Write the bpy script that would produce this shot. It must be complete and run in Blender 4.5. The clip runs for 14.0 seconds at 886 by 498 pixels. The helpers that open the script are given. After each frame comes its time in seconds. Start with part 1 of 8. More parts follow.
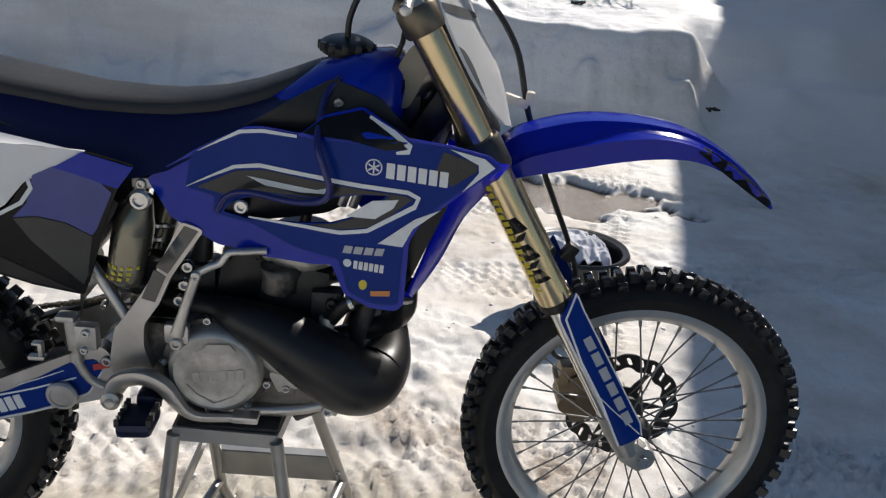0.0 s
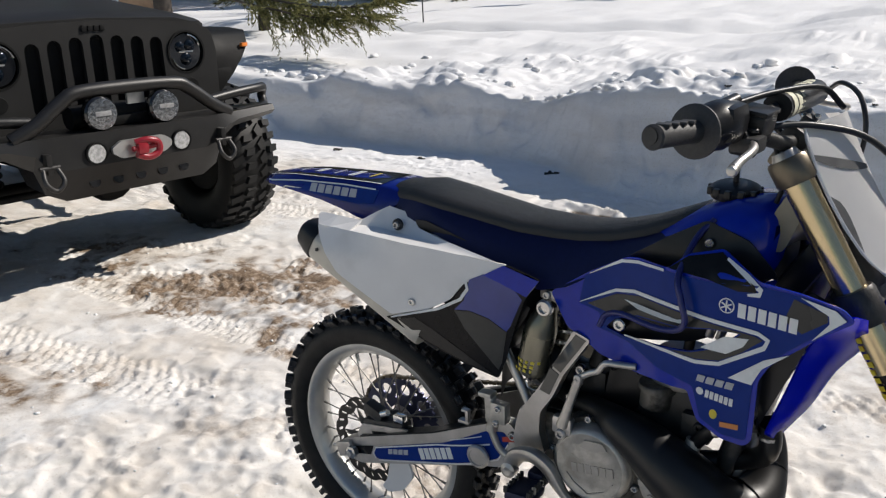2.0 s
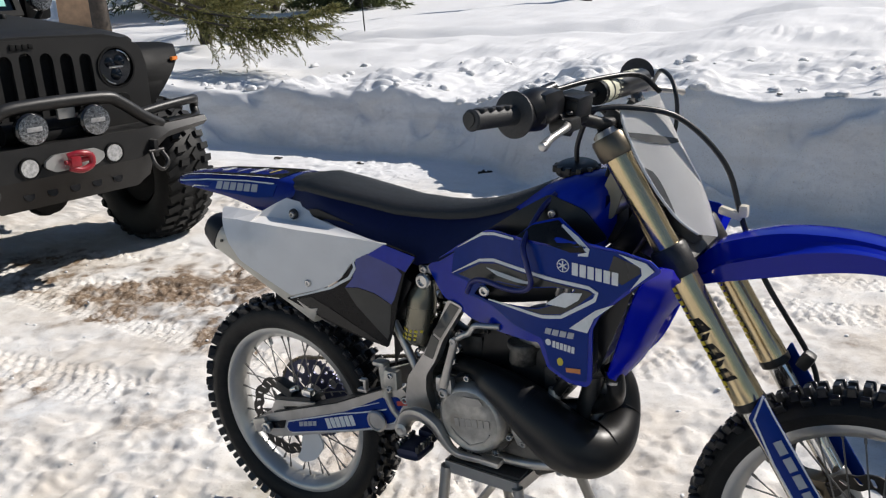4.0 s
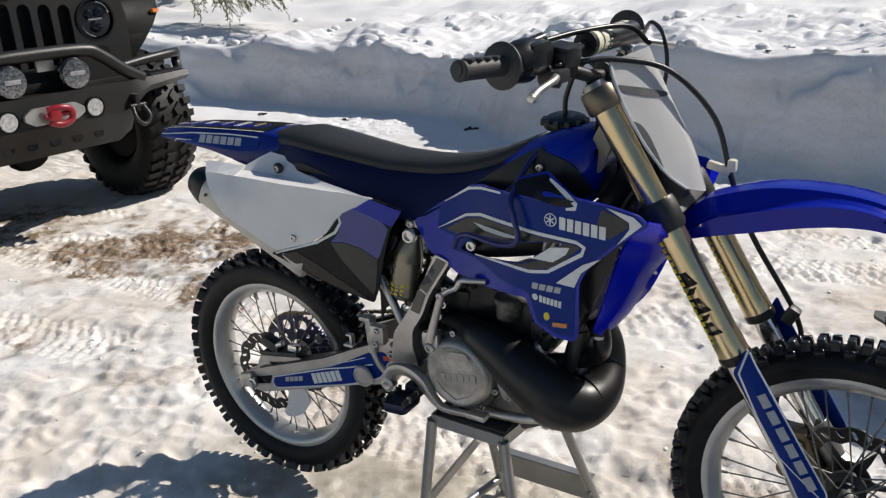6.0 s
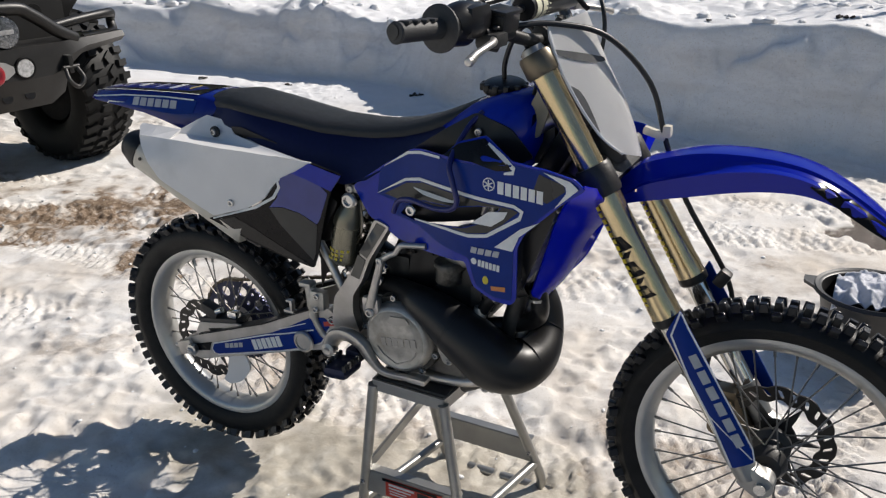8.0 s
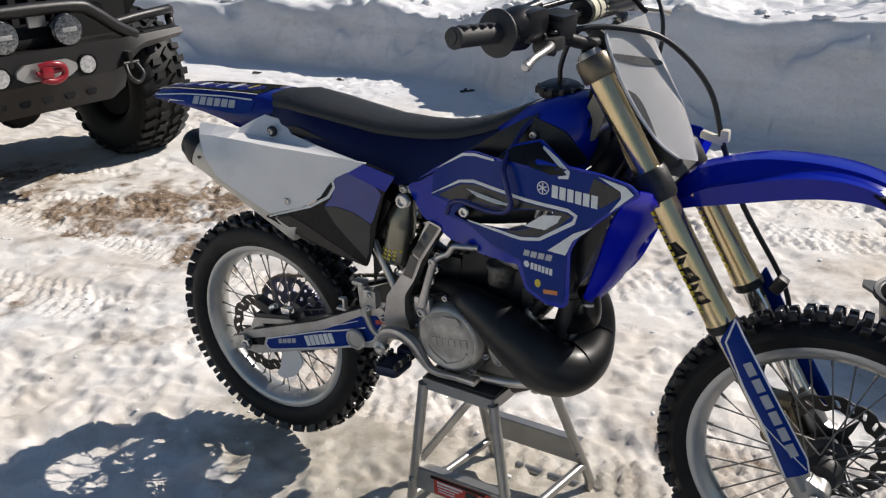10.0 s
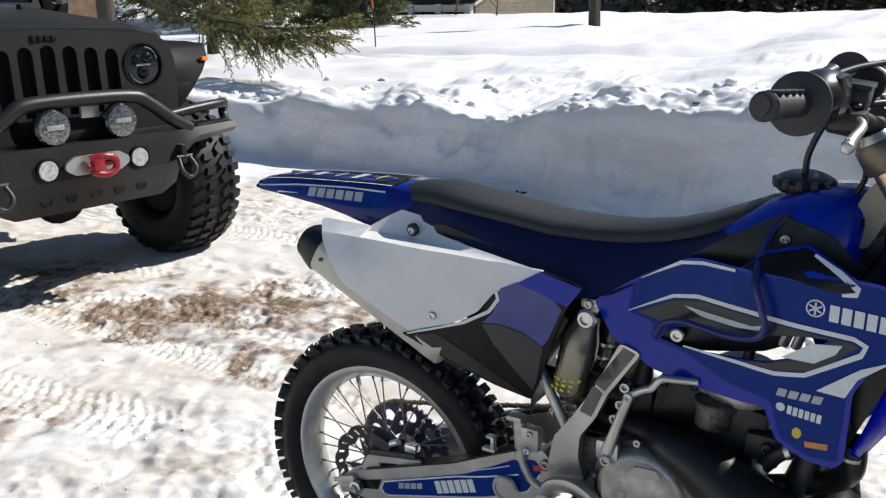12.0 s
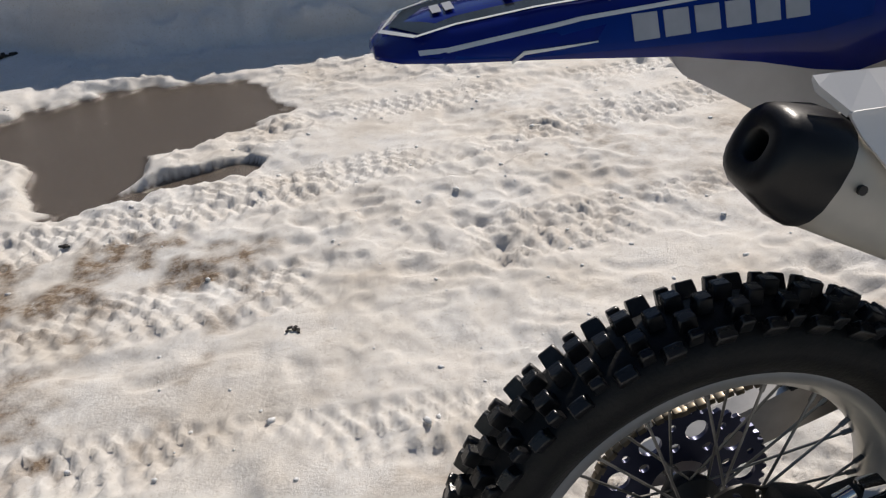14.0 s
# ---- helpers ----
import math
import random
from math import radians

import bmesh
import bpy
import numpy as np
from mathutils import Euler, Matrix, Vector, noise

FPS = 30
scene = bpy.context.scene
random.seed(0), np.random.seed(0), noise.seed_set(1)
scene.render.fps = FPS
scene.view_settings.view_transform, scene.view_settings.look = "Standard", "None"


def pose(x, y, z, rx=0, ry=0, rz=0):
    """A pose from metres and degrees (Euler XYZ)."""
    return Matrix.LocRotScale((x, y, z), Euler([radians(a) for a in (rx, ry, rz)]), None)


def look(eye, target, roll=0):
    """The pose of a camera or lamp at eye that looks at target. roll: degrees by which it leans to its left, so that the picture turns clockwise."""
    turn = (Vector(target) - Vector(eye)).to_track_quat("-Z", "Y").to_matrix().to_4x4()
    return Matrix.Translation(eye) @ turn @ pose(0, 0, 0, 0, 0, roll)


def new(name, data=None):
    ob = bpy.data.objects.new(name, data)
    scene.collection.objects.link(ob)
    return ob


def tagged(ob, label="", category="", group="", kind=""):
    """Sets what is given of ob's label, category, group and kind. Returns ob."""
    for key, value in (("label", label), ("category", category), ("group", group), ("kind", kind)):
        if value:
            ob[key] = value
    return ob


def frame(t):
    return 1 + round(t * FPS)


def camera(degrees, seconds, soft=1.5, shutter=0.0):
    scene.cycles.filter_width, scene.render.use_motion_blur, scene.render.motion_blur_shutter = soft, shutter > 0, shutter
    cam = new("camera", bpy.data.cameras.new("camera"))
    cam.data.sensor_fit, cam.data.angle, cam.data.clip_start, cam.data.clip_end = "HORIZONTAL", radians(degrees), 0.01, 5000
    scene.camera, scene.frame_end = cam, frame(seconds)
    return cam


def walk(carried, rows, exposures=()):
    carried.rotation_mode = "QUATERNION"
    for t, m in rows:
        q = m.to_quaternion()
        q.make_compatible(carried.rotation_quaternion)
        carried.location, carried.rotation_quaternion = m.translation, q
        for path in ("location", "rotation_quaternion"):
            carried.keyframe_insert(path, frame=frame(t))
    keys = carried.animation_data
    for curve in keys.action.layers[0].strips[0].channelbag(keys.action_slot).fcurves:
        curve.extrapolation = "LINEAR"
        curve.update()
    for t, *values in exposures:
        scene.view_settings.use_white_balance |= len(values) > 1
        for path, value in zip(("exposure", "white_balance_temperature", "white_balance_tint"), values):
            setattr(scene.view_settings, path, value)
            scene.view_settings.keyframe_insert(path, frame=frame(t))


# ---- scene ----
cam = camera(55.1, 14.0, soft=1.25)
# seconds, place in metres, turn in degrees
PATH_ROWS = [
    (0.0, 0.967, -1.499, 1.460, 67.23, -5.58, -1.40),
    (0.5, 1.098, -1.593, 1.464, 69.32, -2.00, 3.89),
    (1.0, 1.137, -1.608, 1.532, 73.05, -1.58, 13.06),
    (1.5, 1.141, -1.539, 1.525, 72.49, -1.43, 17.68),
    (2.0, 1.309, -1.578, 1.579, 72.38, 0.38, 35.20),
    (2.5, 1.484, -1.680, 1.626, 76.74, 2.08, 44.02),
    (3.0, 1.565, -1.698, 1.625, 78.76, 3.36, 42.78),
    (3.5, 1.566, -1.663, 1.593, 75.85, 3.07, 36.04),
    (4.0, 1.574, -1.663, 1.582, 72.76, 2.08, 31.86),
    (4.2, 1.578, -1.663, 1.575, 72.07, 1.86, 31.18),
    (6.3, 1.560, -1.655, 1.570, 69.45, 1.80, 31.01),
    (6.5, 1.553, -1.656, 1.580, 69.21, 1.99, 31.13),
    (7.0, 1.561, -1.661, 1.581, 69.54, 2.13, 32.39),
    (7.5, 1.575, -1.647, 1.579, 68.38, 1.25, 30.02),
    (7.7, 1.582, -1.650, 1.564, 67.97, 0.62, 27.81),
    (9.8, 1.578, -1.652, 1.575, 66.18, 0.07, 27.95),
    (10.0, 1.573, -1.659, 1.583, 67.31, 0.87, 30.88),
    (10.5, 1.548, -1.686, 1.599, 73.42, 2.45, 39.21),
    (11.0, 1.548, -1.698, 1.609, 77.73, 2.33, 42.22),
    (11.5, 1.439, -1.624, 1.563, 76.24, 1.55, 39.27),
    (12.0, 1.080, -1.516, 1.480, 74.24, 0.08, 31.56),
    (12.5, 0.705, -1.354, 1.387, 70.55, 0.19, 25.58),
    (13.0, 0.236, -1.139, 1.356, 68.21, 0.11, 24.67),
    (13.5, -0.116, -1.006, 1.285, 64.65, -1.00, 8.49),
    (14.0, -0.444, -0.706, 1.267, 61.18, 3.58, -12.59),
]
walk(cam, [(row[0], pose(*row[1:])) for row in PATH_ROWS], [(0.0, 0.14, 6350, 11), (0.5, 0.14, 6350, 11), (1.0, -0.06, 6350, 11), (1.5, -0.14, 6350, 11), (2.0, 0.07, 6350, 11), (3.0, 0.19, 6150, 11), (4.0, 0.1, 6250, 11), (7.0, 0.08, 6350, 11), (10.0, 0.08, 6350, 12), (11.0, 0.18, 6200, 11), (12.0, 0.36, 6150, 10), (13.0, 0.06, 6300, 10), (13.5, -0.04, 6400, 11), (14.0, -0.28, 6500, 12)])

from mathutils import geometry

# ---------------------------------------------------------------- light
SUN_TURN, SUN_HEIGHT = 56.0, 41.0  # degrees: from +x towards +y, above the horizon
world = bpy.data.worlds.new("sky")
scene.world = world
world.use_nodes = True
wt = world.node_tree
sky = wt.nodes.new("ShaderNodeTexSky")
sky.sky_type = "NISHITA"
sky.sun_disc = False
sky.sun_elevation = radians(SUN_HEIGHT)
sky.sun_rotation = radians(90 - SUN_TURN)
sky.air_density, sky.dust_density, sky.ozone_density = 1.15, 0.2, 1.8
wt.links.new(sky.outputs[0], wt.nodes["Background"].inputs[0])
wt.nodes["Background"].inputs[1].default_value = 0.066
sun = new("sun", bpy.data.lights.new("sun", "SUN"))
sun.data.energy, sun.data.angle, sun.data.color = 4.6, radians(0.55), (1.0, 0.925, 0.82)
sun.matrix_world = look((0, 0, 0), (-math.cos(radians(SUN_TURN)) * math.cos(radians(SUN_HEIGHT)), -math.sin(radians(SUN_TURN)) * math.cos(radians(SUN_HEIGHT)), -math.sin(radians(SUN_HEIGHT))))
# ---------------------------------------------------------------- materials
def material(name, color, rough=0.5, metal=0.0, vary=0.12, scale=30.0, bump=0.0, bump_scale=120.0, coat=0.0, second=None, second_scale=6.0, second_cut=(0.45, 0.65), spec=0.5, wear=0.0):
    """A surface with a mottled colour at one scale, an optional second colour in patches, a varied gloss and a fine relief."""
    m = bpy.data.materials.new(name)
    m.use_nodes = True
    t = m.node_tree
    b = t.nodes["Principled BSDF"]
    co = t.nodes.new("ShaderNodeTexCoord")
    n1 = t.nodes.new("ShaderNodeTexNoise")
    n1.inputs["Scale"].default_value, n1.inputs["Detail"].default_value = scale, 4
    t.links.new(co.outputs["Object"], n1.inputs["Vector"])
    ramp = t.nodes.new("ShaderNodeValToRGB")
    dark, light = [max(0.0, c * (1 - vary)) for c in color], [min(1.0, c * (1 + vary)) for c in color]
    ramp.color_ramp.elements[0].position, ramp.color_ramp.elements[1].position = 0.3, 0.7
    ramp.color_ramp.elements[0].color, ramp.color_ramp.elements[1].color = (*dark, 1), (*light, 1)
    t.links.new(n1.outputs["Fac"], ramp.inputs["Fac"])
    out = ramp.outputs["Color"]
    if second:
        n2 = t.nodes.new("ShaderNodeTexNoise")
        n2.inputs["Scale"].default_value, n2.inputs["Detail"].default_value, n2.inputs["Roughness"].default_value = second_scale, 6, 0.62
        t.links.new(co.outputs["Object"], n2.inputs["Vector"])
        cut = t.nodes.new("ShaderNodeValToRGB")
        cut.color_ramp.elements[0].position, cut.color_ramp.elements[1].position = second_cut
        t.links.new(n2.outputs["Fac"], cut.inputs["Fac"])
        mix = t.nodes.new("ShaderNodeMix")
        mix.data_type = "RGBA"
        t.links.new(cut.outputs["Color"], mix.inputs["Factor"])
        t.links.new(out, mix.inputs[6])
        mix.inputs[7].default_value = (*second, 1)
        out = mix.outputs[2]
    t.links.new(out, b.inputs["Base Color"])
    b.inputs["Metallic"].default_value = metal
    b.inputs["Specular IOR Level"].default_value = spec
    rr = t.nodes.new("ShaderNodeMapRange")
    rr.inputs["To Min"].default_value, rr.inputs["To Max"].default_value = max(0.02, rough - 0.09 - wear), min(1, rough + 0.09 + wear)
    n3 = t.nodes.new("ShaderNodeTexNoise")
    n3.inputs["Scale"].default_value, n3.inputs["Detail"].default_value = scale * 0.4, 5
    t.links.new(co.outputs["Object"], n3.inputs["Vector"])
    t.links.new(n3.outputs["Fac"], rr.inputs["Value"])
    t.links.new(rr.outputs["Result"], b.inputs["Roughness"])
    b.inputs["Coat Weight"].default_value, b.inputs["Coat Roughness"].default_value = coat, 0.08
    if bump:
        n4 = t.nodes.new("ShaderNodeTexNoise")
        n4.inputs["Scale"].default_value, n4.inputs["Detail"].default_value = bump_scale, 5
        t.links.new(co.outputs["Object"], n4.inputs["Vector"])
        bp = t.nodes.new("ShaderNodeBump")
        bp.inputs["Strength"].default_value, bp.inputs["Distance"].default_value = bump, 0.01
        t.links.new(n4.outputs["Fac"], bp.inputs["Height"])
        t.links.new(bp.outputs["Normal"], b.inputs["Normal"])
    return m


def glass(name, color=(1, 1, 1), rough=0.02):
    m = bpy.data.materials.new(name)
    m.use_nodes = True
    b = m.node_tree.nodes["Principled BSDF"]
    b.inputs["Base Color"].default_value = (*color, 1)
    b.inputs["Transmission Weight"].default_value, b.inputs["Roughness"].default_value, b.inputs["IOR"].default_value = 1.0, rough, 1.45
    return m


BLUE = material("blue_plastic", (0.002, 0.02, 0.34), 0.2, vary=0.08, scale=60, bump=0.012, bump_scale=400, coat=0.22, wear=0.04, spec=0.2)
DEEP_BLUE = material("deep_blue_plastic", (0.002, 0.011, 0.17), 0.2, vary=0.08, scale=60, bump=0.012, bump_scale=400, coat=0.3, wear=0.04, spec=0.25)
BLUE_GRAPHIC = material("blue_graphic_film", (0.002, 0.026, 0.2), 0.32, vary=0.06, scale=40, coat=0.0, spec=0.14)
BLUE_VINYL = material("blue_seat_vinyl", (0.005, 0.008, 0.05), 0.45, vary=0.1, scale=120, bump=0.05, bump_scale=900, spec=0.25)
VIOLET = material("muted_blue_film", (0.022, 0.04, 0.24), 0.24, vary=0.12, scale=14, coat=0.2)
BLACK_VINYL = material("black_gripper_vinyl", (0.02, 0.02, 0.0195), 0.42, vary=0.15, scale=500, bump=0.35, bump_scale=700)
BLACK_PLASTIC = material("black_plastic", (0.009, 0.009, 0.01), 0.35, vary=0.2, scale=50, bump=0.03, bump_scale=300, spec=0.35)
BLACK_GRAPHIC = material("black_graphic_film", (0.006, 0.006, 0.007), 0.22, vary=0.2, scale=30, coat=0.03, spec=0.18)
GREY_GRAPHIC = material("dark_grey_graphic_film", (0.03, 0.031, 0.03), 0.25, vary=0.12, scale=20, coat=0.1, spec=0.3)
WHITE_PLASTIC = material("white_plastic", (0.74, 0.73, 0.72), 0.36, vary=0.03, scale=12, bump=0.012, bump_scale=250, second=(0.6, 0.59, 0.57), second_scale=5, second_cut=(0.52, 0.8))
WHITE_FILM = material("white_graphic_film", (0.72, 0.73, 0.72), 0.3, vary=0.05, scale=60)
GREY_FILM = material("silver_grey_graphic_film", (0.42, 0.43, 0.45), 0.3, vary=0.08, scale=60)
YELLOW_FILM = material("yellow_graphic_film", (0.62, 0.5, 0.03), 0.35, vary=0.1, scale=60)
ORANGE_FILM = material("orange_graphic_film", (0.62, 0.22, 0.05), 0.35, vary=0.1, scale=60)
RED_FILM = material("red_label_film", (0.5, 0.05, 0.03), 0.35, vary=0.08, scale=40)
RUBBER = material("tyre_rubber", (0.009, 0.009, 0.009), 0.5, vary=0.3, scale=40, bump=0.12, bump_scale=220, second=(0.022, 0.02, 0.018), second_scale=9, second_cut=(0.55, 0.75), spec=0.25)
WET_RUBBER = material("wet_knob_rubber", (0.01, 0.01, 0.011), 0.3, vary=0.3, scale=30, bump=0.12, bump_scale=160, wear=0.15)
GRIP_RUBBER = material("grip_rubber", (0.03, 0.03, 0.031), 0.55, vary=0.2, scale=200, bump=0.15, bump_scale=500)
ALLOY = material("brushed_aluminium", (0.52, 0.5, 0.475), 0.38, metal=0.9, vary=0.1, scale=25, bump=0.03, bump_scale=350, second=(0.42, 0.4, 0.37), second_scale=9)
RIM_ALLOY = material("anodised_rim_aluminium", (0.48, 0.48, 0.465), 0.34, metal=0.7, vary=0.06, scale=30, bump=0.02, bump_scale=300)
CAST = material("cast_engine_metal", (0.5, 0.48, 0.44), 0.45, metal=0.75, vary=0.15, scale=40, bump=0.1, bump_scale=260, second=(0.33, 0.31, 0.27), second_scale=14)
DARK_CAST = material("dark_engine_metal", (0.045, 0.044, 0.043), 0.45, metal=0.5, vary=0.25, scale=40, bump=0.1, bump_scale=260)
PIPE_STEEL = material("black_painted_steel", (0.008, 0.008, 0.0085), 0.4, vary=0.2, scale=10, bump=0.02, bump_scale=180, wear=0.03, spec=0.45)
STEEL = material("steel", (0.55, 0.54, 0.52), 0.27, metal=1.0, vary=0.1, scale=60)
DARK_STEEL = material("browned_disc_steel", (0.03, 0.026, 0.022), 0.4, metal=0.3, vary=0.15, scale=60)
SPOKE_STEEL = material("dull_spoke_steel", (0.2, 0.195, 0.185), 0.42, metal=0.75, vary=0.15, scale=60)
CHROME = material("bright_fork_steel", (0.75, 0.74, 0.72), 0.12, metal=1.0, vary=0.04, scale=30)
GOLD = material("gold_anodised_fork", (0.62, 0.5, 0.3), 0.22, metal=0.95, vary=0.06, scale=20, bump=0.015, bump_scale=500)
DARK_GOLD = material("dull_bronze_clamp", (0.16, 0.135, 0.1), 0.4, metal=0.8, vary=0.12, scale=30)
CABLE = material("cable_sheath", (0.013, 0.013, 0.014), 0.38, vary=0.15, scale=90)
BLUE_HOSE = material("blue_hose", (0.01, 0.014, 0.12), 0.3, vary=0.1, scale=60)
STAND_ALLOY = material("silver_painted_stand_tube", (0.36, 0.355, 0.34), 0.4, metal=0.75, vary=0.1, scale=18, bump=0.04, bump_scale=300, second=(0.3, 0.28, 0.25), second_scale=12, second_cut=(0.6, 0.75))
FOAM_CREAM = material("cream_graphic_film", (0.68, 0.66, 0.5), 0.5, vary=0.08, scale=60)
CREAM_PLASTIC = material("translucent_cream_plastic", (0.26, 0.23, 0.165), 0.4, vary=0.1, scale=20)


def thin_plastic(name, color, through_share, coat=0.08):
    """White sheet plastic that lets some of the sun behind it shine through."""
    m = material(name, color, 0.18, vary=0.03, scale=12, bump=0.012, bump_scale=250, coat=coat, spec=0.18)
    t = m.node_tree
    tr = t.nodes.new("ShaderNodeBsdfTranslucent")
    tr.inputs["Color"].default_value = (*color, 1)
    mx = t.nodes.new("ShaderNodeMixShader")
    mx.inputs[0].default_value = through_share
    t.links.new(t.nodes["Principled BSDF"].outputs[0], mx.inputs[1])
    t.links.new(tr.outputs[0], mx.inputs[2])
    t.links.new(mx.outputs[0], t.nodes["Material Output"].inputs["Surface"])
    return m


PLATE_PLASTIC = thin_plastic("thin_white_plastic", (0.92, 0.91, 0.9), 0.12)
THIN_BLUE = thin_plastic("thin_blue_plastic", (0.006, 0.02, 0.75), 0.45)
FENDER_BLUE = thin_plastic("blue_fender_plastic", (0.002, 0.014, 0.42), 0.2, 0.3)


# ---------------------------------------------------------------- mesh tools
def finish(bm, smooth=True, angle=40.0):
    bmesh.ops.recalc_face_normals(bm, faces=bm.faces)
    for e in bm.edges:
        e.smooth = not (len(e.link_faces) == 2 and e.calc_face_angle(0.0) > radians(angle))
    for f in bm.faces:
        f.smooth = smooth
    return bm


def mesh_of(name, bm, mat, smooth=True, angle=40.0):
    finish(bm, smooth, angle)
    me = bpy.data.meshes.new(name)
    bm.to_mesh(me)
    bm.free()
    for m in (mat if isinstance(mat, (list, tuple)) else [mat]):
        me.materials.append(m)
    return me


def part(name, bm, mat, parent, label="", smooth=True, angle=40.0):
    ob = new(name, mesh_of(name, bm, mat, smooth, angle))
    ob.parent = parent
    return tagged(ob, label)


def thing(name, at, label, category, group="", kind=""):
    ob = new(name)
    ob.empty_display_size = 0.1
    ob.matrix_basis = at
    return tagged(ob, label, category, group, kind)


def join(*bms):
    out = bmesh.new()
    for b in bms:
        me = bpy.data.meshes.new("tmp")
        b.to_mesh(me)
        b.free()
        out.from_mesh(me)
        bpy.data.meshes.remove(me)
    return out


def bevelled(bm, width, segments=2):
    es = [e for e in bm.edges if len(e.link_faces) == 2 and e.calc_face_angle(0.0) > radians(35)]
    if width:
        bmesh.ops.bevel(bm, geom=es, offset=width, segments=segments, affect="EDGES", profile=0.6)
    return bm


def block(centre, size, bevel=0.003, turn=(0, 0, 0), segments=2):
    bm = bmesh.new()
    bmesh.ops.create_cube(bm, size=1.0)
    bmesh.ops.scale(bm, vec=size, verts=bm.verts)
    bevelled(bm, min(bevel, min(size) * 0.45), segments)
    bmesh.ops.transform(bm, matrix=pose(*centre, *turn), verts=bm.verts)
    return bm


def rings(sections, close_ring=True, caps=True):
    """A skin over rings of equally many points."""
    bm = bmesh.new()
    vs = [[bm.verts.new(p) for p in s] for s in sections]
    n = len(vs[0])
    for a, b in zip(vs, vs[1:]):
        for i in range(n if close_ring else n - 1):
            j = (i + 1) % n
            bm.faces.new((a[i], a[j], b[j], b[i]))
    if caps and close_ring:
        bm.faces.new(vs[0][::-1])
        bm.faces.new(vs[-1])
    return bm


def smooth_path(points, steps=6):
    """Catmull-Rom through the points."""
    pts = [Vector(p) for p in points]
    if len(pts) < 3:
        return pts
    ext = [pts[0] * 2 - pts[1]] + pts + [pts[-1] * 2 - pts[-2]]
    out = []
    for i in range(1, len(ext) - 2):
        p0, p1, p2, p3 = ext[i - 1:i + 3]
        for k in range(steps):
            u = k / steps
            out.append(0.5 * ((2 * p1) + (p2 - p0) * u + (2 * p0 - 5 * p1 + 4 * p2 - p3) * u * u + (3 * p1 - p0 - 3 * p2 + p3) * u ** 3))
    return out + [pts[-1]]


def tube(points, radius, n=12, steps=6, caps=True, flat=1.0):
    """A round bar along a smooth path; radius is one number or one for each point."""
    rs = radius if isinstance(radius, (list, tuple)) else [radius] * len(points)
    path = smooth_path(points, steps)
    if len(path) == len(points):
        rad = list(rs)
    else:
        rad = [v.x for v in smooth_path([(r, 0, 0) for r in rs], steps)]
    secs, side = [], None
    for i, p in enumerate(path):
        d = (path[min(i + 1, len(path) - 1)] - path[max(i - 1, 0)]).normalized()
        if side is None:
            side = d.orthogonal().normalized()
        side = (side - d * side.dot(d)).normalized()
        up = d.cross(side)
        secs.append([p + (side * math.cos(2 * math.pi * k / n) + up * math.sin(2 * math.pi * k / n) * flat) * rad[i] for k in range(n)])
    return rings(secs, True, caps)


def lathe(profile, n=32, at=None):
    """A profile of (radius, along) turned about the local y axis."""
    secs = [[(r * math.cos(2 * math.pi * k / n), h, r * math.sin(2 * math.pi * k / n)) for k in range(n)] for r, h in profile]
    bm = rings(secs, True, False)
    for s, rev in ((0, True), (-1, False)):
        if profile[s][0] > 1e-6:
            bm.verts.ensure_lookup_table()
            vs = [bm.verts[(0 if s == 0 else len(profile) - 1) * n + k] for k in range(n)]
            bm.faces.new(vs[::-1] if rev else vs)
    bmesh.ops.remove_doubles(bm, verts=bm.verts, dist=1e-6)
    if at is not None:
        bmesh.ops.transform(bm, matrix=at, verts=bm.verts)
    return bm


def ring_lathe(profile, n=64, at=None):
    """A closed profile of (radius, along) turned about the local y axis: a tyre, a rim."""
    prof = list(profile) + [profile[0]]
    secs = [[(r * math.cos(2 * math.pi * k / n), h, r * math.sin(2 * math.pi * k / n)) for k in range(n)] for r, h in prof]
    bm = rings(secs, True, False)
    bmesh.ops.remove_doubles(bm, verts=bm.verts, dist=1e-6)
    if at is not None:
        bmesh.ops.transform(bm, matrix=at, verts=bm.verts)
    return bm


def rod(a, b, r, n=10, r2=None):
    a, b = Vector(a), Vector(b)
    return tube([a, b], [r, r if r2 is None else r2], n, 1)


def bolt(at, r=0.008, h=0.006, axis="y", sign=-1):
    """A round bolt head with a socket."""
    turn = {"y": Matrix.Identity(4), "z": pose(0, 0, 0, 90), "x": pose(0, 0, 0, 0, 0, 90)}[axis]
    return lathe([(r, 0), (r, sign * h * 0.7), (r * 0.8, sign * h), (r * 0.5, sign * h), (r * 0.45, sign * h * 0.4), (0, sign * h * 0.4)], 14, Matrix.Translation(at) @ turn)


def inside(p, poly):
    x, y = p
    hit = False
    for (x1, y1), (x2, y2) in zip(poly, poly[1:] + poly[:1]):
        if (y1 > y) != (y2 > y) and x < (x2 - x1) * (y - y1) / (y2 - y1) + x1:
            hit = not hit
    return hit


def rounded(poly, r=0.01, steps=3):
    """The outline with its corners rounded."""
    out = []
    for i, p in enumerate(poly):
        p, a, b = Vector(p), Vector(poly[i - 1]), Vector(poly[(i + 1) % len(poly)])
        da, db = (a - p), (b - p)
        k = min(r, da.length * 0.45, db.length * 0.45)
        s, e = p + da.normalized() * k, p + db.normalized() * k
        for j in range(steps + 1):
            u = j / steps
            q = s * (1 - u) ** 2 + p * 2 * u * (1 - u) + e * u * u
            out.append((q.x, q.y))
    return out


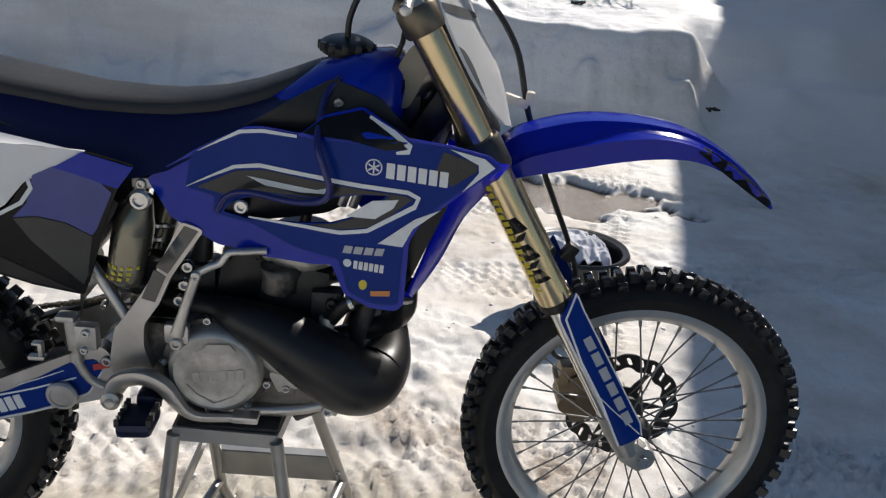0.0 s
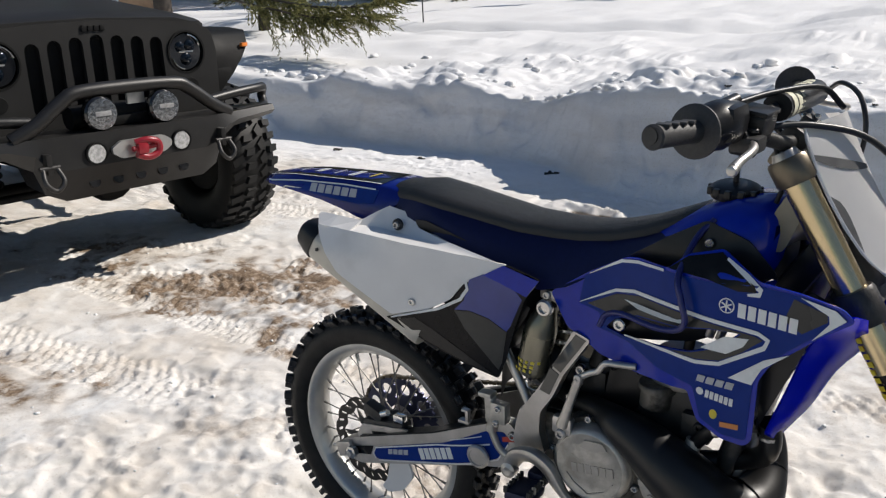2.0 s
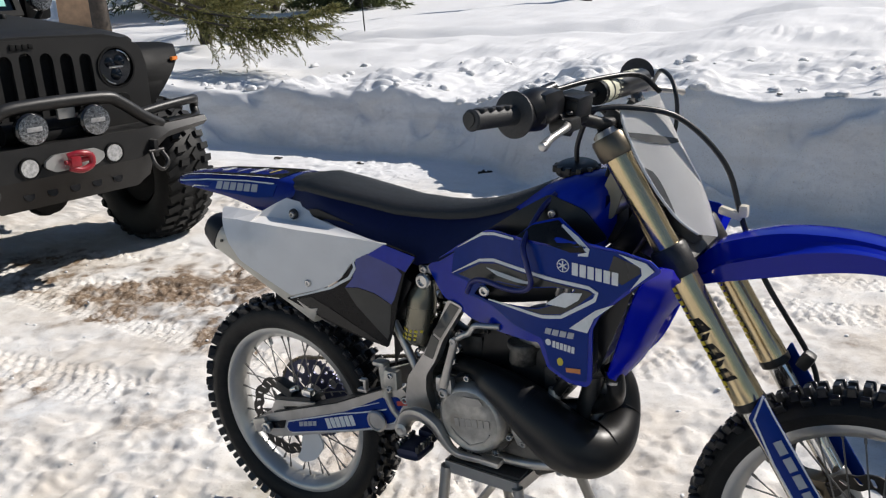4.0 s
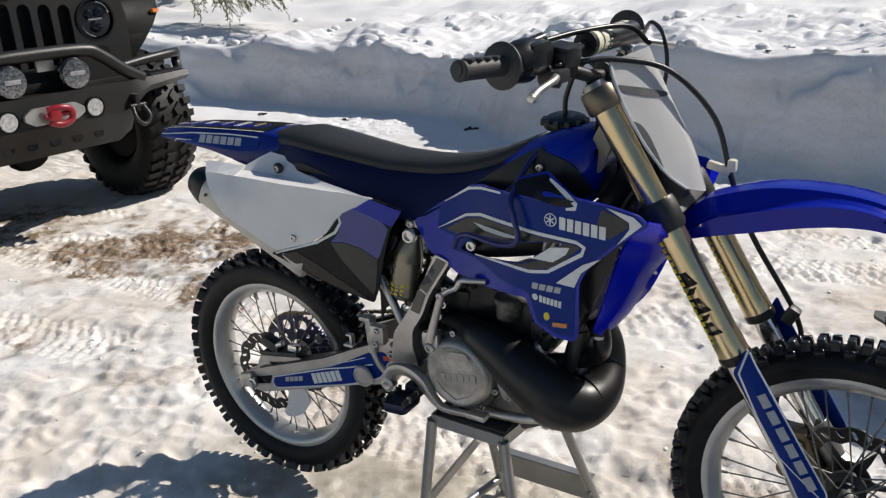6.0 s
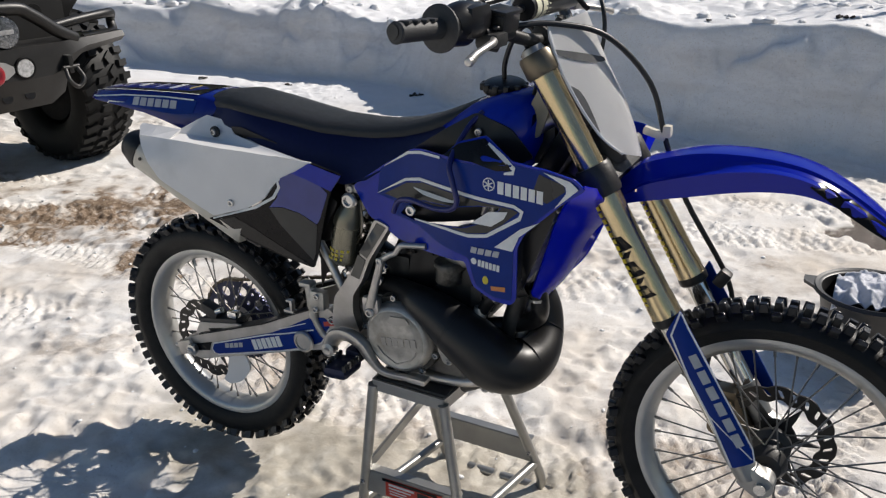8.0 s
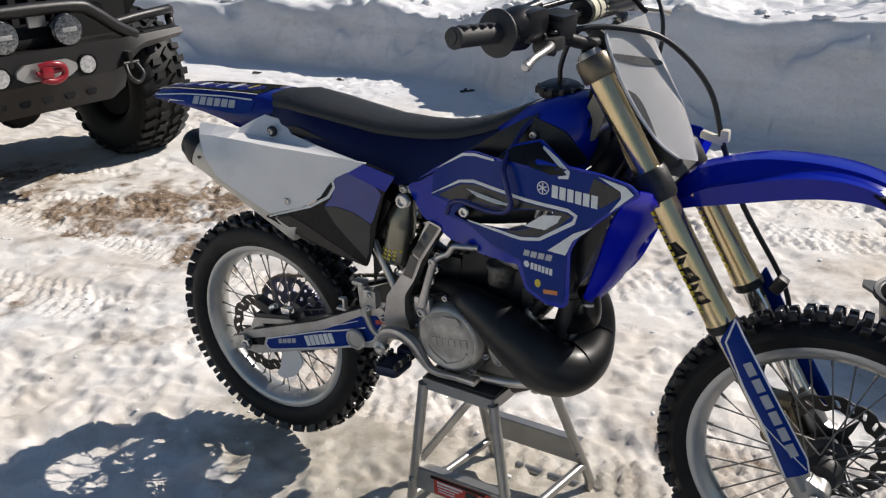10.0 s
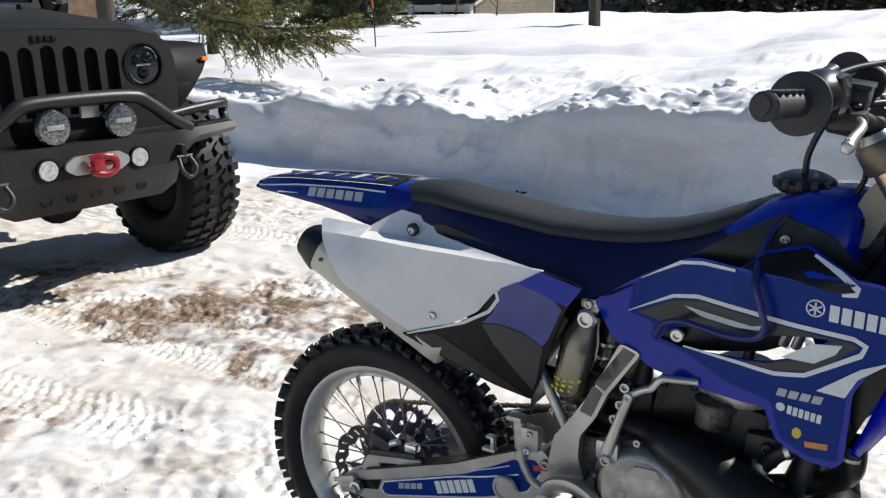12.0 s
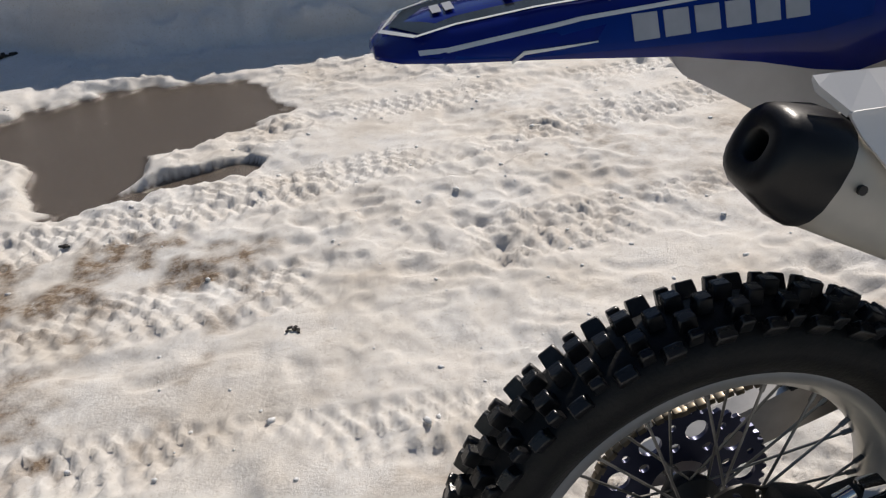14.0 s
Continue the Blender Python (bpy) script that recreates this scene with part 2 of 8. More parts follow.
def sheet(outer, depth, thick=0.003, holes=(), res=0.02, corner=0.0):
    """A curved plate: an outline in x and z, laid on the surface y = depth(x, z) and thickened towards the mirror plane's side."""
    loops = [rounded(list(outer), corner) if corner else list(outer)] + [list(h) for h in holes]
    pts, edges = [], []
    for lp in loops:
        start = len(pts)
        for (x1, z1), (x2, z2) in zip(lp, lp[1:] + lp[:1]):
            k = max(1, int(math.hypot(x2 - x1, z2 - z1) / res))
            pts += [Vector((x1 + (x2 - x1) * j / k, z1 + (z2 - z1) * j / k)) for j in range(k)]
        edges += [(i, i + 1 if i + 1 < len(pts) else start) for i in range(start, len(pts))]
    xs, zs = [p[0] for p in loops[0]], [p[1] for p in loops[0]]
    for i in range(int((max(xs) - min(xs)) / res) + 1):
        for j in range(int((max(zs) - min(zs)) / res) + 1):
            q = (min(xs) + (i + 0.5 + 0.25 * (j % 2)) * res, min(zs) + (j + 0.5) * res)
            if inside(q, loops[0]) and not any(inside(q, h) for h in loops[1:]):
                if min((Vector(q) - p).length for p in pts[:len(edges)]) > res * 0.45:
                    pts.append(Vector(q))
    from_cdt = geometry.delaunay_2d_cdt(pts, edges, [], 0, 1e-5)
    vs, faces = from_cdt[0], from_cdt[2]
    bm = bmesh.new()
    front = [bm.verts.new((v.x, depth(v.x, v.y), v.y)) for v in vs]
    back = [bm.verts.new((v.x, depth(v.x, v.y) + thick, v.y)) for v in vs]
    count = {}
    for f in faces:
        c = sum((vs[i] for i in f), Vector((0, 0))) / len(f)
        if not inside(c, loops[0]) or any(inside(c, h) for h in loops[1:]):
            continue
        bm.faces.new([front[i] for i in f])
        bm.faces.new([back[i] for i in f][::-1])
        for i, j in zip(f, list(f[1:]) + [f[0]]):
            count[(i, j)] = 1
    for i, j in count:
        if (j, i) not in count:
            bm.faces.new((front[i], back[i], back[j], front[j]))
    bmesh.ops.delete(bm, geom=[v for v in bm.verts if not v.link_faces], context="VERTS")
    return bm


def stripe(points, width):
    """The outline of a band along a line in x and z, tapering where width is a pair."""
    w = width if isinstance(width, (list, tuple)) else [width] * len(points)
    left, right = [], []
    for i, p in enumerate(points):
        a, b = Vector(points[max(i - 1, 0)]), Vector(points[min(i + 1, len(points) - 1)])
        d = (b - a).normalized()
        nrm = Vector((-d.y, d.x)) * w[i] / 2
        left.append(tuple(Vector(p) + nrm))
        right.append(tuple(Vector(p) - nrm))
    return left + right[::-1]


def lettering(start, end, height, count, slant=0.15, gap=0.25):
    """Plain bars in place of a mark: the outlines of so many upright blocks along a line."""
    a, b = Vector(start), Vector(end)
    d = (b - a).normalized()
    up = Vector((-d.y, d.x))
    step = (b - a).length / count
    out = []
    for i in range(count):
        p = a + d * step * i
        q = p + d * step * (1 - gap)
        s = d * slant * height
        out.append([tuple(p), tuple(q), tuple(q + up * height + s), tuple(p + up * height + s)])
    return out


def sheets(outlines, depth, thick=0.001, res=0.05):
    return join(*[sheet(o, depth, thick, (), res) for o in outlines])


def mirrored(bm):
    """A copy of a mesh on the other side of the mirror plane."""
    out = bm.copy()
    bmesh.ops.scale(out, vec=(1, -1, 1), verts=out.verts)
    bmesh.ops.reverse_faces(out, faces=out.faces)
    return out
# ---------------------------------------------------------------- ground: driveway, ploughed bank and field, one sheet
def noise_grid(x, y, size, seed):
    """Smooth random field with features of about that size."""
    rng = np.random.RandomState(seed)
    table = rng.rand(256, 256)
    u, v = x / size + 1000.37, y / size + 1000.71
    i, j = np.floor(u).astype(int), np.floor(v).astype(int)
    a, b = u - i, v - j
    a, b = a * a * (3 - 2 * a), b * b * (3 - 2 * b)
    g = lambda p, q: table[p % 256, q % 256]
    return (g(i, j) * (1 - a) + g(i + 1, j) * a) * (1 - b) + (g(i, j + 1) * (1 - a) + g(i + 1, j + 1) * a) * b - 0.5


def turned_noise(x, y, size, seed):
    """The same, laid askew, so that fine relief shows no common grain."""
    c, s = math.cos(seed * 1.7), math.sin(seed * 1.7)
    return noise_grid(c * x - s * y, s * x + c * y, size, seed)


def step01(v, lo, hi):
    u = np.clip((v - lo) / (hi - lo), 0, 1)
    return u * u * (3 - 2 * u)


def puddle_field(x, y):
    """How wet and bare the drive is: thawed patches of asphalt in the snow."""
    w = 0.3 * noise_grid(x, y, 0.5, 5) + 0.3 * noise_grid(x, y, 0.17, 6) + 0.22 * noise_grid(x, y, 0.06, 15)
    a = np.maximum(1.05 - np.hypot((x + 1.12) / 0.75, (y - 3.24) / 0.52), 1.0 - np.hypot((x + 1.22) / 0.25, (y - 2.64) / 0.53)) + 0.7 * w
    a = np.maximum(a, 0.95 - np.hypot(np.maximum(np.abs(x + 0.93) - 0.3, 0), y - 2.37 - 0.3 * (x + 0.93)) / 0.1 + 1.2 * w)
    b = 0.95 - np.hypot((x - 2.0) / 0.8, (y - 2.83) / 0.4) + 1.5 * w
    return np.maximum(a - 0.02, b - 0.15)


def puddles(x, y):
    return step01(puddle_field(x, y), 0.08, 0.13)


def dirt_amount(x, y):
    """Brown grit thawing out of the snow."""
    w = 0.8 * noise_grid(x, y, 0.4, 7) + 0.8 * noise_grid(x, y, 0.13, 8) + 0.7 * noise_grid(x, y, 0.05, 9)
    a = 0.8 - np.hypot((x + 1.9) / 1.6, (y - 1.25 - 0.12 * (x + 2.0)) / 0.6) + w
    b = 0.75 - np.hypot((x + 1.95) / 0.65, (y + 0.2) / 0.45) + w
    c = 0.5 - np.hypot((x + 0.1) / 1.6, (y - 0.3) / 0.9) + w
    d = 0.4 - np.hypot((x - 1.3) / 1.4, (y - 2.0) / 1.1) + w
    e = 0.5 - np.hypot((x - 1.1) / 1.5, (y - 0.1) / 0.9) + w
    return np.clip(np.maximum(np.maximum(1.25 * a, b), 0.6 * np.maximum(np.maximum(c, d), e)), 0, 1) * (1 - step01(y, 4.0, 4.4))


def slush_amount(x, y):
    """Snow melted to grey wet ice under the bike."""
    w = 0.7 * turned_noise(x, y, 0.4, 81) + 0.5 * turned_noise(x, y, 0.14, 82) + 0.3 * turned_noise(x, y, 0.05, 83)
    return step01(0.95 - np.hypot((x - 0.5) / 0.9, (y - 0.02) / 0.45) + w, 0.0, 0.4)


def tracks(x, y):
    """Tread prints of tyres that crossed the drive: uneven bars across the rolling line, broken by later steps."""
    out = np.zeros_like(x)
    for k, (x0, y0, turn, w, gap) in enumerate(((-1.4, 1.3, 8, 0.16, 0.062), (-1.0, 2.0, 14, 0.15, 0.055), (-0.8, 0.75, -4, 0.11, 0.05), (-2.0, 0.2, 4, 0.16, 0.06), (1.6, 0.9, 75, 0.11, 0.05), (-1.4, 2.75, 6, 0.13, 0.055))):
        c, s = math.cos(radians(turn)), math.sin(radians(turn))
        u, v = (x - x0) * c + (y - y0) * s, -(x - x0) * s + (y - y0) * c + 0.05 * np.sin(x * 1.3) + 0.03 * noise_grid(x, y, 0.6, 40 + k)
        band = step01(w - np.abs(v), 0, 0.025) * step01(noise_grid(x, y, 0.45, 50 + k), -0.25, 0.05)
        ph = u / gap + np.abs(v) * 5.0 + 0.5 * np.floor(v / 0.055) + 0.5 * noise_grid(x, y, 0.15, 60 + k)
        bar = step01(np.sin(2 * math.pi * ph), -0.3, 0.25)
        out += band * (bar * (0.7 + 0.8 * noise_grid(x, y, 0.05, 70 + k)) - 0.65)
    return out


def bank_line(x):
    return 4.84 - 0.6 * step01(x, -2.5, -1.2) - 0.28 * step01(x, 0.2, 2.6) + 0.14 * noise_grid(x, x * 0, 1.3, 21) + 0.08 * noise_grid(x, x * 0, 0.35, 22)


def ground_height(x, y):
    wet = puddles(x, y)
    near = np.exp(-((x / 9.0) ** 2 + (y / 9.0) ** 2))
    ridge = lambda size, seed: 0.5 - np.abs(turned_noise(x, y, size, seed)) * 2
    worn = turned_noise(x, y, 0.075, 14) + 0.6 * turned_noise(x, y, 0.041, 10) + 0.35 * turned_noise(x, y, 0.026, 39)
    crust = 0.0095 * step01(worn, -0.3, 0.18) + 0.006 * step01(turned_noise(x, y, 0.12, 44) + 0.5 * worn, -0.05, 0.18) + 0.01 * np.abs(turned_noise(x, y, 0.05, 45)) + 0.0045 * turned_noise(x, y, 0.027, 46)
    h = 0.045 * noise_grid(x, y, 1.4, 1) + 0.008 * noise_grid(x, y, 0.42, 2) + 0.01 * turned_noise(x, y, 0.16, 3) + 0.008 * turned_noise(x, y, 0.095, 49) + (0.005 * ridge(0.11, 4) + crust * (0.25 + step01(turned_noise(x, y, 0.6, 41), -0.2, 0.25))) * near
    pits = step01(noise_grid(x, y, 0.19, 11) + 0.5 * noise_grid(x, y, 0.07, 12), 0.2, 0.5)
    h = h - 0.016 * pits * near + 0.018 * tracks(x, y) * near + 0.02
    low = step01(puddle_field(x, y), -0.08, 0.2)
    h = h * (1 - low) + low * (-0.018 + 0.003 * noise_grid(x, y, 0.2, 13))
    e = y - bank_line(x)
    end = step01(x + 0.25 * noise_grid(x, y, 0.5, 30), 2.85, 3.25) * (1 - step01(e, 0.9, 1.6))
    bulge = 0.1 * noise_grid(x * 0.3, y, 0.1, 31) + 0.16 * noise_grid(x, y, 0.4, 35) + 0.05 * noise_grid(x, y, 0.1, 36)
    face = step01(e + bulge * (1 - step01(e, 0.2, 0.5)), 0.0, 0.32 + 0.5 * end)
    top = 0.56 + 0.19 * step01(x, -2.5, -1.0) + 0.08 * noise_grid(x, y * 0.3, 1.6, 23) + 0.1 * noise_grid(x, y, 0.5, 24) - 0.4 * end
    heap = turned_noise(x, y, 0.5, 25) + 0.55 * turned_noise(x, y, 0.21, 38) + 0.25 * turned_noise(x, y, 0.1, 26)
    clods = 0.1 * step01(heap, 0.0, 0.42) * step01(e, 0.25, 0.7) + 0.09 * np.abs(turned_noise(x, y, 0.3, 47)) + 0.075 * np.abs(turned_noise(x, y, 0.13, 48)) + 0.03 * turned_noise(x, y, 0.06, 32) * near
    patch = step01(noise_grid(x, y, 1.1, 33), -0.15, 0.2)
    rough = (1.0 - 0.3 * step01(e, 0.8, 2.0)) * (1 - 0.8 * step01(y, 8.5, 11.0)) * (0.25 + 0.75 * patch) * (1 - 0.75 * step01(x, 1.0, 2.0))
    field = 0.03 * (y - 5.0) * step01(y, 5.0, 9.0) + 0.006 * (x + 10) * step01(y, 6, 20) + 0.05 * noise_grid(x, y, 3.5, 28) * step01(y, 6, 10) - 0.09 * step01(y, 30, 36) * (y - 30) * (1 - step01(y, 44, 50)) - 1.2 * step01(y, 44, 50)
    field = field + 4.5 * step01(-0.82 * x + 0.57 * y, 24, 44) * step01(-x - 1.1 * y, -8, 4)
    furrow = -0.16 * np.exp(-((y - 11.8 - 0.3 * (x + 6) - 0.5 * np.sin(x * 0.3)) / 0.3) ** 2) + 0.07 * np.exp(-((y - 12.5 - 0.3 * (x + 6) - 0.5 * np.sin(x * 0.3)) / 0.35) ** 2)
    skin = (0.02 * noise_grid(x, y, 0.09, 29) + 0.012 * noise_grid(x * 0.4, y, 0.04, 34)) * near
    return h * (1 - face) + face * (top + clods * rough * step01(e, 0.1, 0.35) + field + furrow + skin)


def spaced(lo, hi, fine_lo, fine_hi, fine, grow):
    """Coordinates that lie close together in one stretch and ever wider outside it."""
    mid = list(np.arange(fine_lo, fine_hi, fine))
    out, s, p = [], fine, fine_hi
    while p < hi:
        out.append(p)
        s *= grow
        p += s
    low, s, p = [], fine, fine_lo - fine
    while p > lo:
        low.append(p)
        s *= grow
        p -= s
    return np.array([lo] + low[::-1] + mid + out + [hi])


def build_ground():
    xs, ys = spaced(-420, 420, -3.3, 2.4, 0.0115, 1.04), spaced(-420, 420, -0.45, 5.5, 0.0115, 1.042)
    gx, gy = np.meshgrid(xs, ys)
    gz = ground_height(gx, gy)
    nx, ny = len(xs), len(ys)
    me = bpy.data.meshes.new("ground")
    me.vertices.add(nx * ny)
    me.vertices.foreach_set("co", np.stack([gx, gy, gz], -1).ravel().astype(np.float32))
    i = (np.arange(ny - 1)[:, None] * nx + np.arange(nx - 1)[None, :]).ravel()
    quads = np.stack([i, i + 1, i + nx + 1, i + nx], -1).ravel()
    me.loops.add(len(quads))
    me.loops.foreach_set("vertex_index", quads.astype(np.int32))
    me.polygons.add(len(i))
    me.polygons.foreach_set("loop_start", (np.arange(len(i)) * 4).astype(np.int32))
    me.polygons.foreach_set("use_smooth", np.ones(len(i), bool))
    me.update(calc_edges=True)
    for name, values in (("wet", puddles(gx, gy)), ("slush", slush_amount(gx, gy)), ("dirt", dirt_amount(gx, gy)), ("trodden", 1 - step01(gy, 3.6, 4.4))):
        at = me.attributes.new(name, "FLOAT", "POINT")
        at.data.foreach_set("value", values.ravel().astype(np.float32))
    ob = new("ground", me)
    me.materials.append(snow_material())
    return tagged(ob, "trampled snow with thawed wet asphalt patches and brown grit", "snow ground", kind="structure")


def snow_material():
    m = bpy.data.materials.new("trampled_snow")
    m.use_nodes = True
    t = m.node_tree
    b = t.nodes["Principled BSDF"]
    L = t.links.new
    geo = t.nodes.new("ShaderNodeNewGeometry")

    def tex(scale, detail=5, rough=0.6):
        n = t.nodes.new("ShaderNodeTexNoise")
        n.inputs["Scale"].default_value, n.inputs["Detail"].default_value, n.inputs["Roughness"].default_value = scale, detail, rough
        L(geo.outputs["Position"], n.inputs["Vector"])
        return n.outputs["Fac"]

    def ramp(fac, stops):
        r = t.nodes.new("ShaderNodeValToRGB")
        while len(r.color_ramp.elements) < len(stops):
            r.color_ramp.elements.new(0.5)
        for el, (p, c) in zip(r.color_ramp.elements, stops):
            el.position, el.color = p, (*c, 1)
        L(fac, r.inputs["Fac"])
        return r.outputs["Color"]

    def mix(fac, a, c):
        n = t.nodes.new("ShaderNodeMix")
        n.data_type = "RGBA"
        L(fac, n.inputs["Factor"])
        for s, v in ((6, a), (7, c)):
            if isinstance(v, tuple):
                n.inputs[s].default_value = (*v, 1)
            else:
                L(v, n.inputs[s])
        return n.outputs[2]

    def attribute(name):
        n = t.nodes.new("ShaderNodeAttribute")
        n.attribute_name = name
        return n.outputs["Fac"]

    def maths(op, a, c):
        n = t.nodes.new("ShaderNodeMath")
        n.operation = op
        for s, v in ((0, a), (1, c)):
            if isinstance(v, float):
                n.inputs[s].default_value = v
            else:
                L(v, n.inputs[s])
        n.use_clamp = True
        return n.outputs[0]

    snow = ramp(tex(1.6, 7, 0.65), [(0.3, (0.62, 0.55, 0.465)), (0.47, (0.79, 0.75, 0.695)), (0.68, (0.86, 0.855, 0.84))])
    snow = mix(attribute("trodden"), (0.84, 0.84, 0.845), snow)
    fines = ramp(tex(90.0, 5, 0.8), [(0.33, (0.15, 0.15, 0.15)), (0.45, (1, 1, 1))])
    snow = mix(maths("MULTIPLY", fines, 1.0), (0.6, 0.55, 0.48), snow)
    grime = ramp(tex(7.0, 8, 0.7), [(0.46, (0, 0, 0)), (0.72, (1, 1, 1))])
    grime = maths("MULTIPLY", maths("MULTIPLY", grime, 0.34), attribute("trodden"))
    snow = mix(grime, snow, (0.5, 0.43, 0.36))
    flat = t.nodes.new("ShaderNodeVectorMath")
    flat.operation = "MULTIPLY"
    flat.inputs[1].default_value = (1.2, 1.2, 6.0)
    L(geo.outputs["Position"], flat.inputs[0])
    layer = t.nodes.new("ShaderNodeTexNoise")
    layer.inputs["Scale"].default_value, layer.inputs["Detail"].default_value = 1.0, 5
    L(flat.outputs[0], layer.inputs["Vector"])
    rise = t.nodes.new("ShaderNodeSeparateXYZ")
    L(geo.outputs["Normal"], rise.inputs[0])
    steep = t.nodes.new("ShaderNodeMapRange")
    L(rise.outputs["Z"], steep.inputs["Value"])
    steep.inputs["From Min"].default_value, steep.inputs["From Max"].default_value = 0.85, 0.5
    band = maths("MULTIPLY", ramp(layer.outputs["Fac"], [(0.42, (0, 0, 0)), (0.62, (1, 1, 1))]), steep.outputs["Result"])
    snow = mix(maths("MULTIPLY", band, 0.28), snow, (0.52, 0.47, 0.41))
    grit = ramp(tex(55.0, 6, 0.75), [(0.3, (0.07, 0.042, 0.026)), (0.5, (0.225, 0.155, 0.098)), (0.74, (0.5, 0.41, 0.31))])
    spread = maths("MULTIPLY", attribute("dirt"), ramp(tex(24.0, 7, 0.7), [(0.28, (0.12, 0.12, 0.12)), (0.62, (1, 1, 1))]))
    spread = maths("MULTIPLY", spread, 1.9)
    col = mix(spread, snow, grit)
    ice = ramp(tex(11.0, 7, 0.7), [(0.3, (0.3, 0.26, 0.2)), (0.55, (0.5, 0.46, 0.38)), (0.75, (0.7, 0.67, 0.6))])
    col = mix(maths("MULTIPLY", attribute("slush"), 0.85), col, ice)
    asphalt = ramp(tex(160.0, 4), [(0.3, (0.08, 0.065, 0.052)), (0.7, (0.17, 0.135, 0.105))])
    col = mix(attribute("wet"), col, asphalt)
    L(col, b.inputs["Base Color"])
    r = t.nodes.new("ShaderNodeMapRange")
    L(maths("MAXIMUM", attribute("wet"), maths("MULTIPLY", attribute("slush"), 0.75)), r.inputs["Value"])
    r.inputs["To Min"].default_value, r.inputs["To Max"].default_value = 0.62, 0.2
    L(r.outputs["Result"], b.inputs["Roughness"])
    b.inputs["Specular IOR Level"].default_value = 0.35
    bp = t.nodes.new("ShaderNodeBump")
    bp.inputs["Strength"].default_value, bp.inputs["Distance"].default_value = 0.4, 0.012
    add = t.nodes.new("ShaderNodeMath")
    L(tex(38.0, 8, 0.8), add.inputs[0])
    L(tex(130.0, 6, 0.7), add.inputs[1])
    L(add.outputs[0], bp.inputs["Height"])
    lumps = t.nodes.new("ShaderNodeBump")
    lumps.inputs["Distance"].default_value = 0.045
    L(steep.outputs["Result"], lumps.inputs["Strength"])
    L(tex(4.5, 3, 0.5), lumps.inputs["Height"])
    L(bp.outputs["Normal"], lumps.inputs["Normal"])
    L(lumps.outputs["Normal"], b.inputs["Normal"])
    return m


ground = build_ground()


def ground_z(x, y):
    return float(ground_height(np.array([[float(x)]]), np.array([[float(y)]]))[0, 0])


# an unseen house beside the drive, added to shade the drive's end
SIDING = material("grey_house_siding", (0.42, 0.4, 0.36), 0.6, vary=0.08, scale=8, bump=0.05)
shade_house = thing("unseen_shade_house", pose(5.8, 6.3, 0, 0, 0, -15), "unseen plain grey house added to cast shade on the drive", "house")
part("wall", block((3.0, 2.8, 2.8), (6.0, 14.4, 6.4), 0.01), SIDING, shade_house)
part("roof", rings([[(-0.02, y, 6.0), (3, y, 7.2), (6.1, y, 6.0), (6.1, y, 6.15), (3, y, 7.4), (-0.02, y, 6.12)] for y in (-4.6, 10.2)]), SIDING, shade_house, smooth=False)


def lump(seed, n):
    """One broken clod: a small ball pushed out of shape."""
    rng = random.Random(seed)
    bm = bmesh.new()
    bmesh.ops.create_icosphere(bm, subdivisions=n, radius=1.0)
    for v in bm.verts:
        d = 1 + 0.55 * noise.noise(v.co * 1.6 + Vector((seed * 3.1, 0, 0))) + 0.2 * rng.uniform(-1, 1)
        v.co = Vector((v.co.x * d * 1.15, v.co.y * d, v.co.z * d * 0.75))
    bm.verts.ensure_lookup_table()
    out = np.array([v.co[:] for v in bm.verts]), np.array([[v.index for v in f.verts] for f in bm.faces])
    bm.free()
    return out


def scatter(name, label, places, level, mat):
    """Clods past counting, in one mesh: places are x, y, size."""
    rng = np.random.RandomState(len(places))
    shapes = [lump(k + 1, level) for k in range(5)]
    vs, fs, base = [], [], 0
    zs = ground_height(places[:, :1], places[:, 1:2])[:, 0]
    for (x, y, r), z in zip(places, zs):
        v, f = shapes[rng.randint(5)]
        a = rng.uniform(0, 6.28)
        c, s = math.cos(a), math.sin(a)
        vs.append(np.stack([x + r * (c * v[:, 0] - s * v[:, 1]), y + r * (s * v[:, 0] + c * v[:, 1]), z + r * (0.85 * v[:, 2] + 0.1)], 1))
        fs.append(f + base)
        base += len(v)
    v, f = np.concatenate(vs), np.concatenate(fs)
    me = bpy.data.meshes.new(name)
    me.vertices.add(len(v))
    me.vertices.foreach_set("co", v.ravel().astype(np.float32))
    me.loops.add(f.size)
    me.loops.foreach_set("vertex_index", f.ravel().astype(np.int32))
    me.polygons.add(len(f))
    me.polygons.foreach_set("loop_start", (np.arange(len(f)) * 3).astype(np.int32))
    me.polygons.foreach_set("use_smooth", np.ones(len(f), bool))
    me.update(calc_edges=True)
    me.materials.append(mat)
    return tagged(new(name, me), label, "snow", kind="stuff")


rng = np.random.RandomState(4)
n = 110
cx = rng.uniform(-6.5, 1.6, n)
ce = np.where(rng.rand(n) < 0.5, rng.normal(0.4, 0.18, n), rng.uniform(0.3, 2.6, n))
scatter("snow_clods", "broken clods of snow along the bank's crest", np.stack([cx, bank_line(cx) + np.maximum(ce, 0.36), 0.012 + 0.05 * rng.rand(n) ** 2.6], 1), 2, bpy.data.materials["trampled_snow"])
n = 900
spots = np.stack([rng.uniform(-3.4, 2.7, n), rng.uniform(-0.6, 4.3, n), 0.003 + 0.008 * rng.rand(n) ** 3], 1)
spots = spots[puddle_field(spots[:, 0], spots[:, 1]) < 0.0]
scatter("snow_crumbs", "small crumbs of frozen snow on the drive", spots, 1, bpy.data.materials["trampled_snow"])
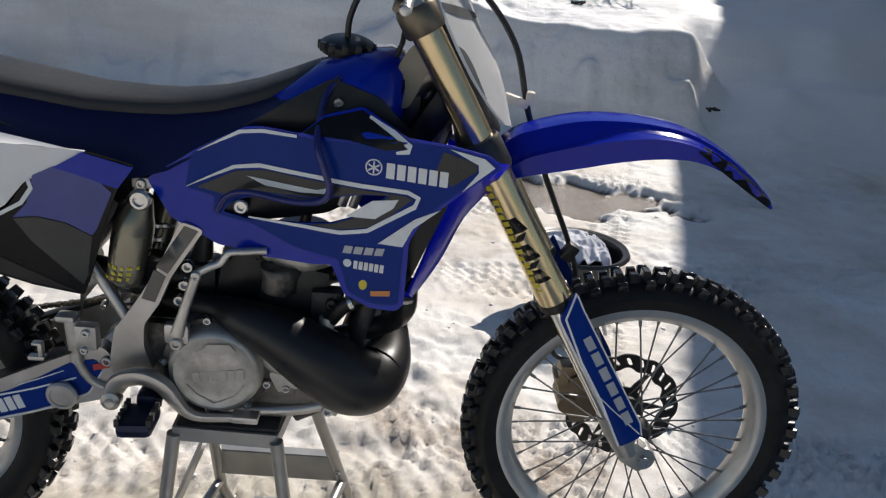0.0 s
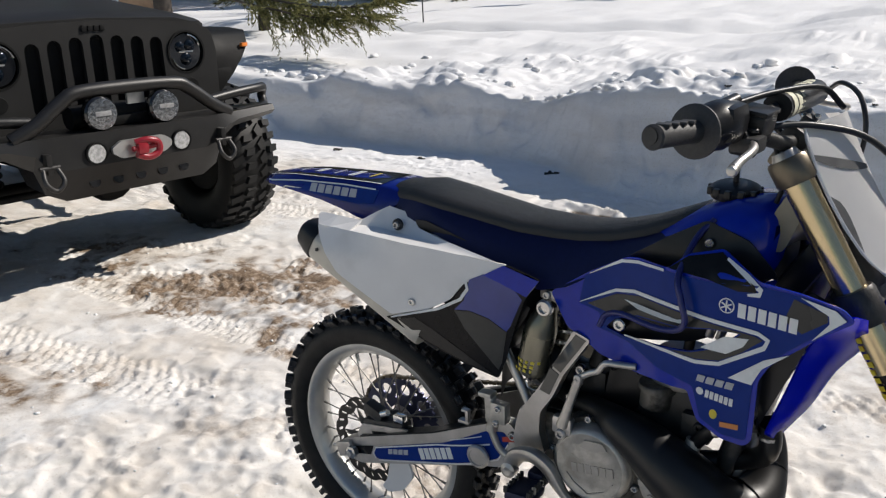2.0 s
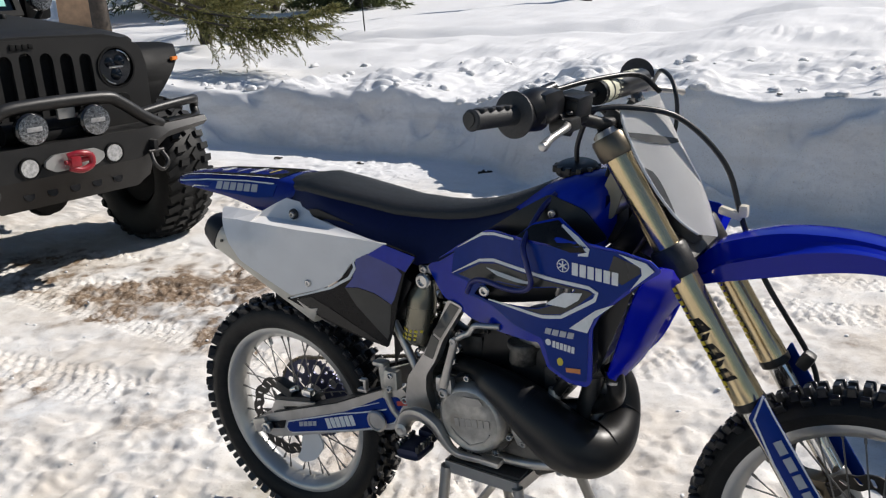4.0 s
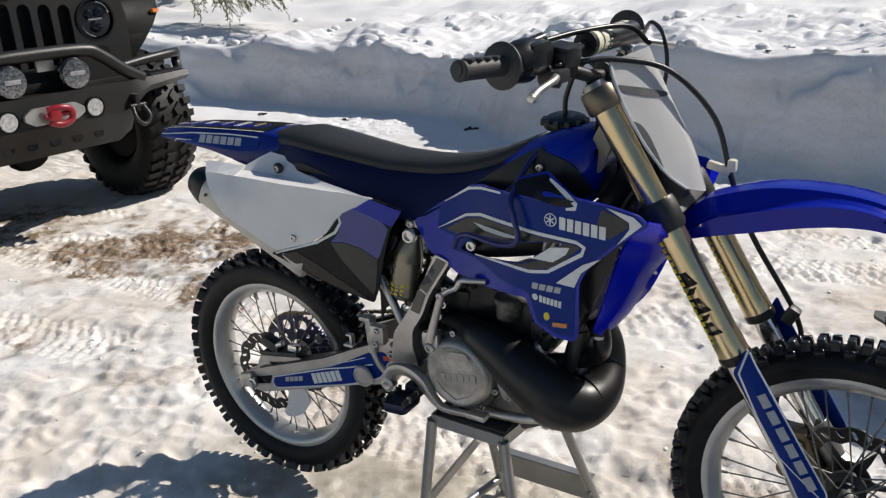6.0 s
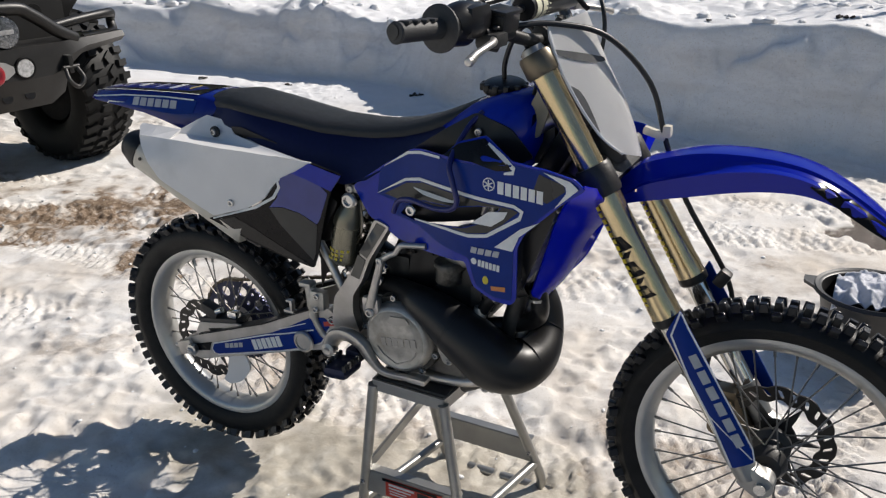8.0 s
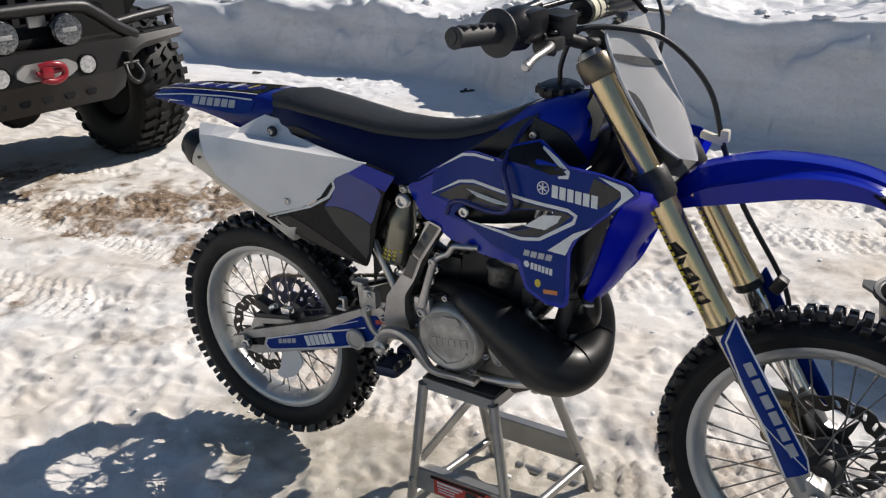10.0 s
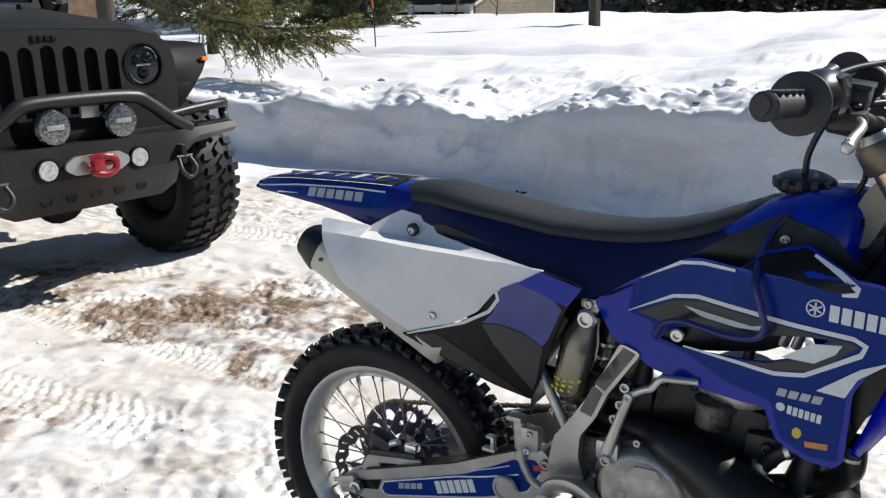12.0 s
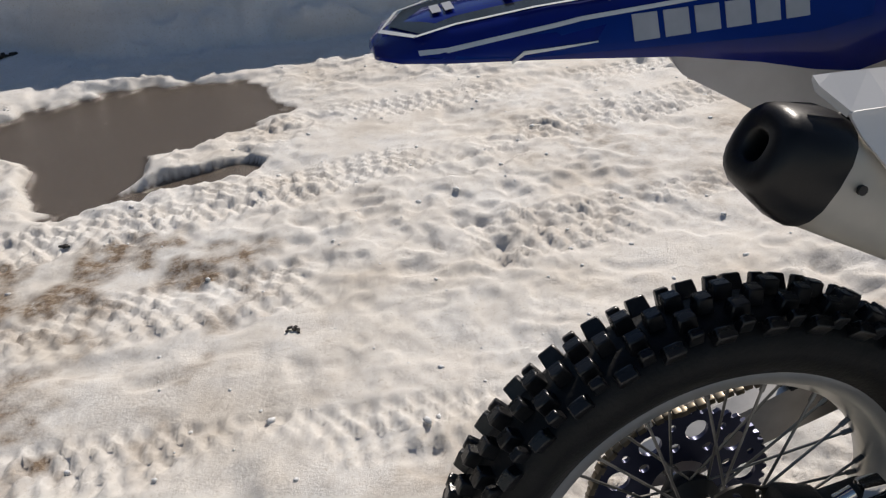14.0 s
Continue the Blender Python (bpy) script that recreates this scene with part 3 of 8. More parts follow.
# ---------------------------------------------------------------- the motocross bike, on its stand
BIKE = thing("motocross_bike", pose(0, 0, 0), "blue and white motocross bike with knobbly tyres on a lift stand", "motorcycle")
REAR, FRONT = Vector((0, 0, 0.42)), Vector((1.492, 0, 0.472))


def tread_knob(length, width, height):
    bm = bmesh.new()
    bmesh.ops.create_cube(bm, size=1.0)
    for v in bm.verts:
        k = 1.0 if v.co.z < 0 else 0.84
        v.co = Vector((v.co.x * length * k, v.co.y * width * k, v.co.z * height))
    bevelled(bm, 0.0016, 1)
    return mesh_of("tread_knob", bm, WET_RUBBER)


def make_wheel(name, at, tyre_r, rim_r, width, rows, count, seed, label):
    """rim > tyre, tread knobs, hub, spokes. at: the wheel's centre; the axle runs along y."""
    rng = random.Random(seed)
    m = Matrix.Translation(at)
    w = width * 0.36
    rim = part(name, ring_lathe([(rim_r, -w), (rim_r, -w + 0.004), (rim_r - 0.011, -w + 0.006), (rim_r - 0.016, -w * 0.5), (rim_r - 0.024, -w * 0.3), (rim_r - 0.024, w * 0.3), (rim_r - 0.016, w * 0.5), (rim_r - 0.011, w - 0.006), (rim_r, w - 0.004), (rim_r, w), (rim_r - 0.014, w), (rim_r - 0.021, w * 0.75), (rim_r - 0.033, w * 0.4), (rim_r - 0.036, 0), (rim_r - 0.033, -w * 0.4), (rim_r - 0.021, -w * 0.75), (rim_r - 0.014, -w)], 96, m), RIM_ALLOY, BIKE, label, angle=60)
    body = tyre_r - 0.016
    hw = width / 2
    prof = []
    for k in range(15):
        a = math.pi * (k / 14 - 0.5)
        r = rim_r - 0.006 + (body - rim_r + 0.006) * (0.5 + 0.5 * math.cos(2 * a)) ** 0.55
        y = hw * (math.sin(a) if abs(math.sin(a)) < 0.94 else math.copysign(0.94, a)) * (1.0 if abs(k - 7) < 6 else 0.72)
        prof.append((r, y))
    prof = [(rim_r - 0.008, -hw * 0.62), (rim_r + 0.012, -hw * 0.86), (rim_r + 0.028, -hw * 0.99), (body - 0.03, -hw * 0.99), (body - 0.012, -hw * 0.82), (body - 0.002, -hw * 0.45), (body, 0), (body - 0.002, hw * 0.45), (body - 0.012, hw * 0.82), (body - 0.03, hw * 0.99), (rim_r + 0.028, hw * 0.99), (rim_r + 0.012, hw * 0.86), (rim_r - 0.008, hw * 0.62)]
    tyre = part("tyre", ring_lathe(prof, 96, m), RUBBER, rim, "worn black motocross tyre", angle=60)
    for off, length, kw, tilt, lift, phase, rad in rows:
        me = tread_knob(length, kw, 0.022)
        for k in range(count):
            a = 2 * math.pi * (k + phase) / count + rng.uniform(-0.004, 0.004)
            ob = new("tread_knob", me)
            ob.parent = tyre
            ob.matrix_basis = m @ Euler((0, -a, 0)).to_matrix().to_4x4() @ pose(rad, off, 0, 0, 0, 0) @ pose(0, 0, 0, tilt, 0, 0) @ pose(0, 0, 0, 0, 90, 0) @ pose(0, 0, 0, 0, 0, 90) @ pose(0, 0, 0, 90, 0, 0) @ Matrix.Identity(4)
            # local axes: length runs round the tyre, height points outwards
            radial, round_, across = Vector((math.cos(a), 0, math.sin(a))), Vector((-math.sin(a), 0, math.cos(a))), Vector((0, 1, 0))
            c, s = math.cos(radians(tilt)), math.sin(radians(tilt))
            out, side = radial * c + across * s, across * c - radial * s
            p = Vector(at) + radial * (tyre_r - lift) + across * off
            ob.matrix_basis = Matrix(((round_.x, side.x, out.x, p.x), (round_.y, side.y, out.y, p.y), (round_.z, side.z, out.z, p.z), (0, 0, 0, 1)))
    part("valve", tube([Vector(at) + Vector((-0.1, -0.0, rim_r - 0.035)), Vector(at) + Vector((-0.085, -0.006, rim_r - 0.075))], 0.004, 8, 1), STEEL, rim)
    return rim


def spokes(rim, at, rim_r, flange_r, flange_y, count=36, cross=0.62):
    """Steel spokes laced from both hub flanges to the rim."""
    at = Vector(at)
    me = {}
    for k in range(count):
        side = -1 if k % 2 else 1
        lean = 1 if (k // 2) % 2 else -1
        a = 2 * math.pi * (k + 0.5) / count
        b = a + lean * cross
        p = at + Vector((math.cos(b) * flange_r, side * flange_y, math.sin(b) * flange_r))
        q = at + Vector((math.cos(a) * (rim_r - 0.032), side * 0.006, math.sin(a) * (rim_r - 0.032)))
        d = q - p
        key = round(d.length, 4)
        if key not in me:
            me[key] = mesh_of("spoke", join(rod((0, 0, 0), (0, 0, d.length), 0.0019, 6), rod((0, 0, d.length - 0.016), (0, 0, d.length + 0.003), 0.0034, 6)), SPOKE_STEEL)
        ob = new("spoke", me[key])
        ob.parent = rim
        ob.matrix_basis = Matrix.Translation(p) @ d.to_track_quat("Z", "Y").to_matrix().to_4x4()


def wavy_disc(at, r, inner, thick, waves, slots, arms=6):
    """A petal-edged brake disc with slots and a spider."""
    n = waves * 12
    out, inn = [], []
    for k in range(n):
        a = 2 * math.pi * k / n
        rr = r - 0.006 * (0.5 - 0.5 * math.cos(waves * a)) ** 2
        ri = inner + 0.004 * math.cos(arms * 2 * a)
        out.append((math.cos(a) * rr, math.sin(a) * rr))
        inn.append((math.cos(a) * ri, math.sin(a) * ri))
    holes = [inn]
    for k in range(slots):
        a = 2 * math.pi * k / slots
        c, s = math.cos(a), math.sin(a)
        rm, l, w = (r + inner) / 2, (r - inner) * 0.2, 0.0042
        holes.append([(c * (rm + u * l) - s * (v * w + u * 0.004), s * (rm + u * l) + c * (v * w + u * 0.004)) for u, v in ((-1, -1), (1, -1), (1.3, 0), (1, 1), (-1, 1), (-1.3, 0))])
    bm = sheet(out, lambda x, z: 0.0, thick, holes, 0.012)
    bmesh.ops.transform(bm, matrix=Matrix.Translation(at), verts=bm.verts)
    return bm


def spider(at, r, hub, thick, arms):
    """The carrier in the disc's middle: a ring with arms."""
    n = arms * 10
    out = []
    for k in range(n):
        a = 2 * math.pi * k / n
        u = (0.5 + 0.5 * math.cos(arms * a)) ** 9
        out.append((math.cos(a) * (hub + (r - hub) * u), math.sin(a) * (hub + (r - hub) * u)))
    bm = sheet(out, lambda x, z: 0.0, thick, (), 0.015)
    bmesh.ops.transform(bm, matrix=Matrix.Translation(at), verts=bm.verts)
    return bm


REAR_ROWS = [(-0.019, 0.024, 0.02, -6, 0.011, 0.0, 0), (0.019, 0.024, 0.02, 6, 0.011, 0.0, 0), (0.0, 0.021, 0.021, 0, 0.009, 0.5, 0), (-0.046, 0.026, 0.017, -38, 0.021, 0.5, 0), (0.046, 0.026, 0.017, 38, 0.021, 0.5, 0), (-0.04, 0.018, 0.013, -26, 0.017, 0.0, 0), (0.04, 0.018, 0.013, 26, 0.017, 0.0, 0)]
FRONT_ROWS = [(-0.013, 0.02, 0.016, -5, 0.01, 0.0, 0), (0.013, 0.02, 0.016, 5, 0.01, 0.0, 0), (0.0, 0.017, 0.03, 0, 0.009, 0.5, 0), (-0.036, 0.022, 0.014, -36, 0.017, 0.5, 0), (0.036, 0.022, 0.014, 36, 0.017, 0.5, 0)]
rear_wheel = make_wheel("rear_wheel", REAR, 0.345, 0.256, 0.108, REAR_ROWS, 36, 3, "silver rear rim with a knobbly tyre")
front_wheel = make_wheel("front_wheel", FRONT, 0.352, 0.281, 0.088, FRONT_ROWS, 40, 4, "silver front rim with a knobbly tyre")
for wheel, at, r in ((rear_wheel, REAR, 0.256), (front_wheel, FRONT, 0.281)):
    spokes(wheel, at, r, 0.034, 0.034)
    part("hub", lathe([(0.014, -0.062), (0.03, -0.058), (0.04, -0.04), (0.04, -0.03), (0.026, -0.02), (0.022, 0), (0.026, 0.02), (0.04, 0.03), (0.04, 0.04), (0.03, 0.058), (0.014, 0.062)], 28, Matrix.Translation(at)), DARK_CAST, wheel)
part("brake_disc", wavy_disc(REAR + Vector((0, -0.068, 0)), 0.121, 0.088, 0.004, 12, 24), DARK_STEEL, rear_wheel, "drilled wave-edged steel brake disc")
part("disc_carrier", spider(REAR + Vector((0, -0.067, 0)), 0.094, 0.042, 0.004, 6), DARK_CAST, rear_wheel)
part("brake_disc", wavy_disc(FRONT + Vector((0, 0.066, 0)), 0.126, 0.09, 0.004, 12, 24), DARK_STEEL, front_wheel, "wave-edged browned steel brake disc")
part("disc_carrier", spider(FRONT + Vector((0, 0.067, 0)), 0.096, 0.045, 0.004, 6), DARK_CAST, front_wheel)


def sprocket(at, r):
    out = []
    teeth = 48
    for k in range(teeth * 4):
        a = 2 * math.pi * k / (teeth * 4)
        rr = r + (0.006 if k % 4 in (0, 1) else 0.0)
        out.append((math.cos(a) * rr, math.sin(a) * rr))
    holes = []
    for k in range(9):
        for rm, rh, ph in ((r * 0.78, r * 0.135, 0), (r * 0.87, r * 0.045, 0.5), (r * 0.58, r * 0.06, 0.5)):
            a = 2 * math.pi * (k + ph) / 9
            holes.append([(math.cos(a) * rm + math.cos(2 * math.pi * j / 12) * rh, math.sin(a) * rm + math.sin(2 * math.pi * j / 12) * rh) for j in range(12)])
    holes.append([(math.cos(2 * math.pi * j / 20) * r * 0.36, math.sin(2 * math.pi * j / 20) * r * 0.36) for j in range(20)])
    bm = sheet(out, lambda x, z: 0.0, 0.006, holes, 0.015)
    bmesh.ops.transform(bm, matrix=Matrix.Translation(at), verts=bm.verts)
    return bm


part("sprocket", sprocket(REAR + Vector((0, 0.062, 0)), 0.121), material("dark_anodised_sprocket", (0.05, 0.055, 0.1), 0.35, metal=0.6), rear_wheel, "black drilled rear sprocket")
# ---------------------------------------------------------------- bodywork
def ease(u):
    u = min(max(u, 0.0), 1.0)
    return u * u * (3 - 2 * u)


def shroud_y(x, z):
    return -0.118 - 0.1 * ease((x - 0.6) / 0.34) - 0.1 * max(0, x - 0.93) + 0.75 * max(0, z - 1.09 - 0.08 * max(0, x - 0.8))


def raised(depth, by):
    return lambda x, z: depth(x, z) - by


SHROUD = [(0.545, 0.968), (0.632, 1.03), (0.715, 1.08), (0.75, 1.087), (0.81, 1.088), (0.845, 1.12), (0.905, 1.14), (0.978, 1.106), (1.047, 1.102), (1.11, 1.092), (1.13, 1.075), (1.085, 1.04), (1.01, 0.967), (0.994, 0.934), (0.994, 0.82), (0.982, 0.806), (0.94, 0.806), (0.893, 0.826), (0.87, 0.876), (0.844, 0.87), (0.752, 0.86), (0.664, 0.862), (0.585, 0.9)]
OPENING = [(0.675, 0.925), (0.697, 0.95), (0.752, 0.974), (0.835, 0.985), (0.905, 1.004), (0.955, 1.01), (0.922, 0.976), (0.865, 0.949), (0.815, 0.938), (0.722, 0.921)]
shroud = part("radiator_shroud", sheet(SHROUD, shroud_y, 0.004, [rounded(OPENING, 0.006)], 0.018, 0.008), BLUE, BIKE, "blue radiator shroud with white and black graphics")
part("radiator_shroud", mirrored(sheet(SHROUD, shroud_y, 0.004, [OPENING], 0.03, 0.008)), BLUE, BIKE)
D1, D2, D3 = raised(shroud_y, 0.0012), raised(shroud_y, 0.0022), raised(shroud_y, 0.0032)
FILM_AREA = [(0.62, 1.018), (0.712, 1.074), (0.752, 1.082), (0.815, 1.083), (0.9, 1.088), (0.975, 1.1), (1.047, 1.098), (1.1, 1.089), (1.12, 1.076), (1.083, 1.046), (1.004, 0.97), (0.986, 0.932), (0.984, 0.818), (0.942, 0.815), (0.9, 0.832), (0.88, 0.888), (0.8, 0.893), (0.73, 0.915), (0.66, 0.918), (0.66, 0.95), (0.61, 0.958)]
part("graphic", sheet(FILM_AREA, D1, 0.0008, [rounded(OPENING, 0.006)], 0.018, 0.006), BLUE_GRAPHIC, shroud)
part("white_stripe", sheets([stripe([(0.632, 1.026), (0.706, 1.071), (0.745, 1.08), (0.803, 1.083)], [0.001, 0.006, 0.006, 0.005]), stripe([(0.612, 0.961), (0.696, 1.009), (0.741, 1.021), (0.838, 1.023), (0.912, 1.021), (0.986, 1.019), (1.003, 1.011), (0.998, 0.996), (0.925, 0.946), (0.88, 0.936), (0.822, 0.934), (0.722, 0.926)], [0.001, 0.006, 0.007, 0.007, 0.007, 0.007, 0.008, 0.008, 0.007, 0.007, 0.006, 0.003])], D3, 0.001, 0.02), WHITE_FILM, shroud)
part("grey_band", sheets([[(0.63, 0.962), (0.698, 1.002), (0.751, 1.015), (0.86, 1.016), (0.982, 1.012), (0.994, 1.008), (0.96, 0.976), (0.925, 0.952), (0.88, 0.941), (0.83, 0.939), (0.872, 0.95), (0.925, 0.976), (0.958, 1.01), (0.905, 1.006), (0.835, 0.988), (0.752, 0.977), (0.695, 0.955)]], D2, 0.001, 0.018), GREY_GRAPHIC, shroud)
for outline in ([(0.718, 0.998), (0.839, 1.001), (0.86, 1.009), (0.858, 0.998), (0.811, 0.991), (0.751, 0.989)], [(0.889, 0.966), (0.93, 0.998), (0.972, 1.005), (0.964, 0.989), (0.936, 0.968)], [(0.944, 0.926), (1.0, 0.975), (1.04, 0.996), (0.998, 0.958), (0.984, 0.925)], [(1.046, 1.097), (1.1, 1.088), (1.117, 1.075), (1.07, 1.03), (1.093, 1.064), (1.091, 1.077)], stripe([(0.917, 1.129), (0.956, 1.111), (0.983, 1.093), (0.981, 1.085), (0.962, 1.081)], [0.004, 0.008, 0.009, 0.008, 0.004])):
    part("white_flash", sheets([outline], D3, 0.001, 0.03), WHITE_FILM, shroud)
part("grey_flash", sheets([[(1.036, 1.092), (1.088, 1.078), (1.09, 1.066), (1.054, 1.037), (1.024, 1.052)]], D2, 0.001, 0.02), GREY_GRAPHIC, shroud)
part("black_flash", sheets([[(0.812, 1.09), (0.845, 1.117), (0.905, 1.136), (0.972, 1.098), (0.976, 1.088), (0.945, 1.083), (0.89, 1.092)]], D2, 0.001, 0.02), BLACK_GRAPHIC, shroud)
part("emblem", sheets([[(0.929 + 0.0135 * math.cos(a / 12 * math.pi), 1.054 + 0.0135 * math.sin(a / 12 * math.pi)) for a in range(24)]], D2, 0.001, 0.02), WHITE_FILM, shroud)
part("emblem_core", sheets([[(0.929 + 0.0112 * math.cos(a / 12 * math.pi), 1.054 + 0.0112 * math.sin(a / 12 * math.pi)) for a in range(24)]], D3, 0.001, 0.02), BLUE_GRAPHIC, shroud)
part("emblem_fork", sheets([stripe([(0.929 - 0.010 * math.cos(a), 1.054 - 0.010 * math.sin(a)), (0.929 + 0.010 * math.cos(a), 1.054 + 0.010 * math.sin(a))], 0.0026) for a in (radians(90), radians(30), radians(150))], raised(shroud_y, 0.0042), 0.0008), WHITE_FILM, shroud)
part("lettering", sheets(lettering((0.949, 1.039), (1.05, 1.034), 0.025, 6, -0.05, 0.22), D3, 0.001), WHITE_FILM, shroud, "white bars of lettering")
part("lettering", sheets(lettering((0.887, 0.902), (0.956, 0.905), 0.013, 4, 0.3, 0.2), D3, 0.001), GREY_FILM, shroud)
part("lettering", sheets(lettering((0.906, 0.877), (0.958, 0.874), 0.014, 6, 0.0, 0.25) + [[(0.896 + 0.007 * math.cos(a / 6 * math.pi), 0.885 + 0.007 * math.sin(a / 6 * math.pi)) for a in range(12)]], D3, 0.001), WHITE_FILM, shroud)
part("sticker", sheets([[(0.938, 0.83), (0.97, 0.834), (0.97, 0.844), (0.937, 0.839)]], D3, 0.001), ORANGE_FILM, shroud)
part("sticker", sheets([[(0.924 + 0.007 * math.cos(a / 6 * math.pi), 0.849 + 0.009 * math.sin(a / 6 * math.pi)) for a in range(12)]], D3, 0.001), YELLOW_FILM, shroud)
part("screw", bolt((0.708, shroud_y(0.708, 0.94) + 0.004, 0.94), 0.013, 0.009), STEEL, shroud)
part("screw", bolt((0.862, -0.124, 1.128), 0.009, 0.007), STEEL, shroud)


WING = [((1.128, -0.236, 1.083), (1.13, -0.2, 1.07)), ((1.085, -0.19, 1.035), (1.13, -0.07, 0.982)), ((1.055, -0.17, 0.985), (1.086, -0.06, 0.912)), ((1.03, -0.165, 0.9), (1.046, -0.06, 0.822)), ((1.003, -0.16, 0.81), (0.988, -0.085, 0.748))]


def wing():
    a, b = smooth_path([w[0] for w in WING], 4), smooth_path([w[1] for w in WING], 4)
    bm = rings([[p, p.lerp(q, 0.33) + Vector((0.012, 0, 0)), p.lerp(q, 0.67) + Vector((0.014, 0, 0)), q, q + Vector((-0.004, 0.004, 0)), p + Vector((-0.004, 0.004, 0))] for p, q in zip(a, b)])
    return bm


for k, flip in enumerate((False, True)):
    bm = wing()
    lv = sheet([(0.992, 0.935), (1.02, 0.97), (1.06, 1.02), (1.05, 0.98), (1.02, 0.9), (0.99, 0.82)], lambda x, z: -0.19 + 0.3 * max(0, 1.0 - x), 0.004, (), 0.02)
    part("shroud_wing", mirrored(bm) if flip else bm, THIN_BLUE, BIKE, "" if flip else "bright blue front edge of the shroud")
    part("radiator_louvre", mirrored(lv) if flip else lv, BLACK_PLASTIC, BIKE)
    y = 0.13 if flip else -0.13
    part("radiator", block((1.0, y, 0.93), (0.04, 0.11, 0.26), 0.006, (0, 22, 0)), DARK_CAST, BIKE)
    for j in range(9):
        part("radiator_fin", block((1.028 + 0.0093 * (j - 4), y, 0.938 + 0.023 * (j - 4)), (0.012, 0.105, 0.004), 0.001, (0, 40, 0)), CAST, BIKE)

# tank, seat and rear fender
tank = part("fuel_tank", rings([[(x + 0.1 * (z0 - 1.1), s * w, z) for s, w, z in ((-1, wid * 0.75, zb), (-1, wid, zb + 0.06), (-1, wid * 0.93, zt - 0.035), (-1, wid * 0.62, zt - 0.006), (0, 0, zt), (1, wid * 0.62, zt - 0.006), (1, wid * 0.93, zt - 0.035), (1, wid, zb + 0.06), (1, wid * 0.75, zb))] for x, wid, zb, zt, z0 in ((0.7, 0.07, 0.98, 1.09, 1.1), (0.76, 0.1, 0.98, 1.13, 1.1), (0.82, 0.115, 0.99, 1.175, 1.1), (0.88, 0.12, 1.0, 1.198, 1.1), (0.94, 0.11, 1.04, 1.205, 1.1), (0.962, 0.09, 1.08, 1.2, 1.1), (0.975, 0.06, 1.11, 1.175, 1.1))]), BLUE, BIKE, "glossy blue plastic fuel tank", angle=70)
cap = part("fuel_cap", lathe([(0.044, 0), (0.046, 0.006), (0.046, 0.016), (0.04, 0.02), (0.03, 0.024), (0, 0.026)], 24, pose(0.862, 0, 1.19, 90) @ pose(0, 0, 0, 8)), BLACK_PLASTIC, tank, "black ribbed fuel cap")
for k in range(12):
    a = 2 * math.pi * k / 12
    part("cap_rib", block((0.862 + 0.045 * math.cos(a), 0.045 * math.sin(a), 1.199), (0.012, 0.012, 0.016), 0.003), BLACK_PLASTIC, cap)
part("vent_hose", tube([(0.862, 0, 1.21), (0.865, -0.005, 1.25), (0.885, -0.01, 1.30), (0.915, -0.02, 1.33), (0.94, -0.02, 1.315)], 0.0055, 10), CABLE, tank)
part("vent_hose", tube([(0.86, -0.1, 1.165), (0.84, -0.132, 1.135), (0.838, -0.206, 1.085), (0.852, -0.222, 1.045), (0.862, -0.225, 1.01), (0.845, -0.222, 0.99), (0.8, -0.21, 0.982), (0.73, -0.185, 0.982), (0.69, -0.165, 0.965), (0.672, -0.155, 0.935)], 0.0058, 10), BLUE_HOSE, BIKE, "dark blue vent hose")


part("tank_panel", sheet([(0.7, 1.07), (0.79, 1.13), (0.85, 1.165), (0.93, 1.14), (0.985, 1.09), (0.93, 1.06), (0.8, 1.06)], lambda x, z: -0.128 + 0.25 * max(0, z - 1.1), 0.004, (), 0.02, 0.01), BLACK_PLASTIC, BIKE)
part("inner_brace", sheet([(0.66, 0.9), (0.66, 0.98), (0.8, 1.0), (0.9, 1.0), (0.885, 0.955), (0.85, 0.935), (0.78, 0.92)], lambda x, z: -0.125, 0.01, (), 0.03, 0.01), BLACK_PLASTIC, BIKE)
part("frame_brace", join(rod((0.875, -0.12, 0.95), (0.895, -0.12, 1.02), 0.009, 10), rod((0.895, -0.125, 0.95), (0.915, -0.125, 1.02), 0.008, 10)), ALLOY, BIKE)


def seat_section(x, top, bottom, half_top, half_low, part_no):
    """One ring of the seat: its padded top, or the sides below it."""
    e = top - 0.03
    if part_no == 0:
        return [(x, -half_top * 1.02, e), (x, -half_top, e + 0.012), (x, -half_top * 0.82, top - 0.006), (x, -half_top * 0.4, top), (x, 0, top + 0.001), (x, half_top * 0.4, top), (x, half_top * 0.82, top - 0.006), (x, half_top, e + 0.012), (x, half_top * 1.02, e), (x, half_top * 0.9, e - 0.02), (x, -half_top * 0.9, e - 0.02)]
    return [(x, -half_top * 1.01, e + 0.002), (x, -(half_top + half_low) / 2 * 1.03, (e + bottom) / 2), (x, -half_low, bottom), (x, -half_low + 0.02, bottom - 0.004), (x, half_low - 0.02, bottom - 0.004), (x, half_low, bottom), (x, (half_top + half_low) / 2 * 1.03, (e + bottom) / 2), (x, half_top * 1.01, e + 0.002), (x, 0, e + 0.004)]


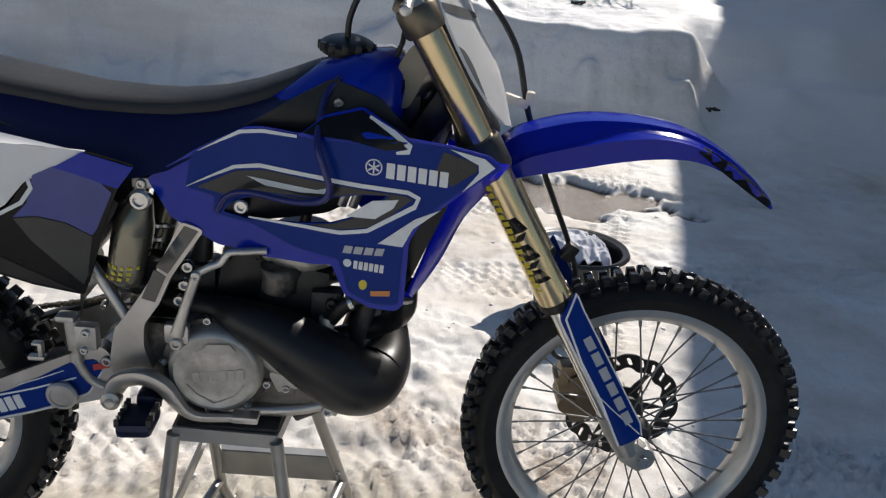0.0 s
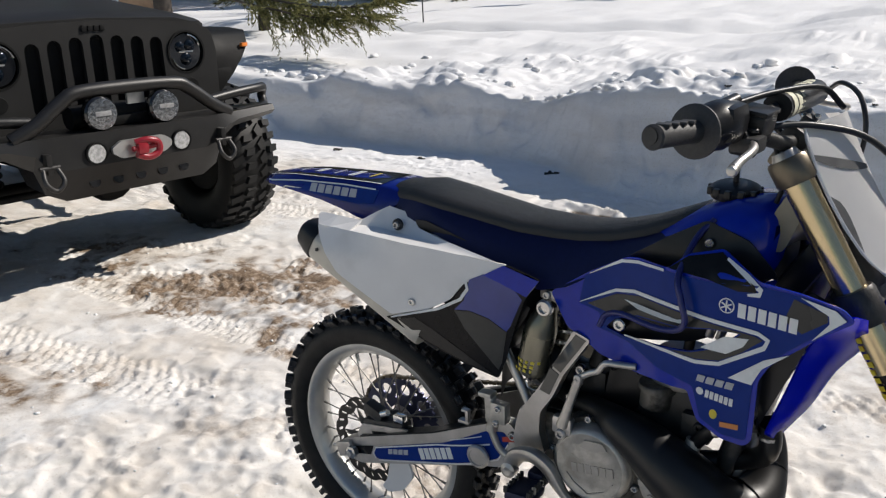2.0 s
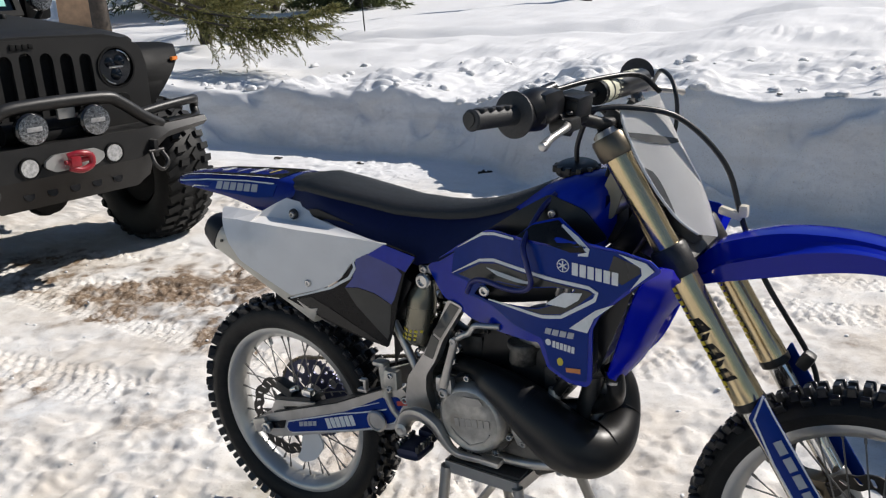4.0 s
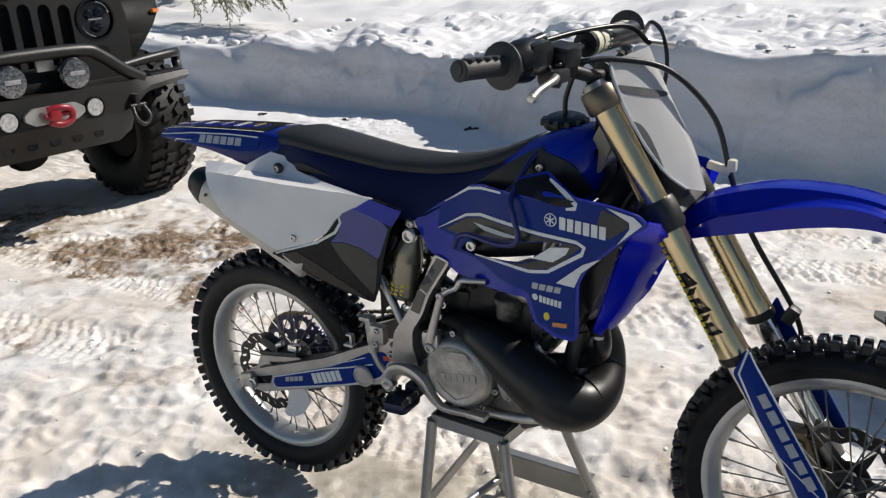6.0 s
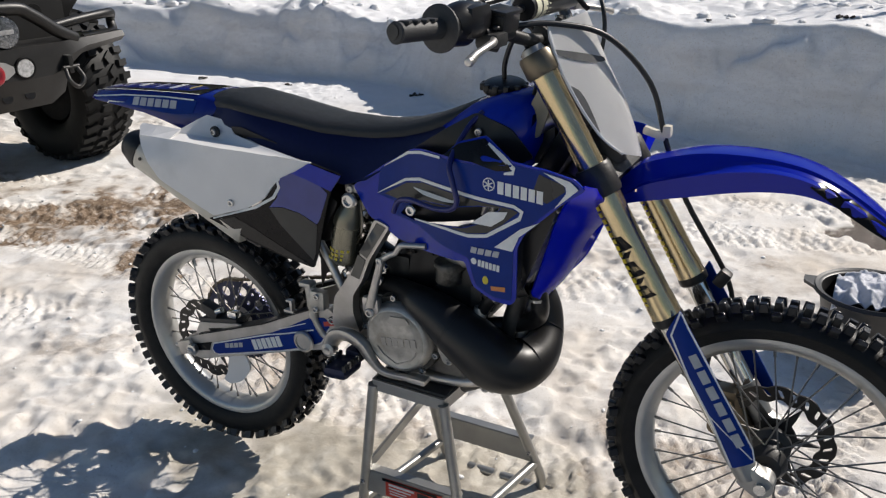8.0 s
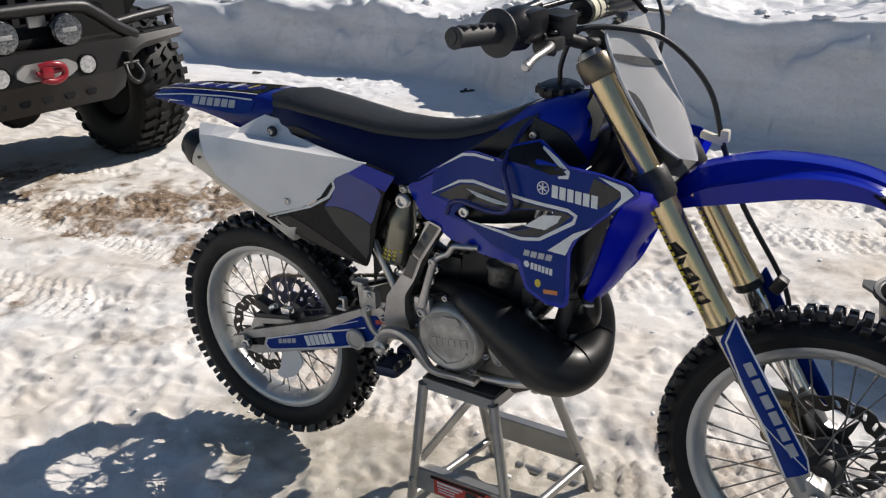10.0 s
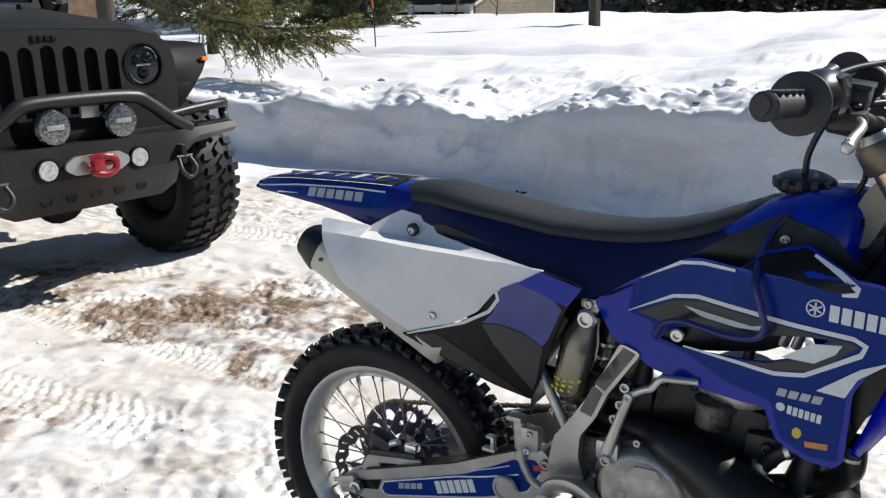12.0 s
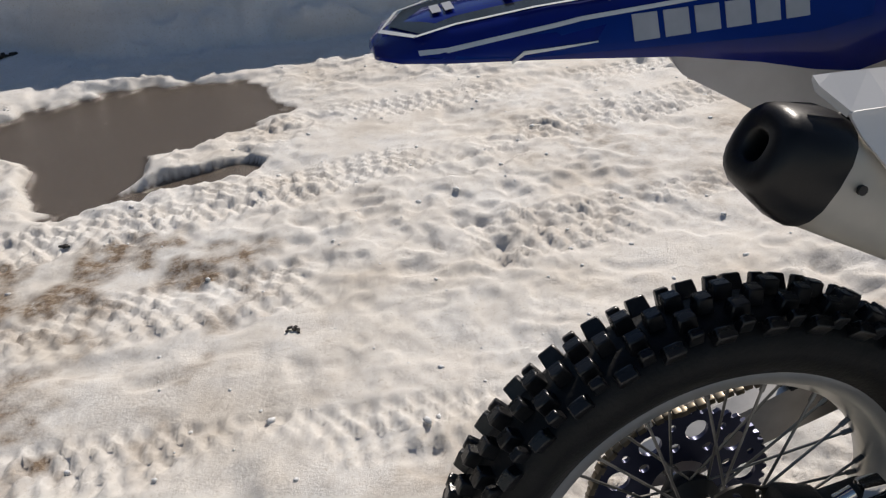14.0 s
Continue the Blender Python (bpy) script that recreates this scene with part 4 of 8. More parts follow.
SEAT = [(0.05, 1.108, 1.075, 0.04, 0.05), (0.09, 1.122, 1.072, 0.062, 0.07), (0.16, 1.13, 1.062, 0.083, 0.096), (0.25, 1.119, 1.036, 0.083, 0.108), (0.34, 1.107, 1.01, 0.076, 0.118), (0.43, 1.095, 0.985, 0.072, 0.124), (0.52, 1.094, 0.966, 0.066, 0.122), (0.58, 1.097, 0.985, 0.064, 0.122), (0.65, 1.108, 1.03, 0.062, 0.12), (0.71, 1.126, 1.072, 0.06, 0.11), (0.77, 1.151, 1.112, 0.055, 0.09), (0.82, 1.174, 1.15, 0.045, 0.06), (0.838, 1.18, 1.168, 0.03, 0.04)]
seat = part("seat", rings([seat_section(*s, 1) for s in SEAT]), BLUE_VINYL, BIKE, "dark blue vinyl seat with a black gripper top", angle=60)
part("seat_top", rings([seat_section(*s, 0) for s in SEAT]), BLACK_VINYL, seat, "black ribbed gripper top", angle=60)


def fender_section(x, top, low, half_top, half_low):
    return [(x, -half_low, low), (x, -half_low * 0.98, low + (top - low) * 0.35), (x, -half_top, top - 0.006), (x, -half_top * 0.9, top), (x, 0, top + 0.004), (x, half_top * 0.9, top), (x, half_top, top - 0.006), (x, half_low * 0.98, low + (top - low) * 0.35), (x, half_low, low), (x, half_low - 0.004, low), (x, half_top - 0.006, top - 0.009), (x, 0, top - 0.002), (x, -half_top + 0.006, top - 0.009), (x, -half_low + 0.004, low)]


RFENDER = [(-0.36, 1.077, 1.07, 0.018, 0.02), (-0.345, 1.086, 1.073, 0.042, 0.05), (-0.31, 1.095, 1.074, 0.057, 0.069), (-0.22, 1.106, 1.069, 0.064, 0.078), (-0.12, 1.111, 1.06, 0.067, 0.083), (-0.05, 1.114, 1.048, 0.069, 0.087), (0.0, 1.116, 1.036, 0.07, 0.089), (0.04, 1.117, 1.03, 0.071, 0.09), (0.075, 1.117, 1.038, 0.071, 0.09), (0.1, 1.115, 1.066, 0.07, 0.084), (0.12, 1.11, 1.085, 0.066, 0.075)]
rear_fender = part("rear_fender", rings([fender_section(*s) for s in RFENDER]), DEEP_BLUE, BIKE, "blue rear fender with sponsor graphics", angle=50)


def lookup(table, x, col):
    for a, b in zip(table, table[1:]):
        if a[0] <= x <= b[0]:
            return a[col] + (b[col] - a[col]) * (x - a[0]) / (b[0] - a[0])
    return table[0][col] if x < table[0][0] else table[-1][col]


def rfender_side(x, z):
    top, low = lookup(RFENDER, x, 1) - 0.006, lookup(RFENDER, x, 2)
    mid = low + (top - low) * 0.35
    ht, hl = lookup(RFENDER, x, 3), lookup(RFENDER, x, 4)
    return -(hl * 0.98 + (ht - hl * 0.98) * min(max((z - mid) / max(top - mid, 1e-4), 0), 1)) - 0.0015


part("graphic", sheet([(-0.325, 1.078), (-0.2, 1.095), (-0.05, 1.104), (0.06, 1.106), (0.05, 1.075), (0.0, 1.068), (-0.12, 1.07), (-0.25, 1.073)], rfender_side, 0.0008, (), 0.02), BLUE_GRAPHIC, rear_fender)
part("lettering", sheets(lettering((-0.16, 1.077), (-0.002, 1.081), 0.019, 6, 0.05, 0.2), raised(rfender_side, 0.0012), 0.001), GREY_FILM, rear_fender, "grey bars of lettering")
part("white_stripe", sheets([stripe([(-0.33, 1.081), (-0.2, 1.097), (-0.05, 1.106), (0.05, 1.107)], 0.003), stripe([(-0.26, 1.07), (-0.25, 1.077), (-0.19, 1.08)], [0.002, 0.003, 0.001])], raised(rfender_side, 0.0014), 0.001, 0.02), WHITE_FILM, rear_fender)


def on_fender_top(outline, lift):
    """A film on the rear fender's flat top, from an outline in x and y."""
    bm = bmesh.new()
    pts = []
    for (x1, y1), (x2, y2) in zip(outline, outline[1:] + outline[:1]):
        k = max(1, int(math.hypot(x2 - x1, y2 - y1) / 0.03))
        pts += [(x1 + (x2 - x1) * j / k, y1 + (y2 - y1) * j / k) for j in range(k)]
    z = lambda x, y: lookup(RFENDER, x, 1) + 0.004 * (1 - abs(y) / max(lookup(RFENDER, x, 3), 0.01)) + lift
    up = [bm.verts.new((x, y, z(x, y))) for x, y in pts]
    f = bm.faces.new(up)
    bmesh.ops.triangulate(bm, faces=[f])
    return bm


part("top_graphic", on_fender_top([(-0.325, -0.044), (-0.2, -0.055), (0.06, -0.06), (0.06, 0.06), (-0.2, 0.055), (-0.325, 0.044), (-0.345, 0.0)], 0.0014), BLACK_GRAPHIC, rear_fender, "black top graphic with sponsor bars")
part("top_border", join(*[on_fender_top(stripe(q, 0.004), 0.0022) for q in ([(-0.33, -0.046), (-0.2, -0.058), (0.06, -0.063)], [(-0.33, 0.046), (-0.2, 0.058), (0.06, 0.063)], [(-0.33, -0.046), (-0.352, 0.0), (-0.33, 0.046)])]), WHITE_FILM, rear_fender)
for k, (x, mat, w) in enumerate(((-0.3, GREY_FILM, 0.013), (-0.245, GREY_FILM, 0.022), (-0.185, WHITE_FILM, 0.02), (-0.125, GREY_FILM, 0.024), (-0.07, WHITE_FILM, 0.028), (-0.01, YELLOW_FILM, 0.022))):
    part("sponsor_bar", join(*[on_fender_top([(x - 0.004 + s, -w), (x + 0.004 + s, -w), (x + 0.006 + s, w), (x - 0.002 + s, w)], 0.0026) for s in ((0.0,) if k % 2 else (-0.005, 0.006))]), mat, rear_fender)


# side panels
def panel_y(x, z):
    swell = 0.024 * min(max((0.2 - x) / 0.15, 0.0), 1.0) * min(max((1.032 - z) / 0.05, 0.0), 1.0)
    return -0.187 - swell + 0.12 * max(0.0, x - 0.22) + 0.1 * max(0.0, 0.95 - z) * max(0.0, (x - 0.1)) * 3


PANEL_WHITE = [(-0.026, 1.016), (-0.036, 1.036), (0.1, 1.035), (0.28, 1.03), (0.462, 1.02), (0.363, 0.962), (0.33, 0.92), (0.275, 0.887), (0.18, 0.858), (0.036, 0.94)]
PANEL_DARK = [(0.462, 1.02), (0.536, 0.998), (0.505, 0.955), (0.478, 0.878), (0.452, 0.79), (0.436, 0.75), (0.36, 0.77), (0.268, 0.806), (0.165, 0.85), (0.275, 0.883), (0.334, 0.918), (0.366, 0.962)]
number_panel = part("side_number_panel", sheet(PANEL_WHITE, panel_y, 0.004, (), 0.018, 0.006), WHITE_PLASTIC, BIKE, "plain white plastic side number panel")
part("side_number_panel", mirrored(sheet(PANEL_WHITE, panel_y, 0.004, (), 0.03, 0.006)), WHITE_PLASTIC, BIKE)
LIP = [(-0.05, 1.052, 1.057, -0.157), (-0.034, 1.036, 1.0565, -0.156), (0.0, 1.035, 1.0545, -0.153), (0.062, 1.035, 1.0495, -0.143)]
part("panel_lip", rings([[(x, -0.187 + 1.2 * (lo - 1.035), lo), (x, y, hi), (x, y, hi - 0.004), (x, -0.183 + 1.2 * (lo - 1.035), lo - 0.006)] for x, lo, hi, y in LIP]), WHITE_PLASTIC, number_panel, "sunlit upper lip of the panel", smooth=False)
SHELF = [(0.06, 1.034, 1.05, -0.14, 1.04), (0.085, 1.034, 1.068, -0.11, 1.036), (0.105, 1.034, 1.079, -0.092, 1.032), (0.15, 1.033, 1.072, -0.09, 1.03), (0.185, 1.032, 1.06, -0.095, 1.029), (0.2, 1.032, 1.046, -0.11, 1.029), (0.27, 1.029, 1.036, -0.125, 1.026), (0.35, 1.025, 1.029, -0.14, 1.022), (0.452, 1.017, 1.019, -0.158, 1.016)]
part("inner_plate", rings([[(x, panel_y(x, lo) + 0.001, lo), (x, y * 0.6 - 0.066, mid), (x, y, hi), (x, y + 0.004, hi - 0.002), (x, y * 0.6 - 0.063, mid - 0.005), (x, panel_y(x, lo) + 0.004, lo - 0.006)] for x, lo, hi, y, mid in SHELF]), WHITE_PLASTIC, number_panel, "pale inner plate below the seat", angle=50)
part("screw", join(bolt((0.236, panel_y(0.236, 0.898), 0.898), 0.009, 0.005)), STEEL, number_panel)
CHARCOAL = material("charcoal_graphic_film", (0.01, 0.01, 0.01), 0.25, vary=0.25, scale=20, coat=0.1, spec=0.35)
# grey of the snow's reflection on the glossy panel, painted as colour
REFLECTION_GREY = material("painted_reflection_grey", (0.034, 0.035, 0.032), 0.3, vary=0.2, scale=20, coat=0.1, spec=0.4)
airbox = part("airbox_panel", sheet(PANEL_DARK, panel_y, 0.004, (), 0.018, 0.006), BLACK_GRAPHIC, BIKE, "black airbox panel with a muted blue film")
part("airbox_panel", mirrored(sheet(PANEL_DARK, panel_y, 0.004, (), 0.03, 0.006)), BLACK_GRAPHIC, BIKE)
part("blue_film", sheets([[(0.378, 0.975), (0.41, 0.992), (0.462, 0.988), (0.498, 0.95), (0.469, 0.882), (0.46, 0.869), (0.42, 0.893), (0.376, 0.903), (0.34, 0.899), (0.364, 0.925)]], raised(panel_y, 0.0014), 0.001, 0.02), VIOLET, airbox)
# the snow's reflection on the black panel, laid on as a grey patch
part("snow_reflection", sheets([[(0.34, 0.897), (0.376, 0.901), (0.42, 0.891), (0.46, 0.867), (0.446, 0.79), (0.438, 0.772), (0.364, 0.856)]], raised(panel_y, 0.0014), 0.001, 0.02), REFLECTION_GREY, airbox)
part("lower_film", sheets([[(0.195, 0.85), (0.24, 0.862), (0.29, 0.838), (0.428, 0.757), (0.362, 0.775), (0.27, 0.81)]], raised(panel_y, 0.0014), 0.001, 0.02), CHARCOAL, airbox)
part("blue_edge", sheets([[(0.41, 0.99), (0.455, 1.018), (0.534, 0.996), (0.508, 0.958), (0.445, 0.98)]], raised(panel_y, 0.0024), 0.001, 0.02), BLUE, airbox)
part("white_stripe", sheets([stripe([(0.18, 0.852), (0.302, 0.894), (0.356, 0.926), (0.374, 0.953), (0.37, 0.97)], [0.003, 0.006, 0.007, 0.007, 0.006])], raised(panel_y, 0.003), 0.001, 0.02), WHITE_FILM, airbox)
part("rubber_mount", bolt((0.15, -0.116, 1.048), 0.0135, 0.009), DARK_CAST, number_panel)
part("mount_bolt", bolt((0.151, -0.125, 1.048), 0.008, 0.005), ALLOY, number_panel)
# black sheet in place of the shade in the gap below the seat
part("gap_shade_sheet", sheet([(0.19, 1.062), (0.22, 1.064), (0.33, 1.036), (0.3, 1.03), (0.2, 1.034)], lambda x, z: -0.106, 0.002, (), 0.03, 0.003), BLACK_PLASTIC, number_panel, "dark sheet standing in for the shadowed gap under the seat's edge")
part("inner_fender", rings([[(x, -w, z), (x, -w * 0.6, z + 0.03), (x, w * 0.6, z + 0.03), (x, w, z), (x, w - 0.004, z), (x, w * 0.58, z + 0.026), (x, -w * 0.58, z + 0.026), (x, -w + 0.004, z)] for x, w, z in ((0.1, 0.07, 1.03), (0.25, 0.08, 0.96), (0.36, 0.075, 0.86), (0.4, 0.065, 0.74), (0.395, 0.06, 0.66))]), BLACK_PLASTIC, BIKE)
part("airbox", block((0.38, 0, 0.9), (0.2, 0.24, 0.16), 0.03, (0, 30, 0)), BLACK_PLASTIC, BIKE)
part("subframe", join(*[tube([(0.1, s * 0.085, 1.045), (0.3, s * 0.1, 1.02), (0.56, s * 0.09, 0.955)], 0.011, 10) for s in (-1, 1)], *[tube([(0.3, s * 0.09, 1.0), (0.44, s * 0.105, 0.79), (0.505, s * 0.115, 0.685)], 0.0105, 10) for s in (-1, 1)]), ALLOY, BIKE)

# silencer
ax0, ax1 = Vector((0.25, -0.139, 0.818)), Vector((-0.047, -0.158, 0.983))
sd = (ax1 - ax0).normalized()
sside = Vector((0, 1, 0))
sup = sd.cross(sside).normalized()


def oval(at, a, b, n=20):
    return [Vector(at) + sside * (math.copysign(abs(math.cos(2 * math.pi * k / n)) ** 0.75, math.cos(2 * math.pi * k / n)) * a) + sup * (math.copysign(abs(math.sin(2 * math.pi * k / n)) ** 0.75, math.sin(2 * math.pi * k / n)) * b) for k in range(n)]


silencer = part("silencer", rings([oval(ax0, 0.038, 0.038), oval(ax0 + sd * 0.003, 0.041, 0.041), oval(ax0 + sd * 0.02, 0.042, 0.042), oval(ax1 - sd * 0.01, 0.045, 0.045), oval(ax1, 0.045, 0.045)]), material("pale_silencer_aluminium", (0.5, 0.48, 0.43), 0.45, metal=0.45, vary=0.06, scale=30, second=(0.3, 0.27, 0.22), second_scale=7, second_cut=(0.5, 0.8)), BIKE, "pale aluminium silencer with a black end cap", angle=60)
cap_way = sd
end_cap = part("end_cap", rings([oval(ax1 + sd * 0.0005, 0.0475, 0.0475), oval(ax1 + sd * 0.01, 0.047, 0.047), oval(ax1 + cap_way * 0.046, 0.037, 0.036), oval(ax1 + cap_way * 0.053, 0.032, 0.031), oval(ax1 + cap_way * 0.055, 0.026, 0.025), oval(ax1 + cap_way * 0.0545, 0.0145, 0.0145), oval(ax1 + cap_way * 0.053, 0.0125, 0.0125), oval(ax1 + cap_way * 0.02, 0.012, 0.012)]), BLACK_PLASTIC, silencer, "black moulded end cap", angle=60)
for k in range(3):
    a = 2 * math.pi * (k / 3 + 0.52)
    p = ax1 - sd * 0.02 + sside * math.cos(a) * 0.046 + sup * math.sin(a) * 0.046
    part("rivet", rod(p, p + (sside * math.cos(a) + sup * math.sin(a)) * 0.003, 0.0042, 10), DARK_CAST, silencer)

# swingarm
SWING = [(-0.05, 0.395), (-0.045, 0.435), (-0.01, 0.452), (0.25, 0.548), (0.4, 0.622), (0.45, 0.628), (0.475, 0.595), (0.468, 0.54), (0.44, 0.512), (0.34, 0.492), (0.02, 0.388)]


def swing_y(x, z):
    return -0.128 + 0.02 * ease((x - 0.3) / 0.15)


swingarm = part("swingarm", join(sheet(SWING, swing_y, 0.032, (), 0.03, 0.012), mirrored(sheet(SWING, swing_y, 0.032, (), 0.03, 0.012)), tube([(0.44, -0.1, 0.565), (0.44, 0.1, 0.565)], 0.034, 16)), ALLOY, BIKE, "aluminium swingarm with blue graphics", angle=50)
part("graphic", sheet([(0.06, 0.425), (0.07, 0.452), (0.279, 0.533), (0.39, 0.594), (0.435, 0.602), (0.448, 0.58), (0.42, 0.53), (0.36, 0.505), (0.12, 0.432), (0.08, 0.42)], raised(swing_y, 0.0016), 0.001, (), 0.02, 0.008), BLUE_GRAPHIC, swingarm)
part("black_graphic", sheet([(-0.005, 0.41), (-0.005, 0.43), (0.062, 0.452), (0.052, 0.424)], raised(swing_y, 0.0016), 0.001), BLACK_GRAPHIC, swingarm)
part("white_stripe", sheets([stripe([(0.07, 0.42), (0.062, 0.432), (0.07, 0.45), (0.26, 0.522), (0.4, 0.562)], 0.0035), stripe([(0.08, 0.418), (0.36, 0.502), (0.42, 0.527), (0.446, 0.575)], 0.003), stripe([(0.3, 0.548), (0.38, 0.578)], 0.002)], raised(swing_y, 0.0026), 0.001, 0.03), WHITE_FILM, swingarm)
part("lettering", sheets(lettering((0.111, 0.446), (0.176, 0.465), 0.013, 4, 0.3, 0.2), raised(swing_y, 0.0028), 0.001), GREY_FILM, swingarm)
part("lettering", sheets(lettering((0.214, 0.466), (0.312, 0.501), 0.029, 6, 0.0, 0.2), raised(swing_y, 0.0028), 0.001), WHITE_FILM, swingarm)
part("sticker", sheets([[(0.432, 0.578), (0.462, 0.586), (0.46, 0.598), (0.43, 0.59)]], raised(swing_y, 0.003), 0.001), RED_FILM, swingarm)
part("linkage_cover", lathe([(0.029, 0), (0.029, -0.006), (0.025, -0.01), (0.021, -0.01), (0.02, -0.007), (0, -0.007)], 28, pose(0.376, -0.124, 0.529)), ALLOY, swingarm)
part("arm_guard", rings([[(x, -0.131, z), (x, -0.131, z + 0.004), (x, -0.094, z + 0.004), (x, -0.094, z)] for x, z in ((0.02, 0.4645), (0.25, 0.5495), (0.33, 0.589), (0.4, 0.6225))]), BLACK_PLASTIC, swingarm, "black wear strip on the arm", smooth=False)
part("chain_slider", block((0.3, 0.1, 0.585), (0.3, 0.03, 0.012), 0.004, (0, -23, 0)), BLACK_PLASTIC, swingarm)
part("hose_guide", join(block((0.335, -0.12, 0.604), (0.03, 0.016, 0.008), 0.002), block((0.343, -0.12, 0.619), (0.008, 0.014, 0.03), 0.002), block((0.337, -0.12, 0.633), (0.018, 0.014, 0.006), 0.002)), ALLOY, swingarm)
part("chain_adjuster", join(block((-0.028, -0.135, 0.418), (0.05, 0.012, 0.04), 0.004, (0, -20, 0)), rod((-0.075, -0.128, 0.41), (-0.03, -0.128, 0.42), 0.005, 8)), ALLOY, swingarm)
part("axle_nut", join(lathe([(0.017, 0), (0.017, -0.012), (0.011, -0.014), (0.009, -0.02), (0, -0.02)], 6, pose(0, -0.136, 0.42)), rod((0, -0.13, 0.42), (0, 0.14, 0.42), 0.011, 12)), STEEL, swingarm)
part("chain", join(*[block((0.0 + (k - 3) * 0.0128 + 0.02, 0.066, 0.546 + (k - 3) * 0.0029 + 0.006), (0.0118, 0.014 if k % 2 else 0.009, 0.009), 0.002, (0, -14, 0)) for k in range(38)], *[block((math.cos(a) * 0.127, 0.066, 0.42 + math.sin(a) * 0.127), (0.0118, 0.014 if k % 2 else 0.009, 0.009), 0.002, (0, -math.degrees(a) + 90, 0)) for k, a in enumerate([math.pi / 2 + 0.1 * j for j in range(31)])]), DARK_GOLD, BIKE, "oily drive chain")
caliper = part("rear_brake_caliper", join(block((0.085, -0.098, 0.505), (0.13, 0.04, 0.036), 0.008, (0, -10, 0)), block((0.05, -0.1, 0.535), (0.06, 0.035, 0.03), 0.008, (0, 20, 0)), rod((0.01, -0.098, 0.49), (0.16, -0.098, 0.51), 0.012, 12)), DARK_CAST, BIKE, "rear brake caliper")
part("caliper_pin", join(rod((0.085, -0.12, 0.545), (0.105, -0.12, 0.555), 0.008, 10), block((0.135, -0.11, 0.545), (0.03, 0.02, 0.018), 0.003)), CHROME, caliper)
part("caliper_bracket", sheet([(0.0, 0.46), (0.02, 0.5), (0.16, 0.525), (0.185, 0.51), (0.12, 0.478), (0.05, 0.455)], lambda x, z: -0.122, 0.006, [[(0.05, 0.488), (0.1, 0.5), (0.1, 0.49), (0.06, 0.475)]], 0.03, 0.008), ALLOY, caliper)
part("disc_guard", sheet([(0.08, 0.345), (0.09, 0.4), (0.15, 0.42), (0.165, 0.38), (0.13, 0.33), (0.085, 0.31), (0.06, 0.32)], lambda x, z: -0.1, 0.006, (), 0.03, 0.012), WHITE_PLASTIC, swingarm)

# frame
def frame_y(x, z):
    return -0.125 + 0.02 * ease((0.62 - z) / 0.1)


SPAR = [(0.602, 0.897), (0.642, 0.884), (0.583, 0.79), (0.561, 0.735), (0.532, 0.69), (0.53, 0.645), (0.546, 0.592), (0.52, 0.575), (0.47, 0.572), (0.468, 0.615), (0.478, 0.675), (0.516, 0.73), (0.552, 0.79)]
main_frame = part("frame", join(sheet(SPAR, frame_y, 0.03, (), 0.03, 0.01), mirrored(sheet(SPAR, frame_y, 0.03, (), 0.03, 0.01)), tube([(0.62, -0.09, 0.88), (0.78, -0.085, 1.01), (0.95, -0.05, 1.13), (1.03, 0, 1.17)], 0.022, 10), tube([(0.62, 0.09, 0.88), (0.78, 0.085, 1.01), (0.95, 0.05, 1.13), (1.03, 0, 1.17)], 0.022, 10), tube([(1.05, 0, 1.12), (1.0, 0, 0.95), (0.95, 0, 0.75), (0.92, -0.03, 0.62), (0.89, -0.07, 0.535)], 0.02, 10), tube([(0.89, -0.075, 0.525), (0.8, -0.085, 0.505), (0.7, -0.09, 0.503), (0.62, -0.09, 0.52), (0.55, -0.09, 0.565)], 0.013, 10), tube([(0.89, 0.075, 0.525), (0.8, 0.085, 0.505), (0.7, 0.09, 0.503), (0.62, 0.09, 0.52), (0.55, 0.09, 0.565)], 0.013, 10)), ALLOY, BIKE, "bare aluminium frame", angle=50)
SPAR_PAINT = material("dull_spar_paint", (0.12, 0.115, 0.105), 0.4, metal=0.5)
for outline in ([(0.608, 0.889), (0.632, 0.881), (0.578, 0.796), (0.557, 0.808)], [(0.554, 0.802), (0.574, 0.79), (0.554, 0.738), (0.53, 0.744)]):
    part("spar_inset", sheets([outline], raised(frame_y, 0.0015), 0.001, 0.03), SPAR_PAINT, main_frame)
part("steering_head", tube([(1.02, 0, 1.255), (1.105, 0, 1.06)], 0.034, 16, 1), DARK_CAST, main_frame)
for place, r in (((0.868, -0.088, 0.512), 0.013), ((0.457, -0.106, 0.6), 0.011), ((0.487, -0.112, 0.676), 0.01)):
    part("engine_mount_bolt", bolt(place, r, 0.01), STEEL, main_frame)
part("front_lug", block((0.868, -0.075, 0.515), (0.05, 0.02, 0.035), 0.008, (0, 20, 0)), ALLOY, main_frame)
master = part("rear_master_cylinder", join(tube([(0.4, -0.115, 0.685), (0.405, -0.115, 0.6)], [0.014, 0.013], 12, 1), block((0.428, -0.118, 0.655), (0.04, 0.026, 0.05), 0.006), tube([(0.405, -0.115, 0.6), (0.425, -0.112, 0.56), (0.465, -0.11, 0.535)], 0.009, 10), block((0.392, -0.115, 0.69), (0.034, 0.03, 0.012), 0.004)), CAST, BIKE)
for bx, bz in ((0.43, 0.668), (0.425, 0.632)):
    part("cylinder_bolt", bolt((bx, -0.131, bz), 0.008, 0.006), STEEL, master)

